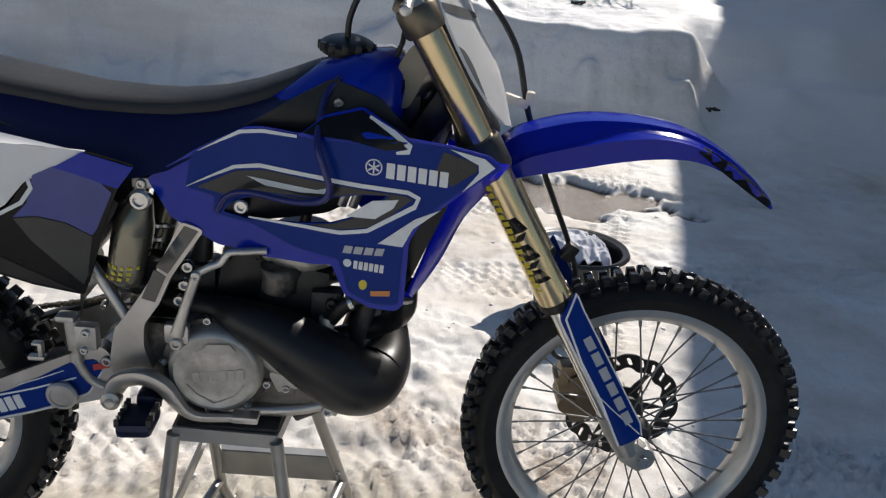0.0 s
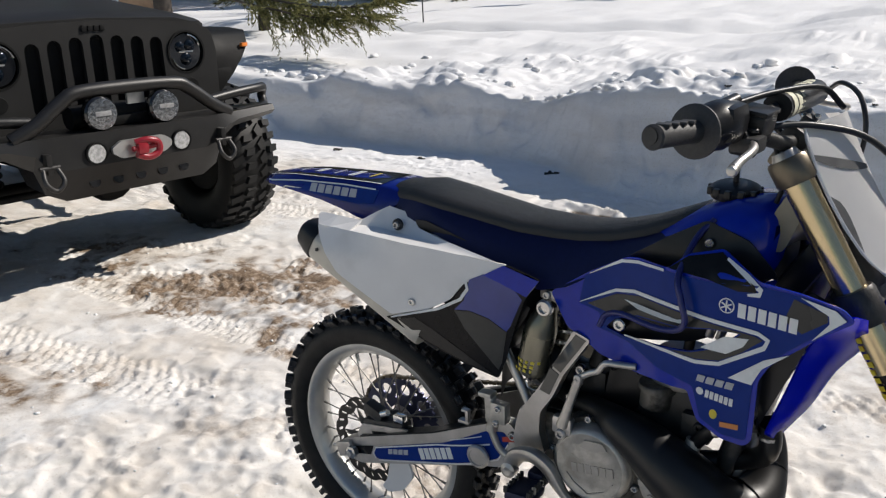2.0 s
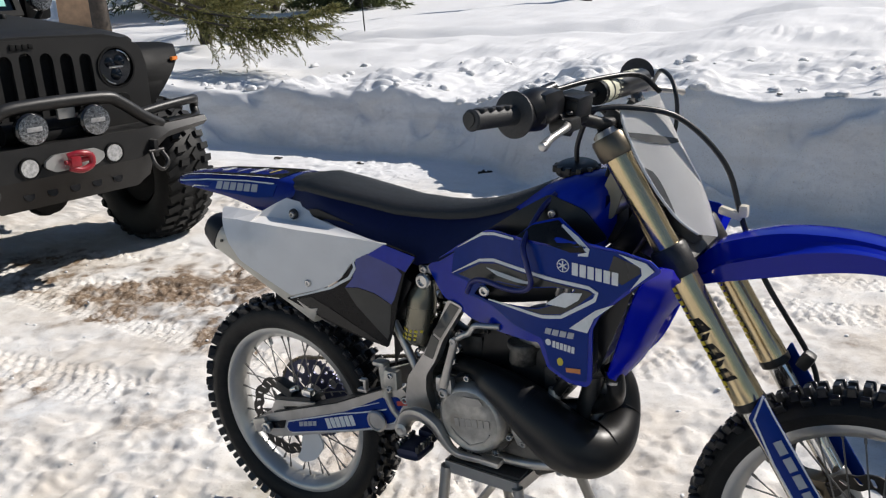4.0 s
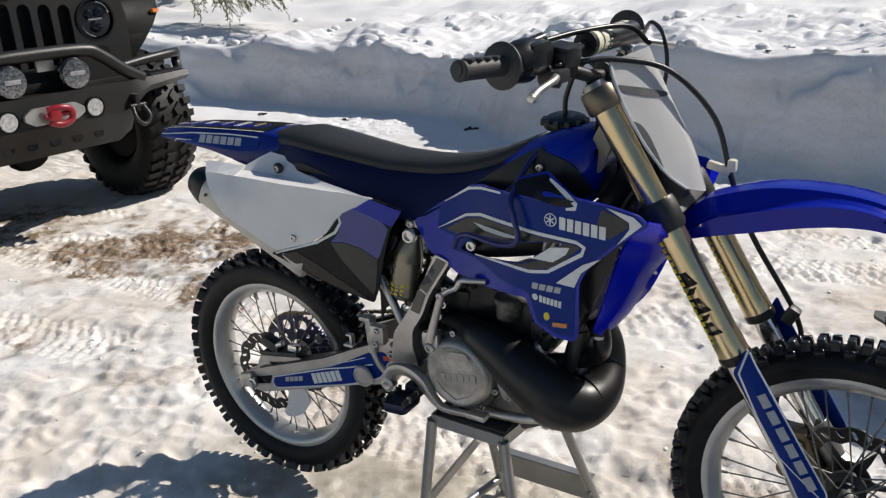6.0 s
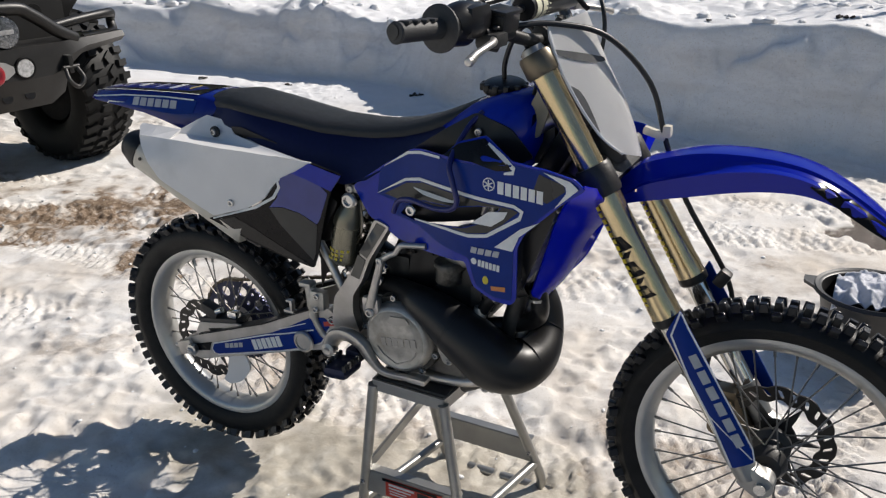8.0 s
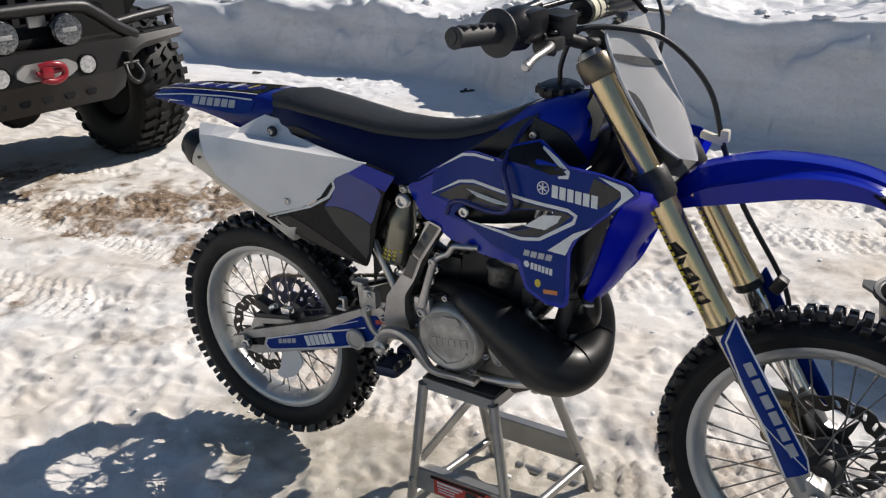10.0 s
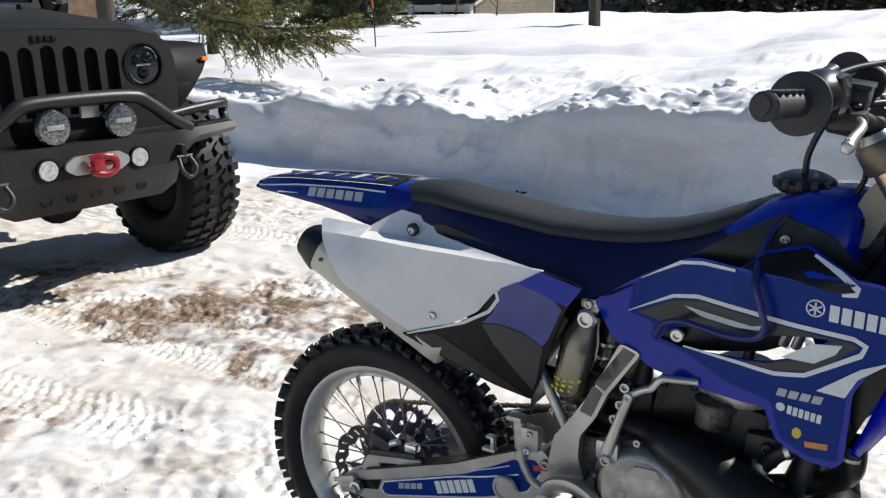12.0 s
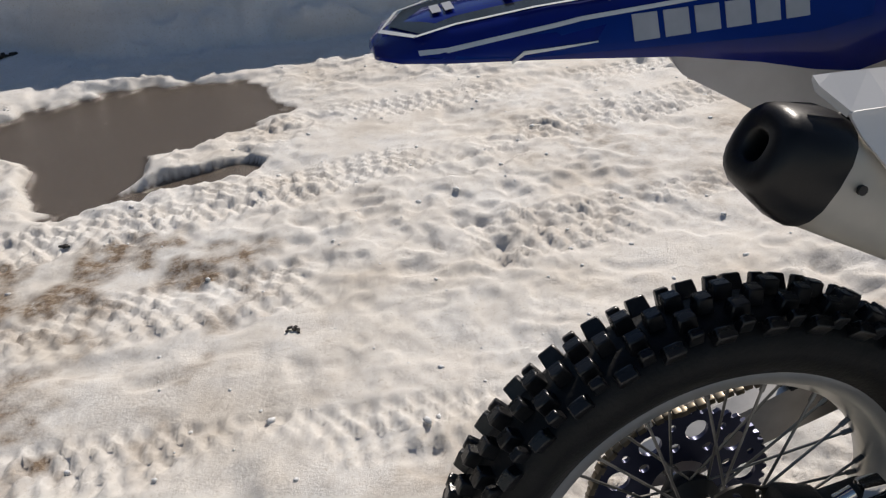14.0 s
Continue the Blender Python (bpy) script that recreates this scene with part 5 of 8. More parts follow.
# shock
shock = part("shock_absorber", join(tube([(0.533, -0.1, 0.932), (0.526, -0.1, 0.908), (0.516, -0.1, 0.876), (0.505, -0.1, 0.82), (0.498, -0.1, 0.777), (0.495, -0.1, 0.762)], [0.017, 0.025, 0.035, 0.0355, 0.033, 0.024], 20, 3), tube([(0.56, 0, 0.93), (0.52, 0, 0.78), (0.49, 0, 0.62)], 0.03, 14)), material("bronze_grey_shock_body", (0.2, 0.19, 0.15), 0.28, metal=0.85, vary=0.08, scale=30), BIKE, "grey shock absorber with a reservoir", angle=50)
part("shock_bolt", join(lathe([(0.019, 0), (0.019, -0.008), (0.015, -0.012), (0.011, -0.012), (0.01, -0.006), (0, -0.006)], 18, pose(0.534, -0.118, 0.93))), STEEL, shock)
rng = random.Random(3)
for row in range(3):
    for col in range(5):
        turn = -100 + 22 * (col - 1.6)
        c = Vector((0.502 - 0.0024 * row, -0.1, 0.803 - 0.0105 * row)) + Vector((math.cos(radians(turn)), math.sin(radians(turn)), 0)) * 0.0356
        if rng.random() < 0.85:
            part("letter_bar", block(tuple(c), (rng.uniform(0.005, 0.009), 0.0016, 0.006), 0.0, (0, 12, turn + 90), 1), YELLOW_FILM, shock)
spring = [(0.535 + 0.036 * math.cos(a) - 0.006 * a * 0.9 / 6.28 * 2, 0.036 * math.sin(a), 0.87 - 0.028 * a / 6.28) for a in [k * 0.5 for k in range(96)]]
part("spring", tube(spring, 0.006, 6, 1), STEEL, shock)
part("frame_link", join(block((0.535, -0.1, 0.957), (0.035, 0.03, 0.02), 0.005), bolt((0.535, -0.116, 0.957), 0.009, 0.006)), ALLOY, main_frame)
# ---------------------------------------------------------------- engine and exhaust
ENGINE_CASE = material("grimy_engine_case", (0.16, 0.15, 0.135), 0.5, metal=0.7, vary=0.3, scale=30, bump=0.12, bump_scale=220, second=(0.03, 0.028, 0.025), second_scale=18, second_cut=(0.45, 0.65))
engine = part("engine", join(block((0.66, 0, 0.6), (0.3, 0.2, 0.17), 0.03), block((0.74, 0, 0.56), (0.22, 0.18, 0.1), 0.02), lathe([(0.1, -0.118), (0.103, -0.108), (0.103, -0.08)], 36, pose(0.662, 0, 0.612)), block((0.56, 0, 0.63), (0.1, 0.17, 0.12), 0.025)), ENGINE_CASE, BIKE, "cast metal two-stroke engine")
cover = part("clutch_cover", lathe([(0.088, -0.105), (0.089, -0.122), (0.084, -0.14), (0.079, -0.146), (0.074, -0.148), (0.071, -0.146), (0.04, -0.148), (0, -0.149)], 48, pose(0.662, 0, 0.612)), CAST, engine, "round clutch cover with a raised rim")
flat = lambda x, z: -0.1495
part("cover_emboss", sheets(lettering((0.625, 0.592), (0.722, 0.606), 0.02, 6, 0.0, 0.25) + [stripe([(0.612, 0.585), (0.628, 0.567), (0.662, 0.548), (0.7, 0.566), (0.716, 0.59)], 0.003), [(0.64, 0.655), (0.65, 0.672), (0.69, 0.675), (0.7, 0.662), (0.67, 0.65)]], flat, 0.002, 0.04), material("worn_cast_relief", (0.42, 0.4, 0.37), 0.45, metal=0.7), cover)
for k, a in enumerate((20, 62, 100, 140, 178, 220, 262, 305, 342)):
    part("cover_bolt", join(bolt((0.662 + 0.097 * math.cos(radians(a)), -0.118, 0.612 + 0.097 * math.sin(radians(a))), 0.0085, 0.01)), STEEL, cover)
pump = part("water_pump", join(lathe([(0.04, -0.09), (0.04, -0.125), (0.034, -0.132), (0.03, -0.134), (0.012, -0.135), (0, -0.135)], 28, pose(0.782, 0, 0.645)), block((0.8, -0.1, 0.6), (0.08, 0.05, 0.05), 0.012, (0, -25, 0)), tube([(0.8, -0.115, 0.585), (0.83, -0.118, 0.62), (0.85, -0.112, 0.66), (0.86, -0.1, 0.72)], 0.016, 12)), CAST, engine, "water pump with a hose spigot")
part("pump_plug", lathe([(0.012, 0), (0.012, -0.004), (0, -0.005)], 16, pose(0.785, -0.134, 0.65)), ALLOY, pump)
for q in ((0.815, 0.665), (0.845, 0.635), (0.79, 0.575), (0.75, 0.69), (0.84, 0.57), (0.79, 0.695)):
    part("case_bolt", bolt((q[0], -0.116, q[1]), 0.0085, 0.012), STEEL, engine)
part("cylinder", join(block((0.79, 0, 0.74), (0.13, 0.14, 0.13), 0.02, (0, 8, 0)), block((0.785, 0, 0.69), (0.15, 0.16, 0.03), 0.01, (0, 8, 0))), DARK_CAST, engine)
part("cylinder_head", join(lathe([(0.072, 0), (0.075, 0.01), (0.072, 0.03), (0.06, 0.045), (0.03, 0.05), (0, 0.05)], 28, pose(0.8, -0.01, 0.81, 90) @ pose(0, 0, 0, 8)), block((0.8, 0, 0.82), (0.14, 0.13, 0.03), 0.01)), CAST, engine)
part("thermostat_cap", tube([(0.765, -0.07, 0.755), (0.767, -0.07, 0.79), (0.767, -0.07, 0.792), (0.768, -0.07, 0.802), (0.768, -0.07, 0.806)], [0.032, 0.032, 0.038, 0.038, 0.034], 20, 1), ENGINE_CASE, engine, "grimy cast metal cap beside the cylinder", angle=50)
part("reed_block", join(block((0.7, 0, 0.765), (0.1, 0.13, 0.13), 0.02, (0, 8, 0)), *[bolt((x, -0.066, z), 0.007, 0.006) for x, z in ((0.672, 0.72), (0.728, 0.725), (0.67, 0.81), (0.725, 0.815))]), BLACK_PLASTIC, engine, "grimy black intake block")
part("spark_plug", join(tube([(0.8, 0, 0.86), (0.805, 0, 0.9)], 0.011, 10, 1), tube([(0.805, 0, 0.9), (0.79, -0.02, 0.94), (0.74, -0.03, 0.96)], 0.004, 8)), BLACK_PLASTIC, engine)
part("power_valve_cover", join(block((0.855, -0.07, 0.735), (0.06, 0.04, 0.06), 0.01), bolt((0.865, -0.09, 0.745), 0.011, 0.01)), DARK_CAST, engine)
part("intake_boot", tube([(0.5, -0.01, 0.765), (0.56, -0.01, 0.75), (0.59, -0.01, 0.748)], [0.05, 0.036, 0.034], 16), BLACK_PLASTIC, BIKE)
part("carburettor", join(tube([(0.585, -0.01, 0.748), (0.62, -0.01, 0.745), (0.7, 0, 0.74)], [0.031, 0.03, 0.03], 16), block((0.61, -0.01, 0.72), (0.07, 0.07, 0.12), 0.012), tube([(0.61, -0.01, 0.78), (0.62, -0.01, 0.84)], [0.022, 0.012], 12, 1)), DARK_CAST, BIKE)
part("coolant_hose", tube([(0.83, -0.05, 0.83), (0.9, -0.09, 0.85), (0.97, -0.12, 0.83)], 0.014, 12), BLACK_PLASTIC, BIKE)
part("coolant_hose", tube([(0.86, -0.1, 0.71), (0.9, -0.11, 0.76), (0.98, -0.12, 0.8)], 0.014, 12), BLACK_PLASTIC, BIKE)
part("throttle_cable", tube([(0.62, -0.02, 0.84), (0.68, -0.05, 0.93), (0.82, -0.06, 1.05), (0.95, -0.05, 1.2), (0.95, -0.12, 1.33)], 0.0045, 8), CABLE, BIKE)
for q in ((0.6, -0.07, 0.79), (0.595, -0.075, 0.755), (0.588, -0.085, 0.728)):
    part("clamp_bolt", bolt(q, 0.012, 0.012), STEEL, BIKE)
part("kickstart_lever", join(tube([(0.598, -0.15, 0.69), (0.612, -0.152, 0.74), (0.636, -0.155, 0.815)], [0.013, 0.0095, 0.0095], 12), tube([(0.636, -0.157, 0.815), (0.66, -0.16, 0.832), (0.678, -0.162, 0.842), (0.693, -0.163, 0.862), (0.72, -0.163, 0.867), (0.757, -0.163, 0.872)], 0.0068, 12), block((0.596, -0.14, 0.688), (0.045, 0.022, 0.04), 0.008), bolt((0.597, -0.151, 0.672), 0.012, 0.008), bolt((0.636, -0.165, 0.815), 0.008, 0.004)), ALLOY, BIKE, "folded alloy kickstart lever")
pedal = part("rear_brake_pedal", join(tube([(0.478, -0.15, 0.558), (0.498, -0.152, 0.588), (0.535, -0.155, 0.6), (0.57, -0.155, 0.585), (0.59, -0.152, 0.555), (0.61, -0.148, 0.527), (0.64, -0.146, 0.515), (0.72, -0.146, 0.52)], [0.019, 0.024, 0.027, 0.026, 0.023, 0.018, 0.015, 0.013], 12, 6, True, 0.62), block((0.72, -0.148, 0.523), (0.05, 0.03, 0.014), 0.004), lathe([(0.018, 0), (0.018, -0.02), (0.01, -0.024), (0, -0.02)], 16, pose(0.478, -0.146, 0.548))), ALLOY, BIKE, "cast alloy rear brake pedal")
peg = part("footpeg", join(block((0.535, -0.188, 0.528), (0.064, 0.078, 0.03), 0.012, (0, -4, 0)), block((0.54, -0.13, 0.54), (0.04, 0.05, 0.035), 0.008)), material("dark_blue_footpeg", (0.015, 0.02, 0.05), 0.35, metal=0.6), BIKE, "dark toothed footpeg")
for k in range(7):
    for s in (-1, 1):
        part("peg_tooth", block((0.535 + s * 0.028, -0.222 + k * 0.0115, 0.544 + s * 0.002), (0.009, 0.006, 0.016), 0.002), STEEL if (k + s) % 3 == 0 else DARK_CAST, peg)
part("footpeg", block((0.53, 0.2, 0.522), (0.05, 0.115, 0.024), 0.008, (0, -14, 0)), DARK_CAST, BIKE)
CHAMBER = [((0.845, 0, 0.765), 0.024), ((0.89, 0.015, 0.77), 0.026), ((0.93, 0.03, 0.75), 0.029), ((0.962, 0.034, 0.7), 0.034), ((0.972, 0.02, 0.64), 0.041), ((0.972, -0.035, 0.598), 0.051), ((0.945, -0.09, 0.586), 0.061), ((0.905, -0.124, 0.606), 0.066), ((0.862, -0.134, 0.64), 0.064), ((0.82, -0.136, 0.668), 0.059), ((0.768, -0.13, 0.696), 0.049), ((0.71, -0.118, 0.714), 0.037), ((0.65, -0.088, 0.718), 0.024), ((0.56, -0.05, 0.71), 0.02), ((0.45, -0.055, 0.765), 0.02), ((0.36, -0.11, 0.79), 0.021), ((0.31, -0.133, 0.795), 0.021), ((0.25, -0.147, 0.82), 0.022)]
chamber = part("expansion_chamber", tube([p for p, r in CHAMBER], [r for p, r in CHAMBER], 28, 6), PIPE_STEEL, BIKE, "matte black steel expansion chamber", angle=70)
for i, u in ((4, 0.0), (5, 0.5), (9, 0.2)):
    part("weld_seam", tube([Vector(CHAMBER[i][0]) * (1 - u) + Vector(CHAMBER[i + 1][0]) * u, Vector(CHAMBER[i][0]) * (0.97 - u) + Vector(CHAMBER[i + 1][0]) * (u + 0.03)], CHAMBER[i][1] * (1 - u) + CHAMBER[i + 1][1] * u + 0.0012, 28, 1), PIPE_STEEL, chamber)
part("exhaust_spring", join(rod((0.86, -0.035, 0.78), (0.93, -0.02, 0.775), 0.005, 8)), STEEL, chamber)
for y in (-0.05, 0.05):
    part("frame_down_tube", tube([(1.0, y * 0.6, 1.02), (0.955, y, 0.84), (0.905, y * 1.2, 0.64), (0.86, y * 1.3, 0.53), (0.8, y * 1.4, 0.49)], 0.021, 10), DARK_CAST, main_frame)
for at, way in (((0.9, -0.11, 0.76), (0.04, 0.005, 0.02)), ((0.965, -0.12, 0.828), (0.03, -0.013, -0.009)), ((0.92, -0.05, 0.67), (-0.06, -0.01, -0.02)), ((0.998, -0.112, 0.785), (0, 0.01, -0.03))):
    w = Vector(way).normalized() * 0.004
    part("hose_clamp", tube([Vector(at) - w, Vector(at) + w], 0.0225 if at[2] in (0.67, 0.785) else 0.0165, 14, 1), STEEL, BIKE)
part("radiator_hose", tube([(1.0, -0.12, 0.81), (1.0, -0.1, 0.75), (0.975, -0.06, 0.7), (0.92, -0.05, 0.67), (0.86, -0.07, 0.66)], 0.02, 12), BLACK_PLASTIC, BIKE, "black lower radiator hose")
part("rubber_coupling", tube([(0.285, -0.132, 0.8), (0.253, -0.139, 0.816)], 0.029, 16, 1), BLACK_PLASTIC, silencer)

# ---------------------------------------------------------------- fork, front fender, plate and bars
LEG = [Vector((0.965, 0, 1.302)), Vector((1.276, 0, 0.79)), Vector((1.463, 0, 0.485))]
fork_dir = (LEG[1] - LEG[0]).normalized()


def along(s):
    """A point on the fork's line, s metres from its top."""
    return LEG[0] + fork_dir * s


L1 = (LEG[1] - LEG[0]).length
for side, y in ((-1, -0.11), (1, 0.11)):
    at = lambda s, dx=0.0: along(s) + Vector((dx, y, 0))
    leg = part("fork_leg", tube([at(0.035), at(0.06), at(0.27), at(0.30), at(0.5), at(L1 - 0.06), at(L1 - 0.04), at(L1 - 0.012)], [0.026, 0.0265, 0.0265, 0.029, 0.0295, 0.0295, 0.031, 0.031], 28, 1), GOLD, BIKE, "gold anodised fork leg with a blue guard", angle=50)
    part("fork_cap", tube([at(0.0), at(0.012), at(0.035)], [0.02, 0.025, 0.026], 24, 1), ALLOY, leg)
    part("dust_seal", tube([at(L1 - 0.012), at(L1 - 0.006), at(L1 + 0.004), at(L1 + 0.008)], [0.032, 0.033, 0.032, 0.027], 24, 1), BLACK_PLASTIC, leg)
    part("stanchion", tube([at(L1), at(L1 + 0.3)], 0.0235, 24, 1), CHROME, leg)
    part("axle_lug", join(tube([at(L1 + 0.26), at(L1 + 0.3), at(L1 + 0.365)], [0.026, 0.028, 0.024], 20, 1), tube([(1.492, y * 1.16, 0.472), (1.492, y * 0.8, 0.472)], 0.025, 20, 1), block((1.48, y, 0.475), (0.06, 0.04, 0.055), 0.012, (0, 30, 0))), STAND_ALLOY, leg)
    part("lower_clamp", tube([at(0.255), at(0.262), at(0.31), at(0.318)], [0.034, 0.037, 0.037, 0.034], 24, 1), DARK_CAST, leg)
    part("upper_clamp", tube([at(0.012), at(0.018), at(0.052), at(0.058)], [0.032, 0.035, 0.035, 0.032], 24, 1), DARK_GOLD, leg)

    def guard_y(x, z, s=side):
        c = LEG[0].x + (LEG[0].z - z) * (LEG[1].x - LEG[0].x) / (LEG[0].z - LEG[1].z)
        return -0.145 + 0.35 * abs(x - c - 0.01) ** 1.3

    GUARD = [(1.278, 0.775), (1.3, 0.83), (1.318, 0.8), (1.468, 0.563), (1.476, 0.535), (1.434, 0.508), (1.38, 0.612), (1.33, 0.69)]
    bm = sheet(GUARD, guard_y, 0.004, (), 0.016, 0.008)
    gd = part("fork_guard", bm if side < 0 else mirrored(bm), BLUE_GRAPHIC, leg, "blue fork guard with grey lettering bars")
    if side < 0:
        part("guard_edge", sheets([stripe([(1.302, 0.826), (1.29, 0.775), (1.332, 0.69), (1.382, 0.61), (1.434, 0.51)], 0.004), stripe([(1.305, 0.822), (1.32, 0.795), (1.468, 0.563), (1.475, 0.537)], 0.003), stripe([(1.375, 0.62), (1.47, 0.54)], 0.002)], raised(guard_y, 0.001), 0.001, 0.02), WHITE_FILM, gd)
        part("lettering", sheets(lettering((1.327, 0.737), (1.443, 0.553), 0.016, 6, 0.0, 0.22), raised(guard_y, 0.002), 0.001, 0.02), GREY_FILM, gd)
    # bars of lettering round the tube
    if side < 0:
        for k, (s0, s1, mat, turn) in enumerate([(0.4, 0.43, BLACK_GRAPHIC, 0), (0.434, 0.446, BLACK_GRAPHIC, 0), (0.455, 0.487, BLACK_GRAPHIC, 0), (0.492, 0.503, BLACK_GRAPHIC, 0), (0.508, 0.535, BLACK_GRAPHIC, 0)]):
            c0, c1 = at(s0), at(s1)
            u = fork_dir.cross(Vector((0, 1, 0))).normalized()
            patch = bmesh.new()
            vs = []
            for c, lean in ((c0, 22 * (k % 2) - 10), (c1, 12 - 22 * (k % 2))):
                vs.append([patch.verts.new(c + (Vector((0, -1, 0)) * math.cos(radians(a + lean)) + u * math.sin(radians(a + lean))) * 0.0302) for a in range(-44 + 14 * (k % 2), 14 - 10 * (k % 2), 8)])
            for a, b, c, d in zip(vs[0], vs[0][1:], vs[1][1:], vs[1]):
                patch.faces.new((a, b, c, d))
            part("tube_lettering", patch, mat, leg)
    for j in range(16):
        s0 = 0.33 + 0.0145 * j
        u = fork_dir.cross(Vector((0, 1, 0))).normalized()
        patch = bmesh.new()
        vs = []
        for c in (at(s0), at(s0 + 0.0095)):
            vs.append([patch.verts.new(c + (Vector((0, -1, 0)) * math.cos(radians(a)) - u * math.sin(radians(a))) * 0.0304) for a in range(26 + 6 * (j % 3 == 1), 58, 8)])
        for a, b, c, d in zip(vs[0], vs[0][1:], vs[1][1:], vs[1]):
            patch.faces.new((a, b, c, d))
        part("tube_lettering", patch, YELLOW_FILM, leg)
part("lower_triple_clamp", join(block(tuple(along(0.285) + Vector((-0.01, 0, 0))), (0.075, 0.2, 0.045), 0.012, (0, -58 + 90, 0))), DARK_CAST, BIKE)
part("upper_triple_clamp", block(tuple(along(0.035) + Vector((-0.01, 0, 0))), (0.075, 0.2, 0.03), 0.01, (0, 31, 0)), DARK_GOLD, BIKE)
part("front_axle", tube([(1.492, -0.14, 0.472), (1.492, 0.14, 0.472)], 0.012, 16, 1), STEEL, BIKE)
part("front_caliper", join(block((1.395, 0.092, 0.485), (0.075, 0.06, 0.13), 0.014, (0, -25, 0)), block((1.375, 0.085, 0.53), (0.06, 0.05, 0.06), 0.012), rod((1.37, 0.05, 0.47), (1.37, 0.13, 0.47), 0.02, 14), rod((1.385, 0.05, 0.525), (1.385, 0.13, 0.525), 0.018, 14)), material("bronze_caliper", (0.22, 0.17, 0.11), 0.42, metal=0.8), BIKE, "bronze front brake caliper")
part("brake_hose", tube([(1.385, 0.09, 0.55), (1.33, 0.11, 0.57), (1.335, 0.125, 0.65), (1.36, 0.13, 0.72), (1.34, 0.135, 0.8), (1.25, 0.07, 0.98), (1.2, 0.06, 1.1), (1.16, 0.05, 1.22), (1.08, 0.0, 1.315), (1.0, -0.08, 1.345), (0.94, -0.15, 1.345), (0.93, -0.22, 1.352)], 0.0058, 10), CABLE, BIKE, "black front brake hose")
part("hose_clip", join(block((1.175, 0.06, 1.118), (0.05, 0.018, 0.018), 0.006, (0, 15, 0)), block((1.2, 0.06, 1.125), (0.018, 0.022, 0.026), 0.006)), material("cream_hose_clip", (0.7, 0.64, 0.52), 0.4), BIKE, "cream plastic hose clip")
part("hose_bracket", join(block((1.335, 0.12, 0.8), (0.028, 0.03, 0.04), 0.008, (0, 30, 0))), DARK_CAST, BIKE)


def front_fender_section(x, top, low, half, lip):
    t = 0.004
    return [(x, -half * 1.1, low), (x, -half * 1.05, low + lip), (x, -half * 0.84, low + lip + 0.003), (x, -half * 0.62, top - 0.012), (x, -half * 0.5, top), (x, 0, top + 0.004), (x, half * 0.5, top), (x, half * 0.62, top - 0.012), (x, half * 0.84, low + lip + 0.003), (x, half * 1.05, low + lip), (x, half * 1.1, low), (x, half * 1.04, low), (x, half * 0.86, low + lip - 0.002), (x, half * 0.48, top - t), (x, 0, top), (x, -half * 0.48, top - t), (x, -half * 0.86, low + lip - 0.002), (x, -half * 1.04, low)]


FF = [(1.13, 1.035, 0.99, 0.05, 0.008), (1.165, 1.07, 1.004, 0.06, 0.022), (1.2, 1.088, 1.016, 0.066, 0.034), (1.28, 1.112, 1.037, 0.07, 0.04), (1.36, 1.119, 1.057, 0.07, 0.039), (1.43, 1.116, 1.068, 0.069, 0.034), (1.49, 1.104, 1.067, 0.066, 0.025), (1.55, 1.077, 1.048, 0.06, 0.017), (1.61, 1.038, 1.015, 0.05, 0.011), (1.655, 1.0, 0.982, 0.034, 0.008), (1.672, 0.983, 0.974, 0.015, 0.004)]


def eased_rows(table, n):
    """More rows between those of a table, on smooth curves."""
    out = []
    for i in range(len(table) - 1):
        p0, p1, p2, p3 = table[max(i - 1, 0)], table[i], table[i + 1], table[min(i + 2, len(table) - 1)]
        for k in range(n):
            u = k / n
            out.append(tuple(0.5 * (2 * b + (c - a) * u + (2 * a - 5 * b + 4 * c - d) * u * u + (3 * b - a - 3 * c + d) * u ** 3) for a, b, c, d in zip(p0, p1, p2, p3)))
    return out + [table[-1]]


front_fender = part("front_fender", rings([front_fender_section(*s) for s in eased_rows(FF, 4)]), FENDER_BLUE, BIKE, "bright blue front fender", angle=30)


def ff_side(x, z):
    top, low, half, lip = (lookup(FF, x, c) for c in (1, 2, 3, 4))
    if z < low + lip + 0.006:
        return -half * 1.08 - 0.003
    return -(half * 0.84 + (half * 0.62 - half * 0.84) * min(1, (z - low - lip - 0.006) / max(0.004, top - 0.012 - low - lip - 0.006))) - 0.003


part("tip_graphic", sheet([(1.49, 1.086), (1.505, 1.092), (1.56, 1.066), (1.62, 1.026), (1.658, 0.992), (1.65, 0.985), (1.6, 1.015), (1.55, 1.046)], ff_side, 0.001, (), 0.015), BLACK_GRAPHIC, front_fender)

# number plate: a bent panel ahead of the fork
def plate_row(cx, cz, half, back, rise):
    pts = []
    for k in range(13):
        u = -1 + 2 * k / 12
        pts.append((cx - back * abs(u) ** 1.3, half * u, cz + rise * abs(u)))
    return pts


PLATE = [(1.035, 1.362, 0.085, 0.05, -0.02), (1.05, 1.33, 0.108, 0.052, -0.01), (1.077, 1.276, 0.115, 0.059, 0.002), (1.1, 1.235, 0.115, 0.056, -0.004), (1.127, 1.191, 0.11, 0.054, -0.006), (1.146, 1.145, 0.1, 0.042, -0.002), (1.16, 1.1, 0.085, 0.038, 0.022), (1.166, 1.083, 0.06, 0.026, 0.018)]
bm = rings([plate_row(*p) for p in PLATE], False, False)
bmesh.ops.solidify(bm, geom=bm.faces[:], thickness=0.004)
plate = part("front_number_plate", bm, PLATE_PLASTIC, BIKE, "white front number plate with black corner graphics", angle=50)


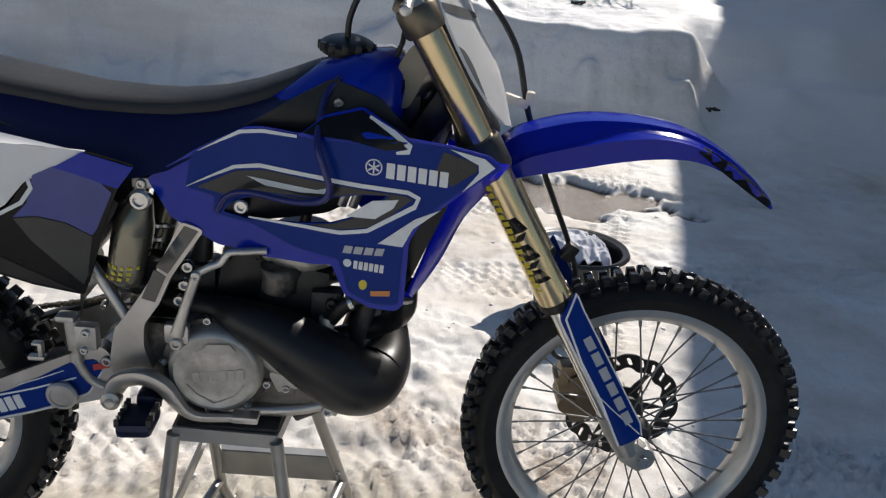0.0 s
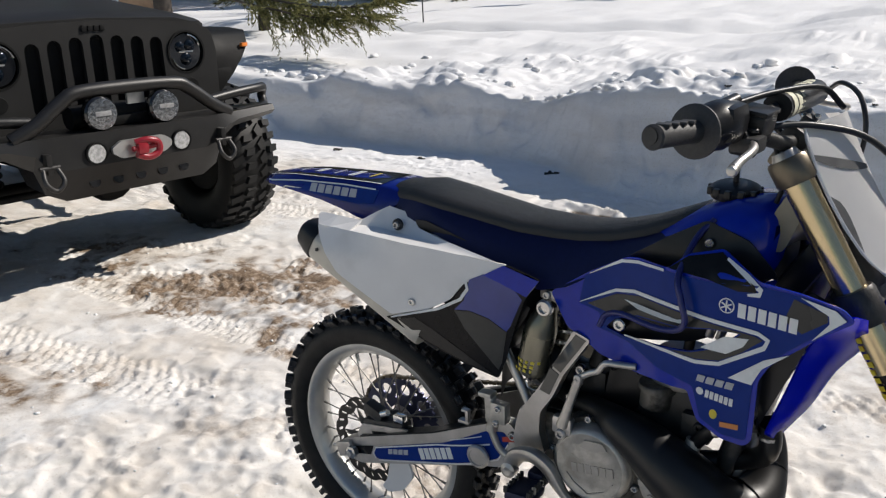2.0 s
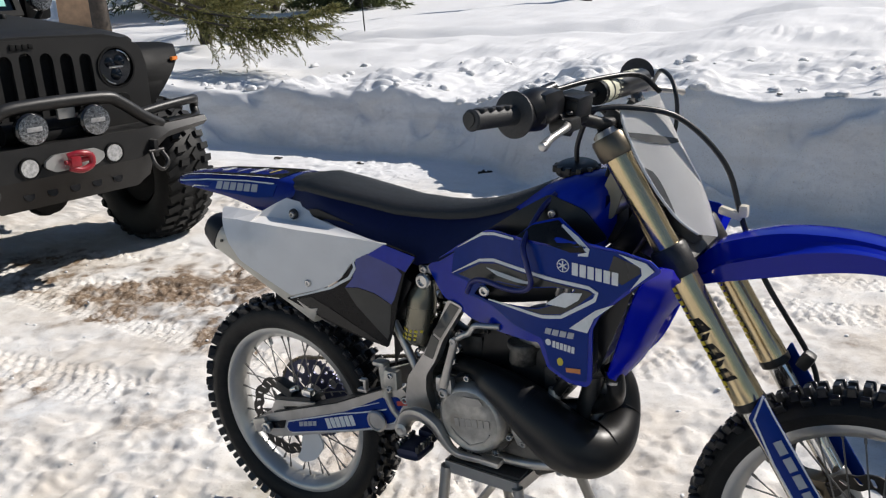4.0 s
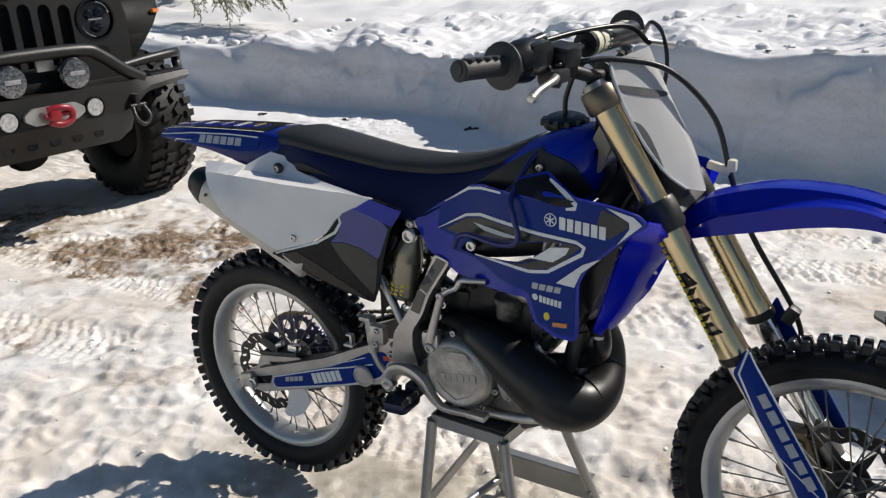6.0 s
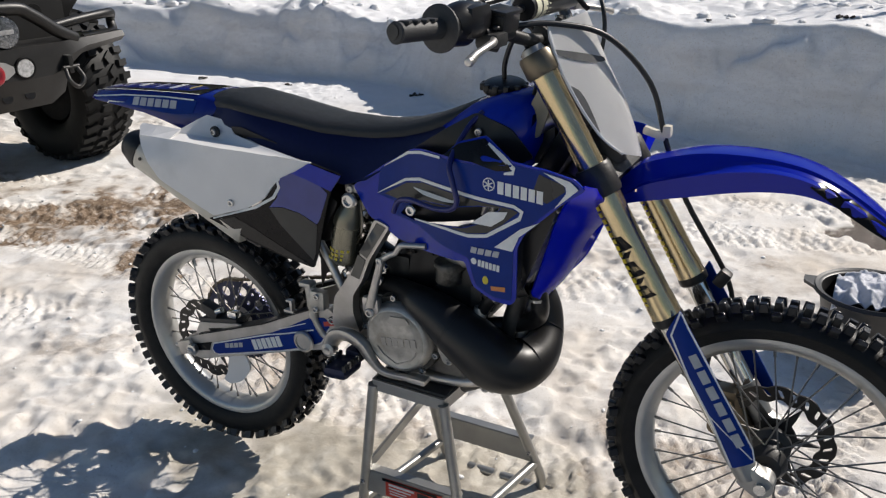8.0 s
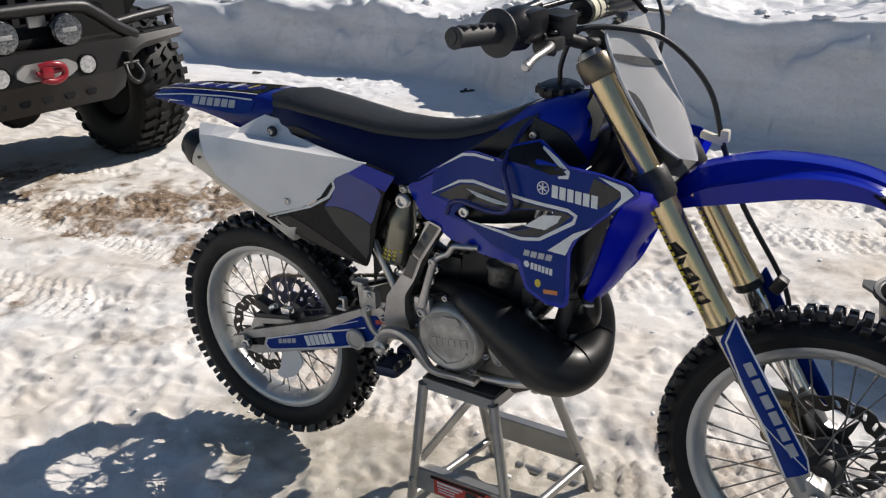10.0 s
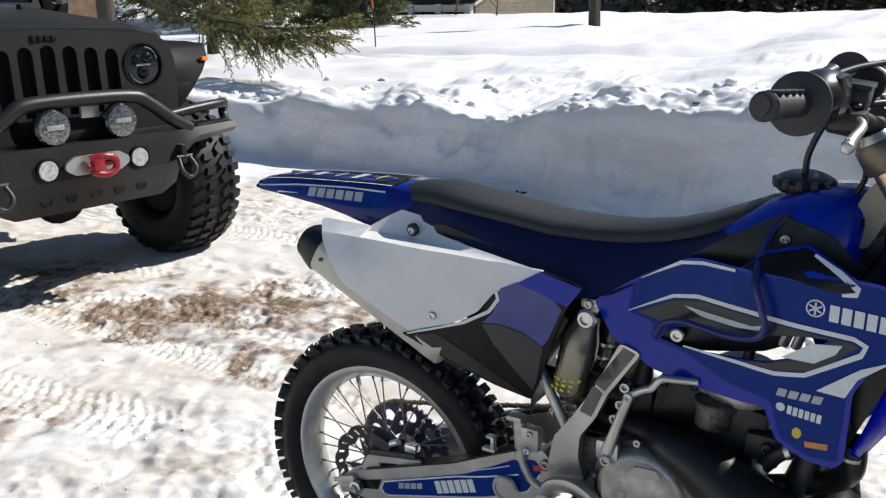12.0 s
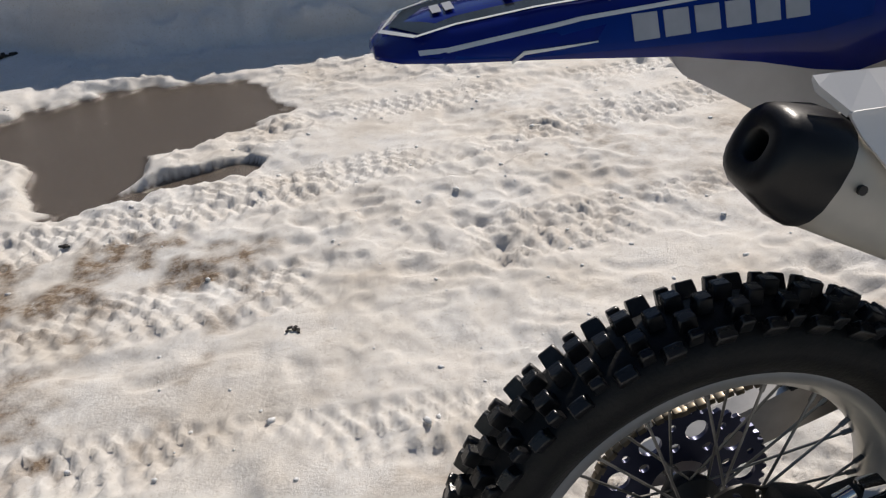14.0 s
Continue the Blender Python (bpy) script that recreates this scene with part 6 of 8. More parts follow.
def plate_point(row, u, lift=0.0014):
    """A point on the plate: row counts down its outline, u runs across it from -1 to 1."""
    i = min(int(row), len(PLATE) - 2)
    cx, cz, half, back, rise = (p + (q - p) * (row - i) for p, q in zip(PLATE[i], PLATE[i + 1]))
    return (cx - back * abs(u) ** 1.3 + lift, half * u - lift, cz + rise * abs(u))


PLATE_GREY = material("worn_grey_plate_film", (0.1, 0.1, 0.1), 0.35, vary=0.2, scale=40)
band = [(1.45 + 0.55 * k / 10, 0.34 * math.sin(math.pi * (0.12 + 0.8 * k / 10)) ** 0.6, -0.97 + 0.93 * k / 10) for k in range(11)]
part("corner_graphic", rings([[plate_point(r, u), plate_point(r + w / 2, u), plate_point(r + w, u)] for r, w, u in band], False, False), PLATE_GREY, plate)
wedge = [(2.9 + 2.1 * k / 10, 0.13 * math.sin(math.pi * (k / 10) ** 0.6) ** 0.8 + 0.01) for k in range(11)]
part("corner_graphic", rings([[plate_point(r, -0.95 + w * j / 4) for j in range(5)] for r, w in wedge], False, False), PLATE_GREY, plate)
part("plate_fold", tube([(cx - back * 0.97 + 0.002, -half * 0.97, cz + rise * 0.97) for cx, cz, half, back, rise in PLATE], 0.0025, 6, 3), PLATE_PLASTIC, plate)

bars = part("handlebar", tube([(0.872, -0.47, 1.372), (0.9, -0.32, 1.362), (0.915, -0.23, 1.352), (0.96, -0.12, 1.318), (0.968, -0.05, 1.312), (0.968, 0.05, 1.312), (0.957, 0.12, 1.318), (0.898, 0.23, 1.35), (0.876, 0.32, 1.358), (0.846, 0.44, 1.366)], 0.0125, 14), DARK_CAST, BIKE, "black handlebar with a crossbar pad")
part("bar_pad", join(tube([(0.95, -0.12, 1.375), (0.955, 0.12, 1.375)], 0.024, 16, 1)), BLACK_PLASTIC, bars, "black crossbar pad with cream lettering bars")
part("lettering", join(*[tube([(0.9508, -0.108 + 0.031 * k, 1.3752), (0.9508, -0.108 + 0.031 * k + 0.023, 1.3752)], 0.0246, 18, 1, False) for k in range(7)]), FOAM_CREAM, bars)
part("crossbar", tube([(0.925, -0.2, 1.355), (0.945, -0.13, 1.374), (0.955, 0, 1.376), (0.945, 0.13, 1.374), (0.91, 0.2, 1.352)], 0.008, 10), DARK_CAST, bars)
for s in (-1, 1):
    grip_at = lambda d: (Vector((0.876, -0.466, 1.37)) if s < 0 else Vector((0.846, 0.44, 1.366))).lerp(Vector((0.902, -0.32, 1.362)) if s < 0 else Vector((0.876, 0.31, 1.357)), d)
    g = part("grip", tube([grip_at(-0.02), grip_at(0.0), grip_at(0.03), grip_at(0.72), grip_at(0.76)], [0.016, 0.0185, 0.0172, 0.0172, 0.019], 20, 1), GRIP_RUBBER, bars, "black rubber grip")
    for k in range(4):
        part("grip_pad", block(tuple(grip_at(0.12 + 0.15 * k) + Vector((0.004, 0, 0.0165))), (0.02, 0.016, 0.005), 0.0015, (0, 0, -s * 10)), GRIP_RUBBER, g)
    part("grip_flange", tube([grip_at(0.735), grip_at(0.75), grip_at(0.775)], [0.036, 0.041, 0.041], 28, 1), GRIP_RUBBER, bars)
    part("bar_clamp", block((0.968, s * 0.055, 1.312), (0.05, 0.035, 0.05), 0.008, (0, 31, 0)), DARK_CAST, bars)
    part("clamp_screw", join(bolt((0.978, s * 0.055, 1.338), 0.006, 0.006, "z", 1), bolt((0.955, s * 0.055, 1.338), 0.006, 0.006, "z", 1)), STEEL, bars)
part("throttle_housing", join(tube([(0.896, -0.345, 1.364), (0.906, -0.29, 1.36)], [0.033, 0.034], 20, 1), block((0.914, -0.282, 1.37), (0.062, 0.085, 0.062), 0.02), tube([(0.903, -0.33, 1.366), (0.912, -0.3, 1.372), (0.918, -0.24, 1.372)], [0.03, 0.034, 0.024], 20, 3), tube([(0.915, -0.25, 1.392), (0.945, -0.13, 1.4), (0.99, 0.0, 1.398), (1.02, 0.05, 1.36)], 0.0055, 10), tube([(0.905, -0.29, 1.39), (0.915, -0.235, 1.398)], 0.011, 12, 1)), BLACK_PLASTIC, bars, "black throttle housing")
part("brake_reservoir", join(block((0.94, -0.2, 1.36), (0.045, 0.075, 0.035), 0.006, (0, 8, 0)), block((0.942, -0.2, 1.38), (0.05, 0.08, 0.008), 0.003, (0, 8, 0)), tube([(0.935, -0.27, 1.345), (0.945, -0.17, 1.338)], 0.014, 14, 1)), BLACK_PLASTIC, bars, "black brake fluid reservoir")
part("brake_lever", join(tube([(0.95, -0.25, 1.34), (0.964, -0.285, 1.336), (0.968, -0.32, 1.333), (0.964, -0.352, 1.326), (0.961, -0.366, 1.319)], [0.007, 0.006, 0.005, 0.0055, 0.007], 12, 6, True, 1.25), lathe([(0.0, -0.009), (0.007, -0.006), (0.009, 0), (0.007, 0.006), (0, 0.009)], 14, pose(0.96, -0.371, 1.316))), ALLOY, bars, "bright alloy brake lever")
part("lever_perch", join(block((0.945, -0.25, 1.335), (0.045, 0.05, 0.025), 0.007), tube([(0.925, -0.26, 1.33), (0.95, -0.235, 1.322)], 0.012, 12, 1), bolt((0.95, -0.245, 1.352), 0.008, 0.006, "z", 1)), DARK_CAST, bars)
part("clutch_lever", join(tube([(0.925, 0.24, 1.345), (0.958, 0.3, 1.332), (0.968, 0.36, 1.322), (0.966, 0.39, 1.316)], [0.008, 0.007, 0.006, 0.008], 10), block((0.915, 0.24, 1.35), (0.05, 0.05, 0.03), 0.008)), ALLOY, bars, "alloy clutch lever")
part("clutch_cable", tube([(0.95, 0.22, 1.36), (1.0, 0.12, 1.395), (1.05, 0.05, 1.37), (1.06, 0.03, 1.28), (1.0, 0.05, 1.1), (0.85, 0.08, 0.95)], 0.0045, 8), CABLE, bars)
part("head_cover", join(block((1.02, -0.03, 1.1), (0.05, 0.08, 0.15), 0.015, (0, 30, 0)), block((0.975, 0.0, 1.1), (0.05, 0.1, 0.1), 0.015)), BLACK_PLASTIC, BIKE)
part("overflow_shield", sheet([(0.958, 1.115), (0.949, 1.15), (0.953, 1.185), (0.972, 1.222), (1.0, 1.24), (1.016, 1.215), (1.0, 1.18), (0.988, 1.145), (0.975, 1.118)], lambda x, z: -0.074 - 0.6 * max(0.0, x - 0.965), 0.006, (), 0.012, 0.012), CREAM_PLASTIC, BIKE, "yellowed translucent plastic shield behind the fork")

# ---------------------------------------------------------------- the lift stand
STAND = thing("lift_stand", pose(0.68, 0.03, 0), "silver painted steel lift stand with a black rubber top", "bike stand")
part("rubber_top", block((0.0, -0.04, 0.47), (0.195, 0.215, 0.014), 0.004), GRIP_RUBBER, STAND, "black rubber top pad")
top_c = [Vector(p) for p in ((-0.1, -0.155, 0.46), (0.095, -0.155, 0.455), (0.12, 0.075, 0.455), (-0.1, 0.075, 0.46))]
foot_c = [Vector(p) for p in ((-0.155, -0.155, 0.034), (0.15, -0.15, 0.034), (0.235, 0.19, 0.034), (-0.08, 0.19, 0.034))]


def flat_bar(a, b, wide, high):
    """A straight bar of oblong section between two points."""
    side = (b - a).cross(Vector((0, 0, 1))).normalized() * wide / 2
    up = side.cross(b - a).normalized() * high / 2
    if up.z < 0:
        up = -up
    return bevelled(rings([[p - side - up, p + side - up, p + side + up, p - side + up] for p in (a, b)]), 0.002, 1)


def on_leg(i, share):
    return top_c[i].lerp(foot_c[i], share)


for i in range(4):
    part("top_rail", flat_bar(top_c[i], top_c[(i + 1) % 4], 0.006, 0.03), STAND_ALLOY, STAND)
# each side is one bent tube: leg, floor run, leg
for a, b in ((0, 1), (3, 2)):
    run = foot_c[b] - foot_c[a]
    bend = [top_c[a], on_leg(a, 0.5), on_leg(a, 0.86), on_leg(a, 0.95) + run * 0.015 + Vector((0, 0, -0.004)), foot_c[a] + run * 0.07 + Vector((0, 0, -0.012)), foot_c[a] + run * 0.2 + Vector((0, 0, -0.014)), foot_c[a] + run * 0.8 + Vector((0, 0, -0.014)), foot_c[a] + run * 0.93 + Vector((0, 0, -0.012)), on_leg(b, 0.95) - run * 0.015 + Vector((0, 0, -0.004)), on_leg(b, 0.86), on_leg(b, 0.5), top_c[b]]
    part("side_tube", tube(bend, 0.0135, 14, 5), STAND_ALLOY, STAND, "bent tube of two legs and a floor run")
for a, b in ((0, 1), (3, 2)):
    pa, pb = on_leg(a, 0.7), on_leg(b, 0.7)
    part("side_plate", flat_bar(pa, pb, 0.006, 0.066), STAND_ALLOY, STAND)
    part("plate_flange", flat_bar(pa + Vector((0, 0.012, 0.033)), pb + Vector((0, 0.012, 0.033)), 0.026, 0.005), STAND_ALLOY, STAND)
mid = (on_leg(0, 0.7) + on_leg(1, 0.7)) / 2
part("warning_label", block((mid.x + 0.01, mid.y - 0.0042, mid.z - 0.002), (0.165, 0.0012, 0.054), 0.0), RED_FILM, STAND, "red warning label with unreadable lines")
for dx, dz, w, h, mat in ((-0.012, 0.022, 0.16, 0.008, BLACK_GRAPHIC), (-0.035, 0.011, 0.075, 0.006, WHITE_FILM), (-0.04, 0.001, 0.065, 0.004, WHITE_FILM), (-0.045, -0.008, 0.05, 0.003, WHITE_FILM), (0.028, -0.003, 0.032, 0.034, GREY_GRAPHIC), (0.065, 0.004, 0.026, 0.02, WHITE_FILM), (-0.045, -0.016, 0.05, 0.003, WHITE_FILM)):
    part("label_line", block((mid.x + 0.01 + dx, mid.y - 0.0054, mid.z - 0.002 + dz), (w, 0.001, h), 0.0), mat, STAND)
part("cross_bar", flat_bar(on_leg(0, 0.62), on_leg(3, 0.4), 0.008, 0.026), STAND_ALLOY, STAND)
part("cross_bar", tube([on_leg(1, 0.84), on_leg(2, 0.8)], 0.0125, 12, 1), STAND_ALLOY, STAND)
part("cross_bar", tube([on_leg(0, 0.86), on_leg(3, 0.86)], 0.0115, 12, 1), STAND_ALLOY, STAND)
for i in (0, 1, 2):
    part("bolt", bolt(tuple(on_leg(i, 0.7) + Vector((0, -0.012, 0))), 0.007, 0.006), STEEL, STAND)
# ---------------------------------------------------------------- the off-road car
CAR_BLACK = material("matte_black_wrap", (0.011, 0.0107, 0.0103), 0.5, vary=0.12, scale=3, bump=0.03, bump_scale=500, second=(0.02, 0.019, 0.018), second_scale=2.5, second_cut=(0.45, 0.85), spec=0.4)
CAR_TRIM = material("textured_black_trim", (0.006, 0.006, 0.006), 0.6, vary=0.2, scale=30, bump=0.12, bump_scale=400, spec=0.2)
BUMPER_BLACK = material("powder_coated_bumper", (0.011, 0.0105, 0.01), 0.42, vary=0.15, scale=20, bump=0.08, bump_scale=300, second=(0.025, 0.023, 0.021), second_scale=6, second_cut=(0.6, 0.85))
CAR_GLASS = material("dark_windscreen_glass", (0.003, 0.006, 0.011), 0.03, vary=0.05, scale=2, spec=0.3)
LAMP_GLASS = material("ribbed_lamp_lens", (0.24, 0.25, 0.26), 0.14, vary=0.7, scale=70, bump=0.5, bump_scale=70, metal=0.85)
CLEAR_LENS = material("clear_driving_lens", (0.62, 0.62, 0.61), 0.15, vary=0.35, scale=60, bump=0.3, bump_scale=90, metal=0.5)
LENS_PRINT = material("worn_lens_print", (0.3, 0.3, 0.3), 0.5, vary=0.3, scale=60)
LAMP_DARK = material("black_lamp_housing", (0.01, 0.01, 0.011), 0.12, vary=0.2, scale=20, coat=0.6)
WINCH_RED = material("red_winch_hook", (0.28, 0.01, 0.02), 0.35, vary=0.15, scale=60, coat=0.3)
AMBER = material("amber_marker", (0.7, 0.2, 0.03), 0.3, vary=0.1, scale=40)
TREAD = material("road_tyre_rubber", (0.008, 0.008, 0.0078), 0.6, vary=0.25, scale=14, bump=0.1, bump_scale=90, second=(0.03, 0.028, 0.026), second_scale=5, second_cut=(0.58, 0.8), spec=0.35)
TEAL = material("pale_teal_sticker", (0.25, 0.62, 0.55), 0.4, vary=0.1, scale=20)
JEEP = thing("off_road_car", pose(-3.3, 1.17, 0, 0, 0, -5.0), "matte black lifted off-road car with a winch bumper", "car")
TURN = pose(0, 0, 0, 0, 0, 90)


def facing(outline, x, thick=0.02, holes=(), res=0.06, corner=0.0, lean=0.0):
    """A plate that faces forward: an outline in y and z at the place x; lean: how far its top lies back for each metre up."""
    bm = sheet(outline, lambda u, z: 0.0, thick, holes, res, corner)
    bmesh.ops.transform(bm, matrix=TURN, verts=bm.verts)
    for v in bm.verts:
        v.co.x += x - lean * (v.co.z - 1.0)
    return bm


def lamp(at, r, depth=0.06):
    return lathe([(r * 0.9, 0), (r, -0.01), (r, -depth * 0.5), (r * 0.6, -depth), (0, -depth)][::-1], 28, Matrix.Translation(at) @ pose(0, 0, 0, 0, 0, -90))


# grille with seven slots and two round openings
slots = []
for k in range(7):
    y = (k - 3) * 0.116
    w, lo, hi = 0.038, 0.92, 1.315 - 0.01 * abs(k - 3)
    arch = [(math.cos(radians(q)), math.sin(radians(q))) for q in range(0, 181, 30)]
    slots.append([(y + w * c, hi - w + w * d) for c, d in arch] + [(y - w * c, lo + w - w * d) for c, d in arch])
rounds = [[(s * 0.535 + 0.122 * math.cos(2 * math.pi * k / 24), 1.19 + 0.122 * math.sin(2 * math.pi * k / 24)) for k in range(24)] for s in (-1, 1)]
GRILLE = [(-0.73, 0.85), (-0.74, 1.2), (-0.71, 1.31), (-0.6, 1.355), (-0.3, 1.378), (0, 1.385), (0.3, 1.378), (0.6, 1.355), (0.71, 1.31), (0.74, 1.2), (0.73, 0.85), (0.4, 0.83), (-0.4, 0.83)]
grille = part("grille", facing(GRILLE, 0.47, 0.035, slots + rounds, 0.08, 0.03, 0.05), CAR_BLACK, JEEP, "matte black grille with seven slots", smooth=False)
part("grille_backing", facing([(-0.7, 0.86), (-0.7, 1.32), (0.7, 1.32), (0.7, 0.86)], 0.36, 0.02), LAMP_DARK, grille)
part("mesh_insert", join(*[block((0.41, (k - 3) * 0.116, 0.96 + 0.03 * j), (0.005, 0.075, 0.006), 0.0) for k in range(7) for j in range(11)]), CAR_TRIM, grille)
part("badge", join(*[block((0.458, -0.062 + 0.034 * k, 1.347), (0.01, 0.026, 0.028 if k else 0.036), 0.004) for k in range(4)]), CAR_TRIM, grille, "plain badge bars")
for s in (-1, 1):
    head = part("headlight", lamp((0.452, s * 0.535, 1.19), 0.112, 0.1), LAMP_DARK, JEEP, "round black LED headlight")
    part("ring", ring_lathe([(0.122, 0), (0.122, -0.02), (0.112, -0.02), (0.112, 0)], 32, pose(0.468, s * 0.535, 1.19, 0, 0, -90)), CAR_TRIM, head)
    for dy, dz, r in ((0.03, 0.035, 0.034), (-0.035, 0.03, 0.03), (0.0, -0.04, 0.036)):
        part("lens", lathe([(0, 0.014), (r * 0.7, 0.01), (r, 0)], 16, pose(0.455, s * 0.535 + dy, 1.19 + dz, 0, 0, -90)), CAR_GLASS, head)
    # chrome pieces modelled in place of the glints on the glossy lamp
    part("glint_arcs", join(*[tube([(0.458, s * 0.535 + 0.098 * math.cos(radians(q)), 1.19 + 0.098 * math.sin(radians(q))) for q in range(w, w + 70, 10)], 0.006, 6, 1) for w in (20, 200)], block((0.46, s * 0.535, 1.193), (0.006, 0.09, 0.012), 0.002)), CHROME, head, "chrome arcs and bar standing in for glints on the lamp")
    part("turn_signal", lamp((0.475, s * 0.55, 1.0), 0.045, 0.03), CAR_TRIM, JEEP)
# hood, cowl, body
HOOD = [(0.43, 0.66, 1.36, 1.392), (0.405, 0.7, 1.34, 1.405), (0.2, 0.72, 1.34, 1.43), (-0.3, 0.725, 1.36, 1.475), (-0.75, 0.73, 1.38, 1.51), (-0.98, 0.735, 1.4, 1.525)]
part("hood", rings([[(x, -w, lo - 0.06), (x, -w, lo), (x, -w * 0.93, hi - 0.035), (x, -w * 0.75, hi - 0.008), (x, 0, hi + 0.006), (x, w * 0.75, hi - 0.008), (x, w * 0.93, hi - 0.035), (x, w, lo), (x, w, lo - 0.06)] for x, w, lo, hi in HOOD]), CAR_BLACK, JEEP, "matte black hood with two raised latches", angle=40)
part("engine_bay", block((-0.28, 0, 1.08), (1.4, 1.36, 0.56), 0.02), CAR_TRIM, JEEP)
for s in (-1, 1):
    part("hood_latch", join(block((0.22, s * 0.745, 1.28), (0.05, 0.02, 0.1), 0.006), block((0.22, s * 0.735, 1.34), (0.04, 0.03, 0.03), 0.006)), CAR_TRIM, JEEP)
    part("hood_bumper", lathe([(0.022, 0), (0.022, 0.02), (0.015, 0.03), (0, 0.03)], 14, pose(-0.35, s * 0.32, 1.482, 90)), CAR_TRIM, JEEP)
    part("washer_nozzle", block((-0.62, s * 0.3, 1.51), (0.05, 0.04, 0.015), 0.005), CAR_TRIM, JEEP)
part("hood_loop", tube([(-0.4, -0.06, 1.485), (-0.4, -0.055, 1.51), (-0.4, 0.055, 1.51), (-0.4, 0.06, 1.485)], 0.006, 8, 3), CAR_TRIM, JEEP)
part("hood_vent", join(*[block((-0.72, -0.22 + 0.06 * k, 1.517), (0.12, 0.03, 0.008), 0.003) for k in range(8)]), CAR_TRIM, JEEP)
part("body_tub", block((-2.2, 0, 1.05), (2.3, 1.5, 0.75), 0.04), CAR_BLACK, JEEP)
part("body_sill", block((-1.9, 0, 0.72), (2.2, 1.4, 0.16), 0.03), CAR_TRIM, JEEP)
for s in (-1, 1):
    d = part("door", block((-1.62, s * 0.755, 1.12), (0.98, 0.04, 0.78), 0.03), CAR_BLACK, JEEP)
    part("door_handle", block((-1.98, s * 0.785, 1.28), (0.16, 0.03, 0.035), 0.01), CAR_TRIM, d)
    part("door_window", block((-1.66, s * 0.74, 1.74), (0.86, 0.012, 0.4), 0.004), CAR_GLASS, d)
    part("door_frame", join(tube([(-1.12, s * 0.745, 1.52), (-1.28, s * 0.72, 1.97), (-2.1, s * 0.72, 1.97), (-2.1, s * 0.75, 1.52)], 0.022, 8, 3)), CAR_BLACK, d)
    part("side_step", tube([(-0.6, s * 0.86, 0.62), (-0.75, s * 0.9, 0.56), (-2.4, s * 0.9, 0.56), (-2.55, s * 0.86, 0.62)], 0.035, 12), BUMPER_BLACK, JEEP)
    m = part("door_mirror", block((-1.15, s * 0.97, 1.55), (0.1, 0.2, 0.2), 0.04), CAR_TRIM, JEEP, "black door mirror")
    part("mirror_arm", tube([(-1.15, s * 0.74, 1.5), (-1.15, s * 0.9, 1.5)], 0.022, 10, 1), CAR_TRIM, m)
# windscreen
lean = 0.36
frame_out = [(-0.78, 1.49), (-0.75, 2.03), (-0.71, 2.075), (0.71, 2.075), (0.75, 2.03), (0.78, 1.49)]
frame_in = [(-0.735, 1.525), (-0.71, 2.0), (-0.68, 2.025), (0.68, 2.025), (0.71, 2.0), (0.735, 1.525)]
ws = part("windscreen_frame", facing(frame_out, -0.78, 0.05, [frame_in], 0.1, 0.0, lean), CAR_TRIM, JEEP, "flat windscreen frame", angle=30)
part("glass", facing([(y * 1.01, z) for y, z in frame_in], -0.8, 0.006, (), 0.2, 0.0, lean), CAR_GLASS, ws, "dark windscreen glass")


def on_glass(outlines):
    return join(*[facing(o, -0.796, 0.002, (), 0.2, 0.0, lean) for o in outlines])


letters = []
for y0, w in ((-0.56, 0.3), (-0.235, 0.1), (-0.11, 0.2), (0.115, 0.2), (0.335, 0.24)):
    for r in range(6):
        z0 = 1.865 + 0.0175 * r
        k = 0.75 * (z0 - 1.9)
        letters.append([(y0 + k, z0), (y0 + w + k, z0), (y0 + w + 0.011 + k, z0 + 0.015), (y0 + 0.011 + k, z0 + 0.015)])
part("banner", on_glass(letters), WHITE_FILM, ws, "white striped banner bars across the windscreen's top")
part("sticker", on_glass([[(0.5, 1.555), (0.68, 1.555), (0.68, 1.63), (0.5, 1.63)]]), TEAL, ws)
part("sticker", on_glass([[(0.38, 1.56), (0.46, 1.56), (0.46, 1.585), (0.38, 1.585)]]), WHITE_FILM, ws)
for s in (-1, 1):
    part("wiper", join(tube([(-0.96, s * 0.1 - 0.15, 1.54), (-0.985, s * 0.1 + 0.15, 1.56), (-0.99, s * 0.1 + 0.33, 1.575)], [0.014, 0.01, 0.006], 8), block((-0.985, s * 0.1 + 0.15, 1.565), (0.014, 0.42, 0.014), 0.003)), CAR_TRIM, JEEP)
    c = part("pillar_lamp", lamp((-0.72, s * 0.79, 1.6), 0.085, 0.08), LAMP_DARK, JEEP, "round black auxiliary lamp on the pillar")
    part("lens", lathe([(0, 0.008), (0.05, 0.005), (0.074, 0)], 24, pose(-0.716, s * 0.79, 1.6, 0, 0, -90)), LAMP_GLASS, c)
    part("lens_bar", join(block((-0.705, s * 0.79, 1.603), (0.006, 0.09, 0.022), 0.002)), LENS_PRINT, c)
    part("bracket", join(tube([(-0.74, s * 0.79, 1.52), (-0.8, s * 0.76, 1.44), (-0.86, s * 0.74, 1.42)], 0.02, 10)), CAR_TRIM, c)
part("roof", rings([[(x, -w, 2.03 + d), (x, -w * 0.96, 2.08 + d), (x, -w * 0.7, 2.1 + d), (x, w * 0.7, 2.1 + d), (x, w * 0.96, 2.08 + d), (x, w, 2.03 + d)] for x, w, d in ((-1.17, 0.75, -0.01), (-1.35, 0.76, 0.0), (-2.4, 0.76, 0.0), (-3.3, 0.75, -0.02))]), CAR_TRIM, JEEP, "black hard top roof", angle=30)
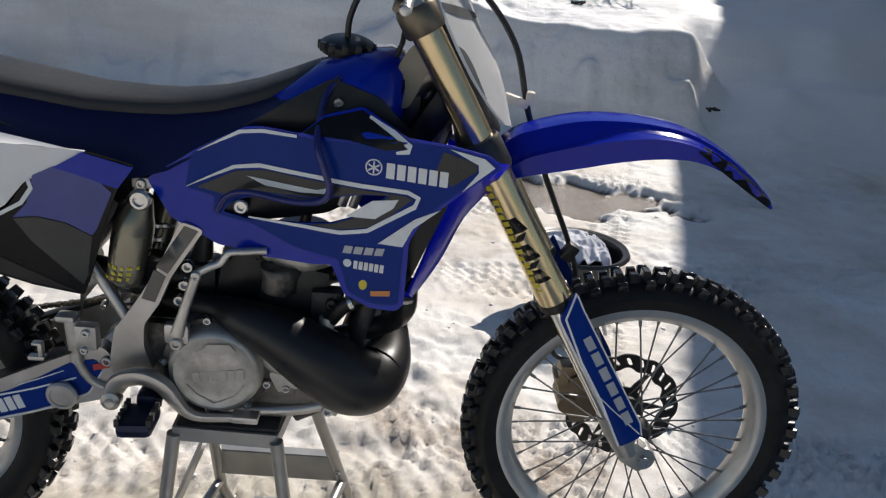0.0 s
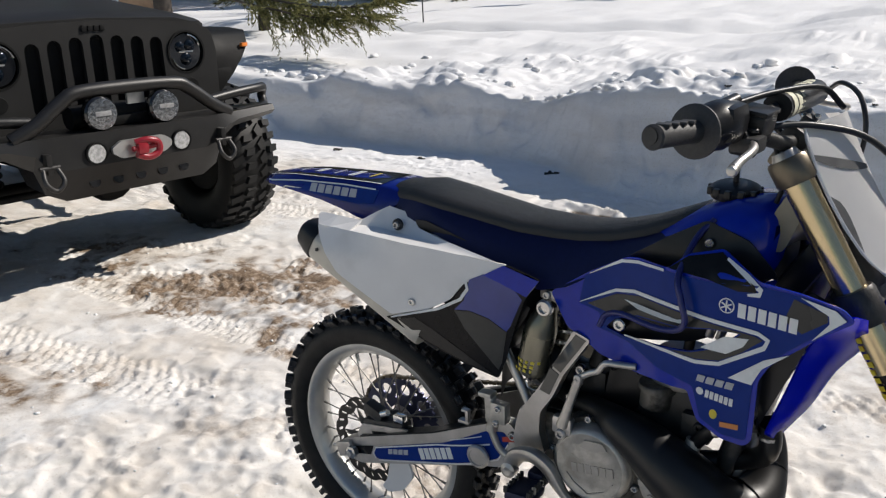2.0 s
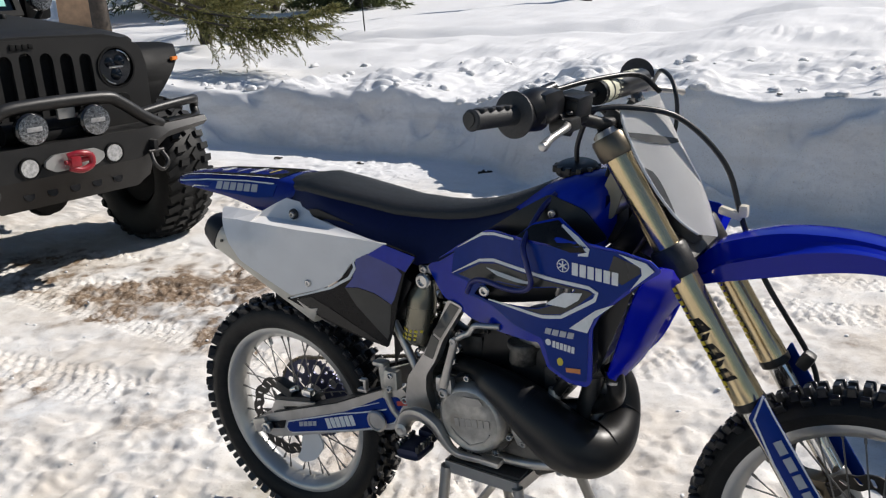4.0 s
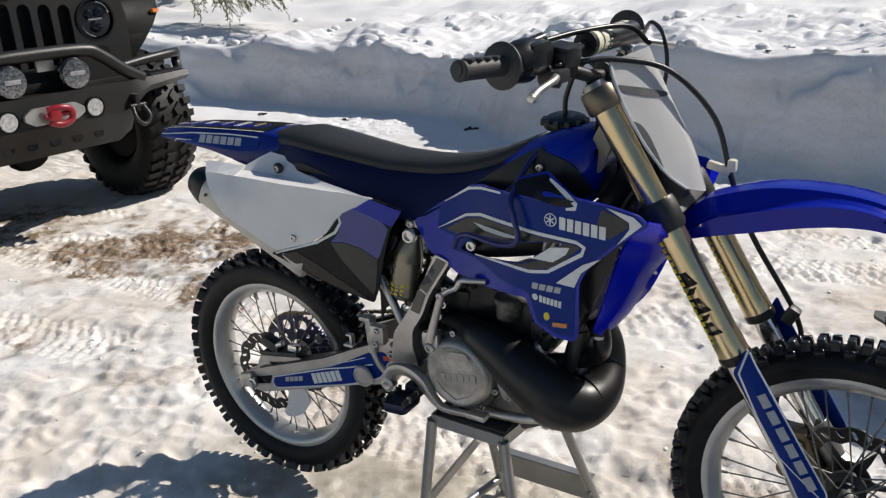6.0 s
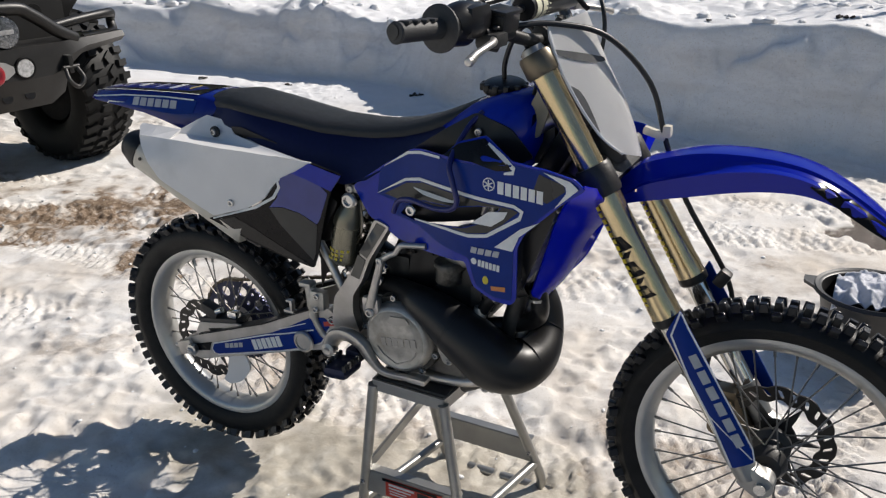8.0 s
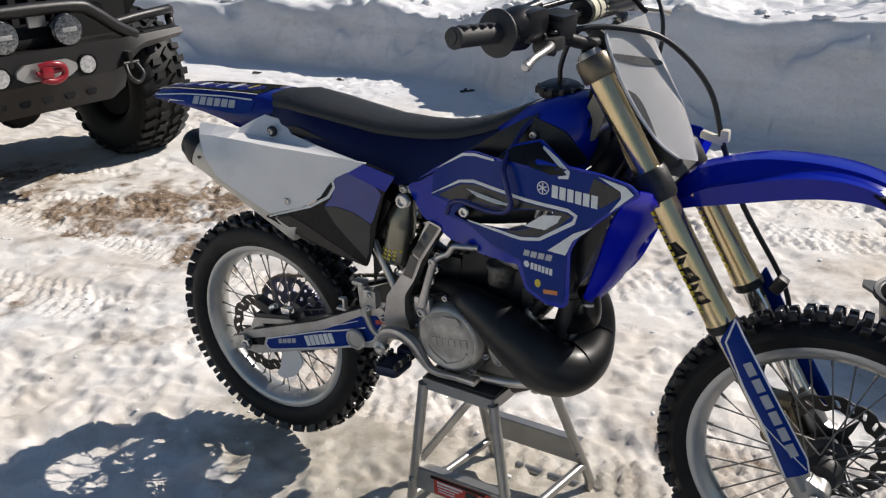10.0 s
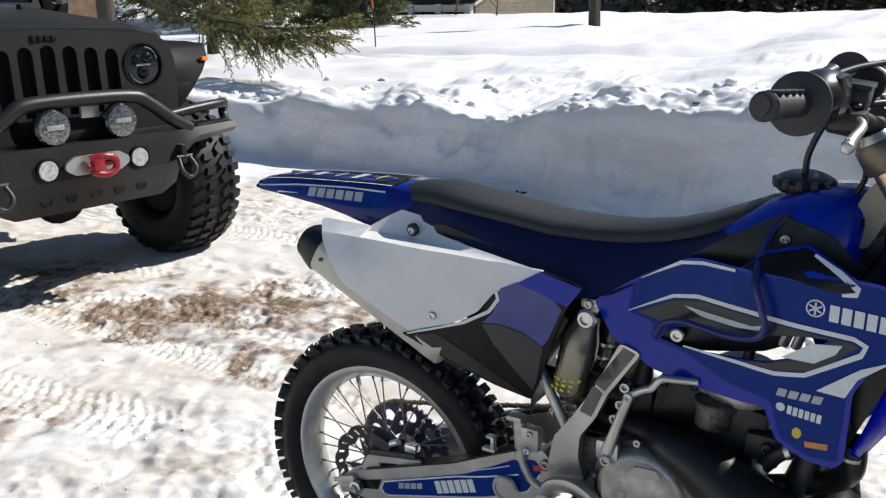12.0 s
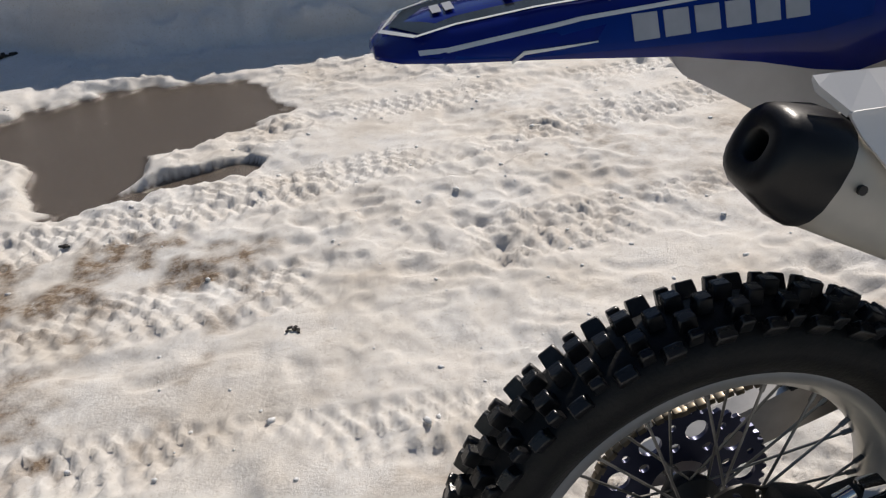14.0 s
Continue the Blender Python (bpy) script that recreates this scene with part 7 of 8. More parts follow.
part("rear_cab", block((-2.75, 0, 1.7), (1.1, 1.42, 0.6), 0.03), CAR_GLASS, JEEP)
# flared fenders
for s in (-1, 1):
    fl = rings([[(x, s * y0, z), (x, s * y1, z - dz), (x + 0.01, s * y1, z - dz - 0.05), (x, s * y0, z - 0.06)] for x, y0, y1, z, dz in ((0.44, 0.7, 0.76, 1.02, 0.03), (0.45, 0.7, 0.85, 1.12, 0.03), (0.43, 0.7, 0.94, 1.2, 0.02), (0.38, 0.7, 1.02, 1.27, 0.015), (0.3, 0.7, 1.07, 1.3, 0.015), (0.1, 0.7, 1.1, 1.315, 0.02), (-0.2, 0.7, 1.1, 1.31, 0.02), (-0.42, 0.7, 1.05, 1.22, 0.03), (-0.56, 0.7, 1.0, 1.06, 0.03), (-0.62, 0.7, 0.95, 0.8, 0.03))])
    f = part("fender_flare", fl, CAR_TRIM, JEEP, "wide textured fender flare", angle=50)
    part("marker_light", block((0.425, s * 0.97, 1.205), (0.02, 0.06, 0.022), 0.004, (0, 0, s * 20)), AMBER, f)
    part("inner_fender", block((-0.1, s * 0.66, 1.0), (1.0, 0.1, 0.4), 0.02), CAR_TRIM, JEEP)
# bumper with hoop, lamps and winch fairlead
bumper = part("bumper", rings([[(0.52, y, zl + 0.02), (0.72 - 0.16 * max(0, abs(y) - 0.45), y, zl), (0.78 - 0.2 * max(0, abs(y) - 0.45), y, (zl + zh) / 2), (0.76 - 0.2 * max(0, abs(y) - 0.45), y, zh), (0.52, y, zh)] for y, zl, zh in ((-0.98, 0.8, 0.86), (-0.66, 0.77, 0.86), (-0.54, 0.7, 0.86), (-0.5, 0.58, 0.86), (-0.4, 0.53, 0.86), (0.4, 0.53, 0.86), (0.5, 0.58, 0.86), (0.54, 0.7, 0.86), (0.66, 0.77, 0.86), (0.98, 0.8, 0.86))]), BUMPER_BLACK, JEEP, "black steel winch bumper with a tube hoop", angle=25)
for k in range(5):
    part("panel_hole", lathe([(0.03, -0.03), (0.03, 0.004), (0, 0.004)], 16, pose(0.75, -0.26 + 0.13 * k, 0.61, 0, 0, -90) @ pose(0, 0, 0, 20, 0, 0)), LAMP_DARK, bumper)
hoop = [(0.7, -0.62, 0.86), (0.72, -0.5, 0.92), (0.72, -0.36, 1.02), (0.72, -0.24, 1.06), (0.72, 0.24, 1.06), (0.72, 0.36, 1.02), (0.72, 0.5, 0.92), (0.7, 0.62, 0.86)]
part("hoop", tube(hoop, 0.036, 14, 4), BUMPER_BLACK, bumper)
for s in (-1, 1):
    part("corner_tube", tube([(0.66, s * 0.5, 0.93), (0.64, s * 0.7, 0.95), (0.6, s * 0.92, 0.96), (0.54, s * 1.0, 0.95), (0.5, s * 1.02, 0.9), (0.54, s * 1.0, 0.85), (0.6, s * 0.92, 0.84), (0.66, s * 0.7, 0.84)], 0.027, 12, 4), BUMPER_BLACK, bumper)
    fog = part("fog_lamp", lamp((0.76, s * 0.18, 0.945), 0.088, 0.09), LAMP_DARK, bumper, "round black fog lamp with a ribbed lens")
    part("lens", lathe([(0, 0.01), (0.05, 0.007), (0.079, 0)], 24, pose(0.764, s * 0.18, 0.945, 0, 0, -90)), LAMP_GLASS, fog)
    part("lens_bar", block((0.774, s * 0.18, 0.948), (0.006, 0.085, 0.024), 0.002), LENS_PRINT, fog)
    led = part("driving_light", lamp((0.785, s * 0.245, 0.755), 0.052, 0.05), CLEAR_LENS, bumper, "small clear driving light")
    part("rim", ring_lathe([(0.058, 0), (0.058, -0.02), (0.051, -0.02), (0.051, 0)], 24, pose(0.787, s * 0.245, 0.755, 0, 0, -90)), CAR_TRIM, led)
    sh = part("shackle", join(tube([(0.8, s * 0.5 - 0.035, 0.72), (0.84, s * 0.5 - 0.045, 0.66), (0.845, s * 0.5, 0.62), (0.84, s * 0.5 + 0.045, 0.66), (0.8, s * 0.5 + 0.035, 0.72)], 0.012, 10, 4), tube([(0.8, s * 0.5 - 0.05, 0.725), (0.8, s * 0.5 + 0.05, 0.725)], 0.012, 10, 1)), DARK_CAST, bumper)
    part("tow_tab", block((0.77, s * 0.5, 0.74), (0.08, 0.03, 0.1), 0.008), BUMPER_BLACK, bumper)
part("fairlead", facing([(-0.17, 0.745), (-0.12, 0.715), (0.12, 0.715), (0.17, 0.745), (0.17, 0.775), (0.12, 0.805), (-0.12, 0.805), (-0.17, 0.775)], 0.805, 0.02, (), 0.1, 0.01), RIM_ALLOY, bumper, "polished winch fairlead")
hook = part("winch_hook", join(tube([(0.83, -0.06, 0.79), (0.85, 0.0, 0.8), (0.85, 0.06, 0.78), (0.85, 0.06, 0.73), (0.85, 0.0, 0.71), (0.84, -0.06, 0.73)], 0.018, 10, 4), block((0.845, -0.03, 0.76), (0.04, 0.06, 0.06), 0.012), tube([(0.84, -0.08, 0.76), (0.84, 0.08, 0.765)], 0.014, 10, 1)), WINCH_RED, bumper, "red winch hook")
part("winch", join(tube([(0.6, -0.28, 0.92), (0.6, 0.28, 0.92)], 0.06, 16, 1), block((0.6, 0, 0.89), (0.16, 0.34, 0.06), 0.02)), CAR_TRIM, bumper)
part("licence_bracket", block((0.69, 0.05, 1.0), (0.02, 0.1, 0.06), 0.004), RIM_ALLOY, bumper)
# axle and steering
part("front_axle", join(tube([(0, -0.72, 0.46), (0, 0.72, 0.46)], 0.045, 12, 1), lathe([(0.05, -0.1), (0.13, -0.06), (0.15, 0), (0.13, 0.06), (0.05, 0.1)], 16, pose(0.02, 0.2, 0.45, 0, 0, 90))), CAR_TRIM, JEEP)
part("tie_rod", tube([(0.2, -0.68, 0.47), (0.2, 0.68, 0.47)], 0.022, 10, 1), CAR_TRIM, JEEP)
part("frame_rail", join(*[block((-0.6, s * 0.42, 0.72), (2.4, 0.09, 0.13), 0.02) for s in (-1, 1)], block((0.5, 0, 0.72), (0.1, 0.9, 0.13), 0.02)), CAR_TRIM, JEEP)
for s in (-1, 1):
    coil = [(0.05 + 0.065 * math.cos(a), s * 0.5 + 0.065 * math.sin(a), 0.52 + 0.05 * a / 6.28) for a in [k * 0.45 for k in range(78)]]
    part("coil_spring", tube(coil, 0.012, 6, 1), CAR_TRIM, JEEP)
    part("damper", tube([(0.12, s * 0.58, 0.5), (0.1, s * 0.55, 0.95)], 0.03, 12, 1), CAR_TRIM, JEEP)


def car_tread_block(l, w):
    bm = bmesh.new()
    bmesh.ops.create_cube(bm, size=1.0)
    for v in bm.verts:
        k = 1.0 if v.co.z < 0 else 0.86
        v.co = Vector((v.co.x * l * k + 0.012 * math.copysign(1, v.co.y), v.co.y * w * k, v.co.z * 0.03))
    return mesh_of("tread_block", bm, TREAD)


BLOCKS = {"mid": car_tread_block(0.05, 0.066), "side": car_tread_block(0.048, 0.085)}


def car_wheel(x, y, side):
    big = 1.035
    at = Vector((x, y, 0.455 * big))
    m = Matrix.Translation(at) @ Matrix.Scale(big, 4)
    rim_m = m @ pose(0, 0, 0, 0, 0, 0 if side < 0 else 180)
    w = part("wheel", ring_lathe([(0.22, -0.12), (0.235, -0.13), (0.225, -0.06), (0.2, 0.1), (0.19, 0.1), (0.2, -0.06), (0.205, -0.12)], 40, rim_m), CAR_TRIM, JEEP, "black alloy wheel with a mud tyre")
    tyre = part("tyre", ring_lathe([(0.225, -0.12), (0.26, -0.15), (0.33, -0.162), (0.4, -0.158), (0.435, -0.14), (0.445, -0.08), (0.447, 0), (0.445, 0.08), (0.435, 0.14), (0.4, 0.158), (0.33, 0.162), (0.26, 0.15), (0.225, 0.12)], 56, m), TREAD, w, "chunky black mud tyre", angle=60)
    for k in range(34):
        for off, mesh, tilt, r, ph, yaw in ((-0.045, "mid", 0, 0.452, 0.0, 20), (0.045, "mid", 0, 0.452, 0.5, -20), (-0.128, "side", -20, 0.44, 0.5, -12), (0.128, "side", 20, 0.44, 0.0, 12)):
            a = 2 * math.pi * (k + ph) / 34
            radial, round_, across = Vector((math.cos(a), 0, math.sin(a))), Vector((-math.sin(a), 0, math.cos(a))), Vector((0, 1, 0))
            c, s = math.cos(radians(tilt)), math.sin(radians(tilt))
            out, sid = radial * c + across * s, across * c - radial * s
            p = at + (radial * r + across * off) * big
            ob = new("tread_block", BLOCKS[mesh])
            ob.parent = tyre
            ob.matrix_basis = Matrix(((round_.x, sid.x, out.x, p.x), (round_.y, sid.y, out.y, p.y), (round_.z, sid.z, out.z, p.z), (0, 0, 0, 1))) @ pose(0, 0, 0, 0, 0, yaw)
    for k in range(8):
        a = 2 * math.pi * k / 8
        c, s = math.cos(a), math.sin(a)
        sp = rings([[(c * r - s * hw, -0.09 - 0.03 * (r > 0.1), s * r + c * hw), (c * r + s * hw, -0.09 - 0.03 * (r > 0.1), s * r - c * hw), (c * r + s * hw, -0.06, s * r - c * hw), (c * r - s * hw, -0.06, s * r + c * hw)] for r, hw in ((0.04, 0.018), (0.1, 0.022), (0.215, 0.03))])
        bmesh.ops.transform(sp, matrix=rim_m, verts=sp.verts)
        part("spoke", sp, CAR_TRIM, w, angle=20)
    part("brake_drum", lathe([(0.0, 0.07), (0.2, 0.07), (0.205, 0.085), (0.2, 0.1), (0.09, 0.105), (0.07, 0.14), (0.0, 0.14)], 24, rim_m), CAR_TRIM, w)
    part("hub_cap", lathe([(0.06, -0.06), (0.06, -0.1), (0.045, -0.12), (0, -0.122)], 20, rim_m), LAMP_DARK, w)
    for k in range(5):
        a = 2 * math.pi * k / 5
        part("lug_nut", lathe([(0.012, -0.09), (0.012, -0.11), (0, -0.112)], 8, rim_m @ pose(0.075 * math.cos(a), 0, 0.075 * math.sin(a))), STEEL, w)


for wx in (0.0, -2.42):
    for side in (-1, 1):
        car_wheel(wx + 0.06, side * 0.93, side)
# ---------------------------------------------------------------- small things on the drive
BUCKET_BLACK = material("scuffed_black_plastic", (0.025, 0.025, 0.026), 0.42, vary=0.2, scale=25, bump=0.04, bump_scale=200, second=(0.08, 0.08, 0.08), second_scale=12, second_cut=(0.6, 0.8))
RAG = material("pale_blue_white_cloth", (0.62, 0.63, 0.68), 0.85, vary=0.12, scale=14, bump=0.25, bump_scale=350)
bz = ground_z(1.66, 1.42)
BUCKET = thing("bucket", pose(1.66, 1.42, bz - 0.01) @ Matrix.Scale(1.0, 4), "black plastic wash bucket standing in the snow", "bucket")
part("shell", lathe([(0.0, 0.0), (0.125, 0.0), (0.13, 0.01), (0.172, 0.255), (0.19, 0.262), (0.192, 0.272), (0.18, 0.276), (0.168, 0.27), (0.126, 0.016), (0, 0.016)], 40, pose(0, 0, 0, 90)), BUCKET_BLACK, BUCKET, angle=50)
part("rim", ring_lathe([(0.188, 0.262), (0.197, 0.268), (0.19, 0.28), (0.178, 0.276)], 40, pose(0, 0, 0, 90)), BUCKET_BLACK, BUCKET)
part("spout", rings([[(-0.17, -0.06, 0.262), (-0.225, -0.02, 0.27), (-0.225, 0.02, 0.27), (-0.17, 0.06, 0.262)], [(-0.17, -0.06, 0.272), (-0.228, -0.022, 0.284), (-0.228, 0.022, 0.284), (-0.17, 0.06, 0.272)]], True, True), BUCKET_BLACK, BUCKET)
bm = bmesh.new()
bmesh.ops.create_grid(bm, x_segments=56, y_segments=56, size=1.0)
for v in bm.verts:
    x, y = v.co.x * 0.155, v.co.y * 0.15
    d = math.hypot(v.co.x, v.co.y)
    f = 0.009 * math.sin(x * 95 + y * 40 + 5 * noise.noise((x * 12, y * 12, 2.0))) + 0.018 * noise.noise((x * 16, y * 16, 5.0)) + 0.008 * noise.noise((x * 55, y * 55, 9.0))
    z = 0.315 - 0.07 * max(0, d - 0.35) ** 1.4 + f * (0.5 + 0.5 * d)
    v.co = Vector((x * 0.76 - 0.005, y * 0.9, max(z, 0.235)))
bmesh.ops.solidify(bm, geom=bm.faces[:], thickness=0.004)
rag = new("wash_rag", mesh_of("wash_rag", bm, RAG, True, 80))
rag.matrix_basis = pose(1.66, 1.42, bz - 0.01)
tagged(rag, "crumpled pale blue and white rag heaped in the bucket", "rag")
GREEN = material("green_cord_sheath", (0.03, 0.36, 0.06), 0.35, vary=0.12, scale=50)
cord = thing("extension_cord", pose(0, 0, 0), "bright green cord with a black connector on the snow", "cord")
cz = lambda x, y, d: (x, y, ground_z(x, y) + d)
part("cable", tube([cz(-2.9, -1.0, 0.014), cz(-2.5, -0.72, 0.05), cz(-2.25, -0.63, 0.07), cz(-2.05, -0.6, 0.06), cz(-1.86, -0.6, 0.03), cz(-1.78, -0.605, 0.018)], 0.0085, 10), GREEN, cord)
part("cable", tube([cz(-2.0, -1.0, 0.012), cz(-1.62, -0.72, 0.03), cz(-1.41, -0.66, 0.05), cz(-1.29, -0.645, 0.055), cz(-1.13, -0.67, 0.05), cz(-1.02, -0.78, 0.03), cz(-1.0, -1.1, 0.012)], 0.0085, 10), GREEN, cord)
part("connector", join(tube([cz(-1.79, -0.605, 0.02), cz(-1.74, -0.61, 0.018), cz(-1.68, -0.59, 0.016)], [0.014, 0.018, 0.014], 10), tube([cz(-1.76, -0.64, 0.016), cz(-1.72, -0.57, 0.02)], 0.012, 8, 1)), BLACK_PLASTIC, cord)
DEBRIS = material("dead_bark_scraps", (0.035, 0.03, 0.026), 0.8, vary=0.3, scale=40)
rng = random.Random(11)
for k, (x, y, s) in enumerate(((-1.93, 4.52, 0.05), (1.25, 4.78, 0.05), (-4.2, 4.45, 0.035), (-0.6, 4.72, 0.025), (-3.3, 4.6, 0.03), (3.1, 4.3, 0.05), (0.4, 4.6, 0.02), (-1.2, 1.95, 0.02), (-0.5, 1.2, 0.016), (2.3, 5.6, 0.05), (-2.0, 5.05, 0.03), (1.9, 5.2, 0.03))):
    bits = []
    for j in range(7):
        bits.append(block((rng.uniform(-1, 1) * s, rng.uniform(-0.6, 0.6) * s, rng.uniform(0.1, 0.35) * s), (rng.uniform(0.5, 1.2) * s, rng.uniform(0.3, 0.6) * s, s * 0.3), s * 0.08, (rng.uniform(-25, 25), rng.uniform(-25, 25), rng.uniform(0, 180)), 1))
    ob = new("bark_scrap", mesh_of("bark_scrap", join(*bits), DEBRIS))
    ob.matrix_basis = Matrix.Translation((x, y, ground_z(x, y) + 0.002))
    tagged(ob, "small dark scrap of bark lying on the snow", "bark scrap", "bark scraps on the snow")

# ---------------------------------------------------------------- trees
BARK = material("grey_brown_bark", (0.075, 0.06, 0.048), 0.85, vary=0.35, scale=14, bump=0.6, bump_scale=45, second=(0.05, 0.042, 0.035), second_scale=9)
TWIG = material("bare_twig_bark", (0.1, 0.075, 0.06), 0.8, vary=0.3, scale=30)


def needle_material(name, a, b):
    m = bpy.data.materials.new(name)
    m.use_nodes = True
    t = m.node_tree
    pr = t.nodes["Principled BSDF"]
    geo = t.nodes.new("ShaderNodeNewGeometry")
    r = t.nodes.new("ShaderNodeValToRGB")
    r.color_ramp.elements[0].color, r.color_ramp.elements[1].color = (*a, 1), (*b, 1)
    t.links.new(geo.outputs["Random Per Island"], r.inputs["Fac"])
    t.links.new(r.outputs["Color"], pr.inputs["Base Color"])
    pr.inputs["Roughness"].default_value = 0.6
    tr = t.nodes.new("ShaderNodeBsdfTranslucent")
    t.links.new(r.outputs["Color"], tr.inputs["Color"])
    mx = t.nodes.new("ShaderNodeMixShader")
    mx.inputs[0].default_value = 0.55
    t.links.new(pr.outputs[0], mx.inputs[1])
    t.links.new(tr.outputs[0], mx.inputs[2])
    t.links.new(mx.outputs[0], t.nodes["Material Output"].inputs["Surface"])
    return m


NEEDLES = needle_material("spruce_needles", (0.07, 0.08, 0.03), (0.24, 0.225, 0.085))
DARK_NEEDLES = needle_material("dark_spruce_needles", (0.05, 0.065, 0.028), (0.15, 0.165, 0.07))


def blades_mesh(name, starts, dirs, sides, mat):
    """Many small pointed sprays in one mesh, each a bent pair of quads."""
    n = len(starts)
    p, d, s = np.array(starts), np.array(dirs), np.array(sides)
    v = np.stack([p - s * 0.5, p + s * 0.5, p + d * 0.55 + s * 0.6, p + d * 0.55 - s * 0.6, p + d], 1)
    me = bpy.data.meshes.new(name)
    me.vertices.add(n * 5)
    me.vertices.foreach_set("co", v.ravel().astype(np.float32))
    b = np.arange(n)[:, None] * 5
    loops = np.concatenate([b + [[0, 1, 2, 3]], b + [[3, 2, 4]]], 1).ravel()
    me.loops.add(len(loops))
    me.loops.foreach_set("vertex_index", loops.astype(np.int32))
    me.polygons.add(n * 2)
    me.polygons.foreach_set("loop_start", (np.arange(n)[:, None] * 7 + [[0, 4]]).ravel().astype(np.int32))
    me.update(calc_edges=True)
    me.materials.append(mat)
    return me


def evergreen(name, at, height, spread, seed, limbs, twigs, blades, size, mat, label, low=0.12, droop=0.35, group="", trunk_r=0.14):
    rng = np.random.RandomState(seed)
    tree = thing(name, Matrix.Translation(at), label, "tree", group)
    part("trunk", tube([(0.05 * math.sin(k * 1.7), 0.05 * math.cos(k * 2.3), height * k / 6 - 0.15) for k in range(7)], [trunk_r * (1 - 0.93 * (k / 6) ** 0.9) for k in range(7)], 12, 3), BARK, tree)
    st, di, si, wood = [], [], [], []
    for k in range(limbs):
        h = low + (1 - low) * ((k + rng.rand()) / limbs) ** 1.15
        az = k * 2.39996 + rng.uniform(-0.3, 0.3)
        length = spread * (1.02 - h) ** 0.75 * rng.uniform(0.65, 1.12)
        out = np.array([math.cos(az), math.sin(az), 0.0])
        pts = []
        for j in range(9):
            u = j / 8
            pts.append(out * length * u + np.array([0, 0, height * h + length * (-droop * (u - 0.75 * u * u) * (1.3 - h) * 1.6 + 0.1 * u * u)]) + rng.uniform(-0.02, 0.02, 3) * length)
        if size < 0.2:
            wood.append((pts, 0.012 + 0.014 * (1 - h)))
        for j in range(twigs):
            u = 0.18 + 0.82 * (j + rng.rand()) / twigs
            q = u * 8
            i = min(int(q), 7)
            p = pts[i] + (pts[i + 1] - pts[i]) * (q - i)
            fwd = pts[i + 1] - pts[i]
            fwd = fwd / np.linalg.norm(fwd)
            side = np.array([-out[1], out[0], 0]) * (1 if j % 2 else -1)
            tl = length * 0.34 * (1.08 - u) * rng.uniform(0.6, 1.2) + size
            td = fwd * rng.uniform(0.5, 0.9) + side * rng.uniform(0.3, 0.95) + np.array([0, 0, -rng.uniform(0.05, 0.5)])
            td = td / np.linalg.norm(td)
            for b in range(blades):
                w = (b + rng.rand()) / blades
                pos = p + td * tl * w
                bd = td + rng.uniform(-0.75, 0.75, 3)
                bd = bd / np.linalg.norm(bd) * size * rng.uniform(0.7, 1.3)
                bs = np.cross(bd, rng.uniform(-1, 1, 3))
                bs = bs / (np.linalg.norm(bs) + 1e-6) * size * 0.13
                st.append(pos), di.append(bd), si.append(bs)
    crown = new("crown", blades_mesh("crown", st, di, si, mat))
    crown.parent = tree
    if wood:
        tagged(part("branchwork", join(*[tube([tuple(p) for p in pts[::2]], [r * (1 - 0.2 * j) for j in range(5)], 5, 1) for pts, r in wood]), BARK, tree), kind="stuff")
    return tree


def low_bough(tree, line, bare, seed):
    """A long bough of a tree that sags over the snow, with sprays hanging from its outer part; the line is in the tree's own axes."""
    rng = np.random.RandomState(seed)
    path = [np.array(p) for p in smooth_path(line, 8)]
    stem = part("low_bough", tube([tuple(p) for p in path[::4]] + [tuple(path[-1])], [0.026 - 0.02 * k / (len(path[::4])) for k in range(len(path[::4]) + 1)], 6, 2), BARK, tree, "low bough sagging over the snow bank")
    st, di, si = [], [], []
    first = int(len(path) * bare)
    for i in range(first, len(path) - 1):
        p = path[i]
        fwd = path[i + 1] - p
        fwd = fwd / np.linalg.norm(fwd)
        u = (i - first) / (len(path) - first)
        for j in range(5):
            side = rng.uniform(-0.7, 0.7)
            way = fwd * rng.uniform(0.1, 0.8) + np.array([-fwd[1], fwd[0], 0]) * side + np.array([0, 0, -rng.uniform(-0.1, 1.0) * (1.15 - 0.8 * u)])
            way = way / np.linalg.norm(way)
            reach = rng.uniform(0.2, 0.85) * (1.1 - 0.75 * u) * (0.5 + 0.5 * min(1.0, u * 4))
            for k in range(30):
                b = way + rng.uniform(-0.7, 0.7, 3)
                b = b / np.linalg.norm(b) * 0.055 * rng.uniform(0.7, 1.3)
                c = np.cross(b, rng.uniform(-1, 1, 3))
                st.append(p + way * reach * (k + rng.rand()) / 30), di.append(b), si.append(c / (np.linalg.norm(c) + 1e-6) * 0.009)
    sprays = new("sprays", blades_mesh("sprays", st, di, si, NEEDLES))
    sprays.parent = stem
    return stem


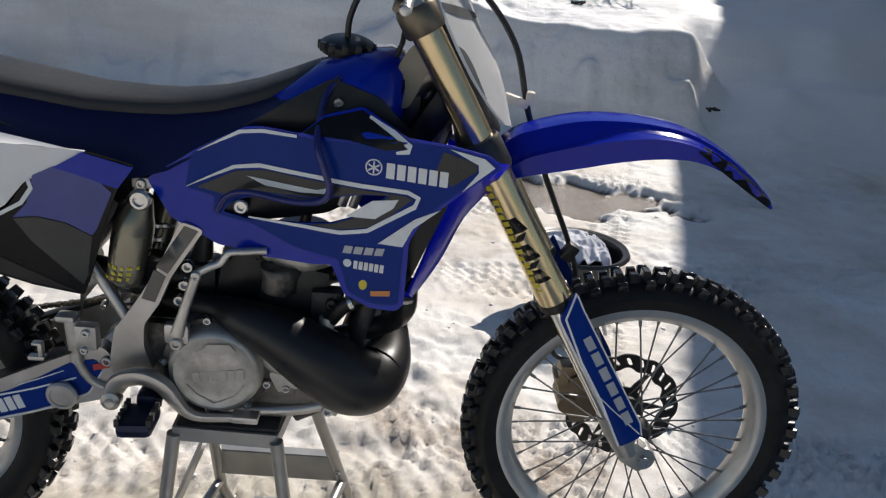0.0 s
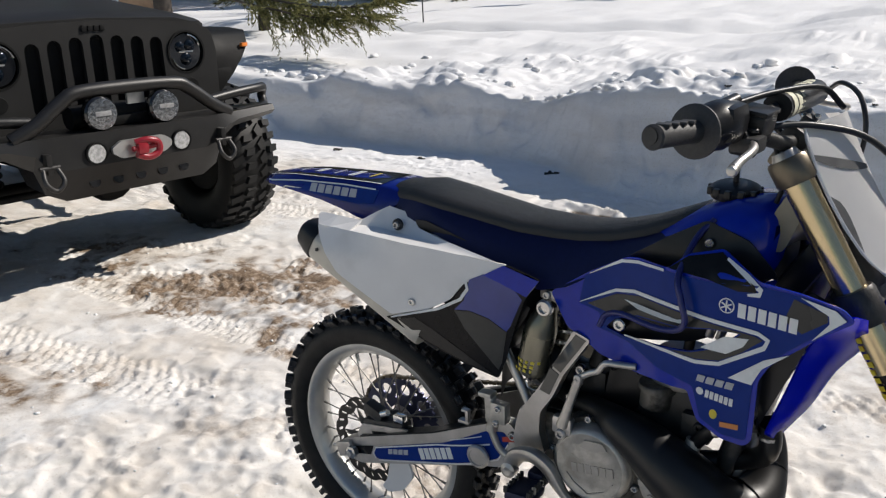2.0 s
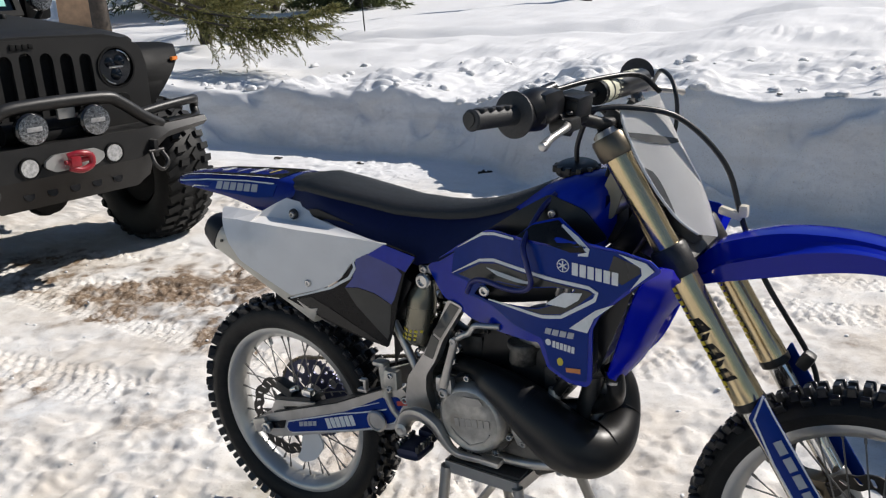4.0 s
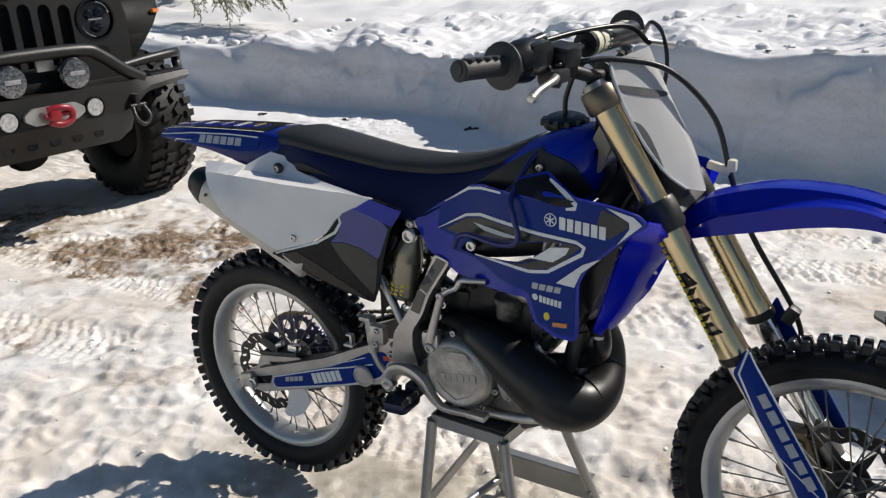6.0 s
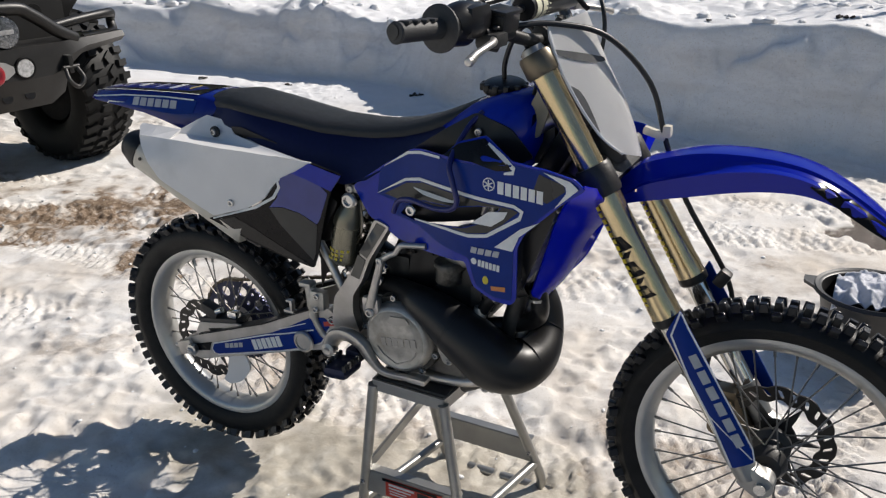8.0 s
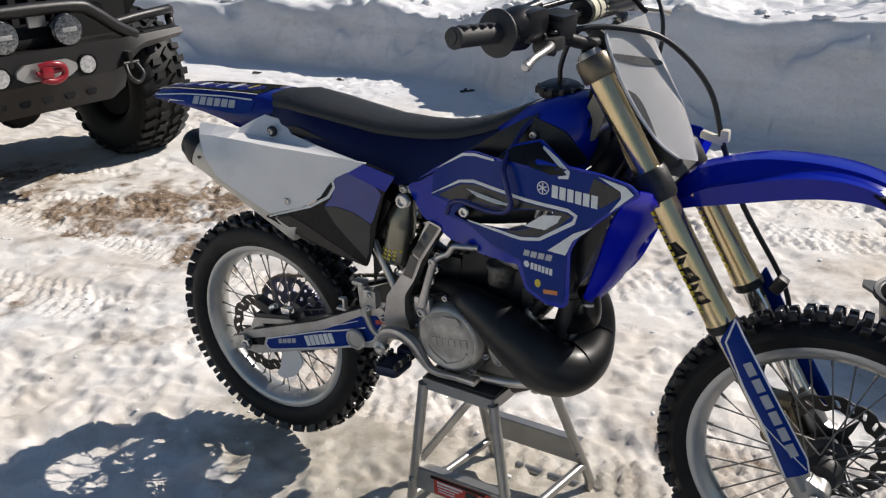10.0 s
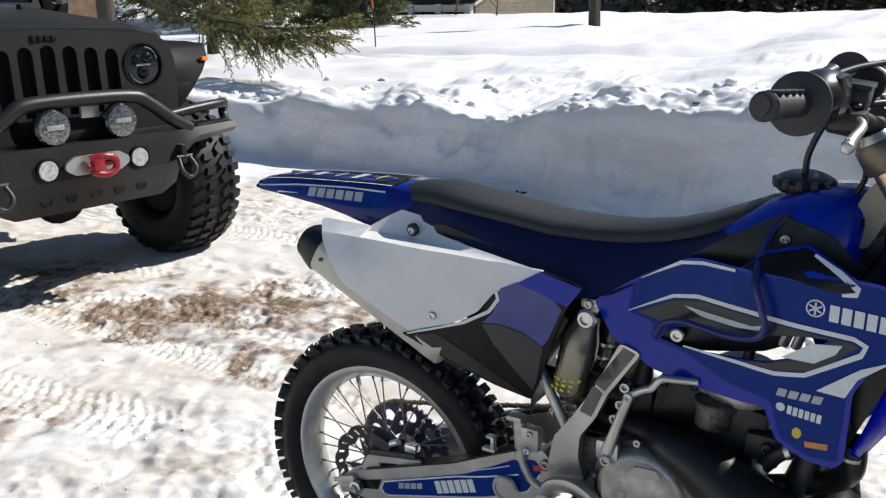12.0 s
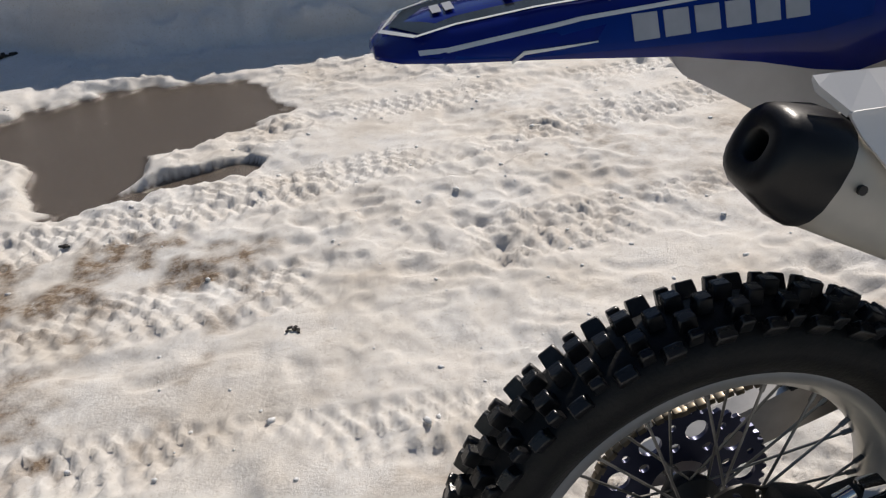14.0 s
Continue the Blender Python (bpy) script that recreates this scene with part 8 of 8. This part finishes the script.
def shrub(at, height, seed):
    """A leafless thicket: many thin stems that fan out from one root, with side twigs."""
    rng = random.Random(seed)
    bush = thing("bare_shrub", Matrix.Translation(at), "tall leafless shrub behind the car", "shrub", "shrubs behind the car")
    sticks = []
    for k in range(30):
        a, lean, h = rng.uniform(0, 6.28), rng.uniform(0.05, 0.5), height * rng.uniform(0.7, 1.1)
        out = Vector((math.cos(a) * lean, math.sin(a) * lean, 1.0))
        pts = [Vector((0, 0, -0.1)) + Vector((out.x * h * u ** 1.2, out.y * h * u ** 1.2, h * u)) + Vector((rng.uniform(-1, 1), rng.uniform(-1, 1), 0)) * 0.06 * u for u in (0, 0.3, 0.55, 0.8, 1.0)]
        sticks.append(tube(pts, [0.017, 0.015, 0.012, 0.009, 0.006], 4, 1))
        for j in range(6):
            p = pts[rng.randint(1, 3)].lerp(pts[4], rng.random() * 0.8)
            d = (out + Vector((rng.uniform(-1, 1), rng.uniform(-1, 1), rng.uniform(-0.2, 0.4)))).normalized()
            sticks.append(tube([p, p + d * 0.35, p + d * 0.7 + Vector((0, 0, 0.1))], [0.008, 0.006, 0.005], 4, 1))
    tagged(part("branchwork", join(*sticks), TWIG, bush), kind="stuff")
    return bush


def bare_tree(name, at, height, seed, label, trunk_r=0.06, depth=5, spread=0.55, group="", first=0.35):
    """A leafless tree: a trunk that forks again and again."""
    rng = random.Random(seed)
    tree = thing(name, Matrix.Translation(at), label, "tree", group)
    parts = []

    def grow(p, d, length, r, level):
        mid = p + d * length * 0.5 + Vector((rng.uniform(-1, 1), rng.uniform(-1, 1), 0)) * length * 0.06
        end = p + d * length
        parts.append((level, tube([p, mid, end], [r, r * 0.85, r * 0.66], 7 if level < 2 else 4, 2, level < 2)))
        if level >= depth:
            return
        for k in range(3):
            t = p.lerp(end, rng.uniform(0.45, 1.0) if k else 1.0)
            low = first < 0.2
            nd = (d * (0.55 if low and level < 3 else 1.0) + Vector((rng.uniform(-1, 1), rng.uniform(-1, 1), rng.uniform(-0.4 if low else -0.25, 0.7))) * spread).normalized()
            grow(t, nd, length * (rng.uniform(0.55, 0.8) if first > 0.2 else rng.uniform(0.75, 1.05)), max(r * (0.62 if first < 0.2 else 0.58), 0.0022), level + 1)

    grow(Vector((0, 0, -0.15)), Vector((rng.uniform(-0.06, 0.06), rng.uniform(-0.06, 0.06), 1)), height * first, trunk_r, 0)
    part("trunk", join(*[b for l, b in parts if l == 0]), BARK, tree)
    tagged(part("branchwork", join(*[b for l, b in parts if 0 < l]), TWIG, tree), kind="stuff")
    return tree


def wild_tree(at, seed):
    """A small leafless tree: two upright stems with crooked, level side limbs from near the ground."""
    rng = random.Random(seed)
    tree = thing("bare_tree", Matrix.Translation(at), "small leafless tree with crooked limbs behind the snow bank", "tree")
    twigs = []

    def limb(p, way, length, r, level):
        pts, q = [p], p
        for k in range(5):
            way = (way + Vector((rng.uniform(-1, 1), rng.uniform(-1, 1), rng.uniform(-0.6, 0.75))) * 0.24).normalized()
            q = q + way * length / 5
            pts.append(q)
        twigs.append(tube(pts, [r * (1 - 0.15 * k) for k in range(6)], 5, 1))
        if level < 3:
            for k in range(5 if level else 6):
                j = rng.randint(1, 5)
                out = (way + Vector((rng.uniform(-1, 1), rng.uniform(-1, 1), rng.uniform(-0.35, 0.8))) * 0.9).normalized()
                limb(pts[j], out, length * rng.uniform(0.35, 0.62), max(r * 0.55, 0.0028), level + 1)

    stems = [[(0, 0, -0.2), (-0.03, 0, 0.5), (0.02, 0.05, 1.1), (-0.1, 0.05, 1.8), (-0.05, 0.1, 2.8)], [(0.02, 0, 0.2), (0.08, 0.03, 0.8), (0.17, 0.05, 1.6), (0.2, 0, 2.7)]]
    part("trunk", join(*[tube(q, [0.046 - 0.007 * k for k in range(len(q))], 9, 4) for q in stems]), BARK, tree)
    for side, z, length in ((-1, 0.2, 0.95), (1, 0.18, 0.85), (-1, 0.36, 0.8), (1, 0.4, 0.9), (-1, 0.62, 0.8), (1, 0.75, 0.8), (-1, 1.0, 0.8), (1, 1.2, 0.8), (-1, 1.5, 0.7), (1, 1.8, 0.7)):
        limb(Vector((0.03 * side, 0.03, z)), Vector((side, rng.uniform(-0.5, 0.5), rng.uniform(0.0, 0.35))).normalized(), length, 0.015, 0)
    tagged(part("branchwork", join(*twigs), TWIG, tree), kind="stuff")
    return tree


def at_ground(x, y, sink=0.0):
    return (x, y, ground_z(x, y) - sink)


near_spruce = evergreen("spruce_tree", at_ground(-9.9, 6.9), 8.0, 2.5, 5, 95, 24, 26, 0.075, NEEDLES, "olive green spruce with drooping boughs behind the car", 0.24, 0.42, trunk_r=0.15)
evergreen("spruce_tree", at_ground(-10.4, 9.4), 9.0, 1.75, 15, 170, 30, 30, 0.085, NEEDLES, "dense olive green spruce with drooping boughs", 0.1, 0.4, trunk_r=0.11)
evergreen("spruce_tree", at_ground(-15.0, 20.0), 8.5, 1.75, 6, 120, 20, 14, 0.19, DARK_NEEDLES, "dark green spruce standing on the snow field", 0.03, 0.35)
evergreen("spruce_tree", at_ground(-18.0, 19.5), 9.0, 2.2, 16, 110, 18, 13, 0.2, DARK_NEEDLES, "dark green spruce standing on the snow field", 0.03, 0.35)
evergreen("spruce_tree", at_ground(-21.0, 17.5), 10.0, 3.0, 8, 100, 16, 12, 0.21, DARK_NEEDLES, "dark green spruce standing on the snow field", 0.05, 0.35)
low_bough(near_spruce, [(0.1, -0.03, 1.75), (1.1, -0.3, 1.2), (2.0, -0.55, 0.88), (2.62, -0.6, 0.74), (3.17, -0.6, 0.66), (3.8, -0.6, 0.6), (4.47, -0.6, 0.62), (5.05, -0.6, 0.76)], 0.42, 41)
low_bough(near_spruce, [(0.1, -0.03, 1.5), (1.3, -0.35, 0.95), (2.4, -0.7, 0.68), (3.1, -0.75, 0.58), (3.7, -0.75, 0.5), (4.2, -0.7, 0.46)], 0.5, 42)
low_bough(near_spruce, [(0.1, 0.05, 1.6), (1.2, 0.0, 1.15), (2.2, -0.2, 0.8), (3.2, -0.35, 0.62), (4.0, -0.35, 0.5), (4.6, -0.3, 0.5)], 0.55, 43)
wild_tree(at_ground(2.72, 7.2), 21)
bare_tree("field_tree", at_ground(-7.9, 21.0), 12.0, 22, "tall grey bare tree on the snow field", 0.17, 5, 0.45, first=0.5)
bare_tree("bare_tree", at_ground(-17.2, 29.2), 4.6, 23, "thin leafless tree before the house", 0.04, 6, 0.7, first=0.16)
bare_tree("bare_tree", at_ground(-15.2, 29.0), 4.0, 24, "thin leafless tree before the house", 0.035, 6, 0.7, first=0.16)
for k, (x, y, h) in enumerate(((-15.5, 5.6, 3.2), (-17.0, 6.6, 3.4), (-14.6, 4.6, 3.0), (-18.5, 8.0, 3.6), (-16.0, 7.2, 3.2), (-17.5, 8.8, 3.4), (-19.0, 9.6, 3.4))):
    shrub(at_ground(x, y), h, 30 + k)

# ---------------------------------------------------------------- stake, house, shed, far woods
ORANGE_PAINT = material("orange_stake_paint", (0.42, 0.08, 0.035), 0.5, vary=0.1, scale=30)
sx, sy = -8.4, 11.55
stake = thing("snow_stake", Matrix.Translation(at_ground(sx, sy)), "thin dark driveway stake with an orange top", "stake")
part("pole", tube([(0, 0, -0.1), (-0.03, 0, 0.5), (-0.05, 0, 0.66)], 0.012, 8, 1), BLACK_PLASTIC, stake)
part("orange_top", tube([(-0.05, 0, 0.66), (-0.08, 0, 0.95)], 0.019, 8, 1), ORANGE_PAINT, stake)

HOUSE_SIDING = material("weathered_tan_siding", (0.2, 0.175, 0.135), 0.7, vary=0.2, scale=3, bump=0.1, bump_scale=30)
HOUSE_TRIM = material("pale_house_trim", (0.5, 0.47, 0.42), 0.6, vary=0.1, scale=5)
ROOF_SNOW = material("roof_snow", (0.8, 0.81, 0.83), 0.6, vary=0.03, scale=1.2, bump=0.3, bump_scale=6)
DARK_GLASS = material("dark_window_glass", (0.015, 0.017, 0.02), 0.08, vary=0.2, scale=2)
house = thing("house", pose(-17.3, 31.0, 0.0, 0, 0, 89.0), "tan sided house with a snow covered roof", "house")
RISE = 0.36
HLEN = 7.6
part("gable_wall", rings([[(0, y, -1.5), (HLEN, y, -1.5), (HLEN, y, 1.9 + RISE * HLEN), (0, y, 1.9)] for y in (0.0, 0.2)]), HOUSE_SIDING, house, smooth=False)
for k in range(36):
    z = -0.6 + 0.15 * k
    x0 = max(0.0, (z + 0.16 - 1.9) / RISE)
    if x0 < HLEN - 0.3:
        part("siding_board", block(((x0 + HLEN - 0.1) / 2, -0.014, z), (HLEN - 0.1 - x0, 0.03, 0.14), 0.006, (10, 0, 0), 1), HOUSE_SIDING, house)
part("corner_trim", block((HLEN - 0.03, -0.02, 1.6), (0.16, 0.1, 6.3), 0.01), HOUSE_TRIM, house)
part("rake_trim", rings([[(x, -0.3, z), (x, -0.3, z + 0.24), (x, -0.22, z + 0.24), (x, -0.22, z)] for x, z in ((-0.5, 1.62), (HLEN + 0.5, 1.62 + RISE * (HLEN + 1.0)))]), HOUSE_TRIM, house, smooth=False)
part("roof", rings([[(-0.55, y, 1.74), (HLEN + 0.5, y, 1.74 + RISE * (HLEN + 1.05)), (HLEN + 0.5, y, 1.88 + RISE * (HLEN + 1.05)), (-0.6, y, 1.88)] for y in (-0.31, 12.0)]), CAR_TRIM, house, smooth=False)
bm = bmesh.new()
bmesh.ops.create_grid(bm, x_segments=40, y_segments=60, size=0.5)
for v in bm.verts:
    u, w = v.co.x + 0.5, v.co.y + 0.5
    v.co = Vector((-0.52 + (HLEN + 1.0) * u, -0.24 + 12.1 * w, 2.08 + RISE * (HLEN + 1.0) * u + 0.1 * noise.noise((u * 5, w * 9, 3)) + 0.06 * min(1, 12 * w)))
bmesh.ops.solidify(bm, geom=bm.faces[:], thickness=0.16)
part("roof_snow", bm, ROOF_SNOW, house, "thick snow on the roof")
part("side_wall", block((0.25, 6.0, 0.1), (0.2, 12.0, 3.4), 0.01), HOUSE_SIDING, house)
for k in range(4):
    part("porch_post", block((-0.35, 0.1 + 1.45 * k, 0.2), (0.26, 0.3, 3.0), 0.01), HOUSE_TRIM, house)
    if k < 3:
        part("window", block((0.13, 0.85 + 1.45 * k, 0.9), (0.05, 0.95, 0.9), 0.005), DARK_GLASS, house)
part("porch_beam", block((-0.35, 3.2, 1.52), (0.18, 6.4, 0.3), 0.01), HOUSE_TRIM, house)
shed = thing("shed", pose(-19.8, 13.75, ground_z(-20.0, 13.4) - 0.6, 0, 0, 55), "small tan plank shed half hidden by the spruce", "shed")
part("wall", block((0, 0, 1.2), (1.2, 1.2, 2.6), 0.02), material("orange_tan_planks", (0.42, 0.27, 0.16), 0.7, vary=0.2, scale=6), shed)
part("roof", rings([[(-0.7, y, 2.45), (0, y, 2.62), (0.7, y, 2.45), (0.7, y, 2.58), (0, y, 2.8), (-0.7, y, 2.58)] for y in (-0.7, 0.7)]), ROOF_SNOW, shed, smooth=False)


def parked_car(at, rz, label, paint):
    c = thing("parked_car", pose(*at, 0, 0, rz), label, "car", "cars parked by the house")
    part("body", rings([[(x, -w, 0.35), (x, -w * 1.02, 0.6), (x, -w * 0.97, h), (x, w * 0.97, h), (x, w * 1.02, 0.6), (x, w, 0.35)] for x, w, h in ((-2.1, 0.75, 0.85), (-1.9, 0.86, 0.95), (0.6, 0.88, 0.95), (1.7, 0.85, 0.85), (2.15, 0.72, 0.7))]), paint, c)
    part("cabin", rings([[(x, -w, 0.92), (x, -w * 0.85, h), (x, w * 0.85, h), (x, w, 0.92)] for x, w, h in ((-1.9, 0.8, 1.0), (-1.5, 0.82, 1.42), (0.1, 0.82, 1.45), (0.9, 0.8, 0.97))]), DARK_GLASS, c)
    for x in (-1.3, 1.35):
        for y in (-0.8, 0.8):
            part("wheel", lathe([(0.18, -0.1), (0.31, -0.1), (0.33, 0), (0.31, 0.1), (0.18, 0.1)], 20, pose(x, y, 0.33)), RUBBER, c)


parked_car((-13.9, 37.6, 0.25), 20, "dark car parked behind the snow crest", CAR_TRIM)
parked_car((-26.5, 26.0, 0.9), 60, "dark blue car parked under the trees", material("dark_blue_car_paint", (0.015, 0.03, 0.08), 0.25, coat=0.5))


FAR_NEEDLES = needle_material("brown_green_far_wood", (0.1, 0.1, 0.065), (0.28, 0.27, 0.18))


def far_woods():
    """The wood behind the field: evergreens and bare trunks, past counting."""
    rng = np.random.RandomState(77)
    st, di, si, trunks = [], [], [], []
    for k in range(560):
        az = radians(rng.uniform(-35, 100))
        dist = rng.uniform(52, 95)
        x, y = -math.sin(az) * dist, math.cos(az) * dist
        z = ground_z(x, y)
        h = rng.uniform(10, 18)
        trunks.append(((x, y, z - 0.5), h, rng.uniform(0.1, 0.22)))
        if k % 4 == 3:
            continue
        n = 620
        u = rng.rand(n) ** 1.2
        r = (1.02 - u) ** 0.8 * rng.uniform(2.0, 3.2) * np.sqrt(rng.rand(n))
        a = rng.uniform(0, 2 * math.pi, n)
        p = np.stack([x + r * np.cos(a), y + r * np.sin(a), z + 0.3 + u * h], 1)
        d = np.stack([np.cos(a), np.sin(a), np.full(n, -0.45)], 1) * rng.uniform(0.4, 0.95, (n, 1))
        s = np.stack([-np.sin(a), np.cos(a), rng.uniform(-0.3, 0.3, n)], 1) * rng.uniform(0.14, 0.34, (n, 1))
        st += list(p)
        di += list(d)
        si += list(s)
    ob = new("far_woods", blades_mesh("far_woods", st, di, si, FAR_NEEDLES))
    tagged(ob, "dark evergreen wood beyond the snow field", "woods", kind="stuff")
    bm = join(*[tube([p, (p[0] + 0.2, p[1], p[2] + h * 0.5), (p[0], p[1] + 0.2, p[2] + h)], [r, r * 0.7, r * 0.2], 6, 1) for p, h, r in trunks])
    ob = new("far_trunks", mesh_of("far_trunks", bm, BARK))
    tagged(ob, "grey bare trunks of the far wood", "woods", kind="stuff")


far_woods()
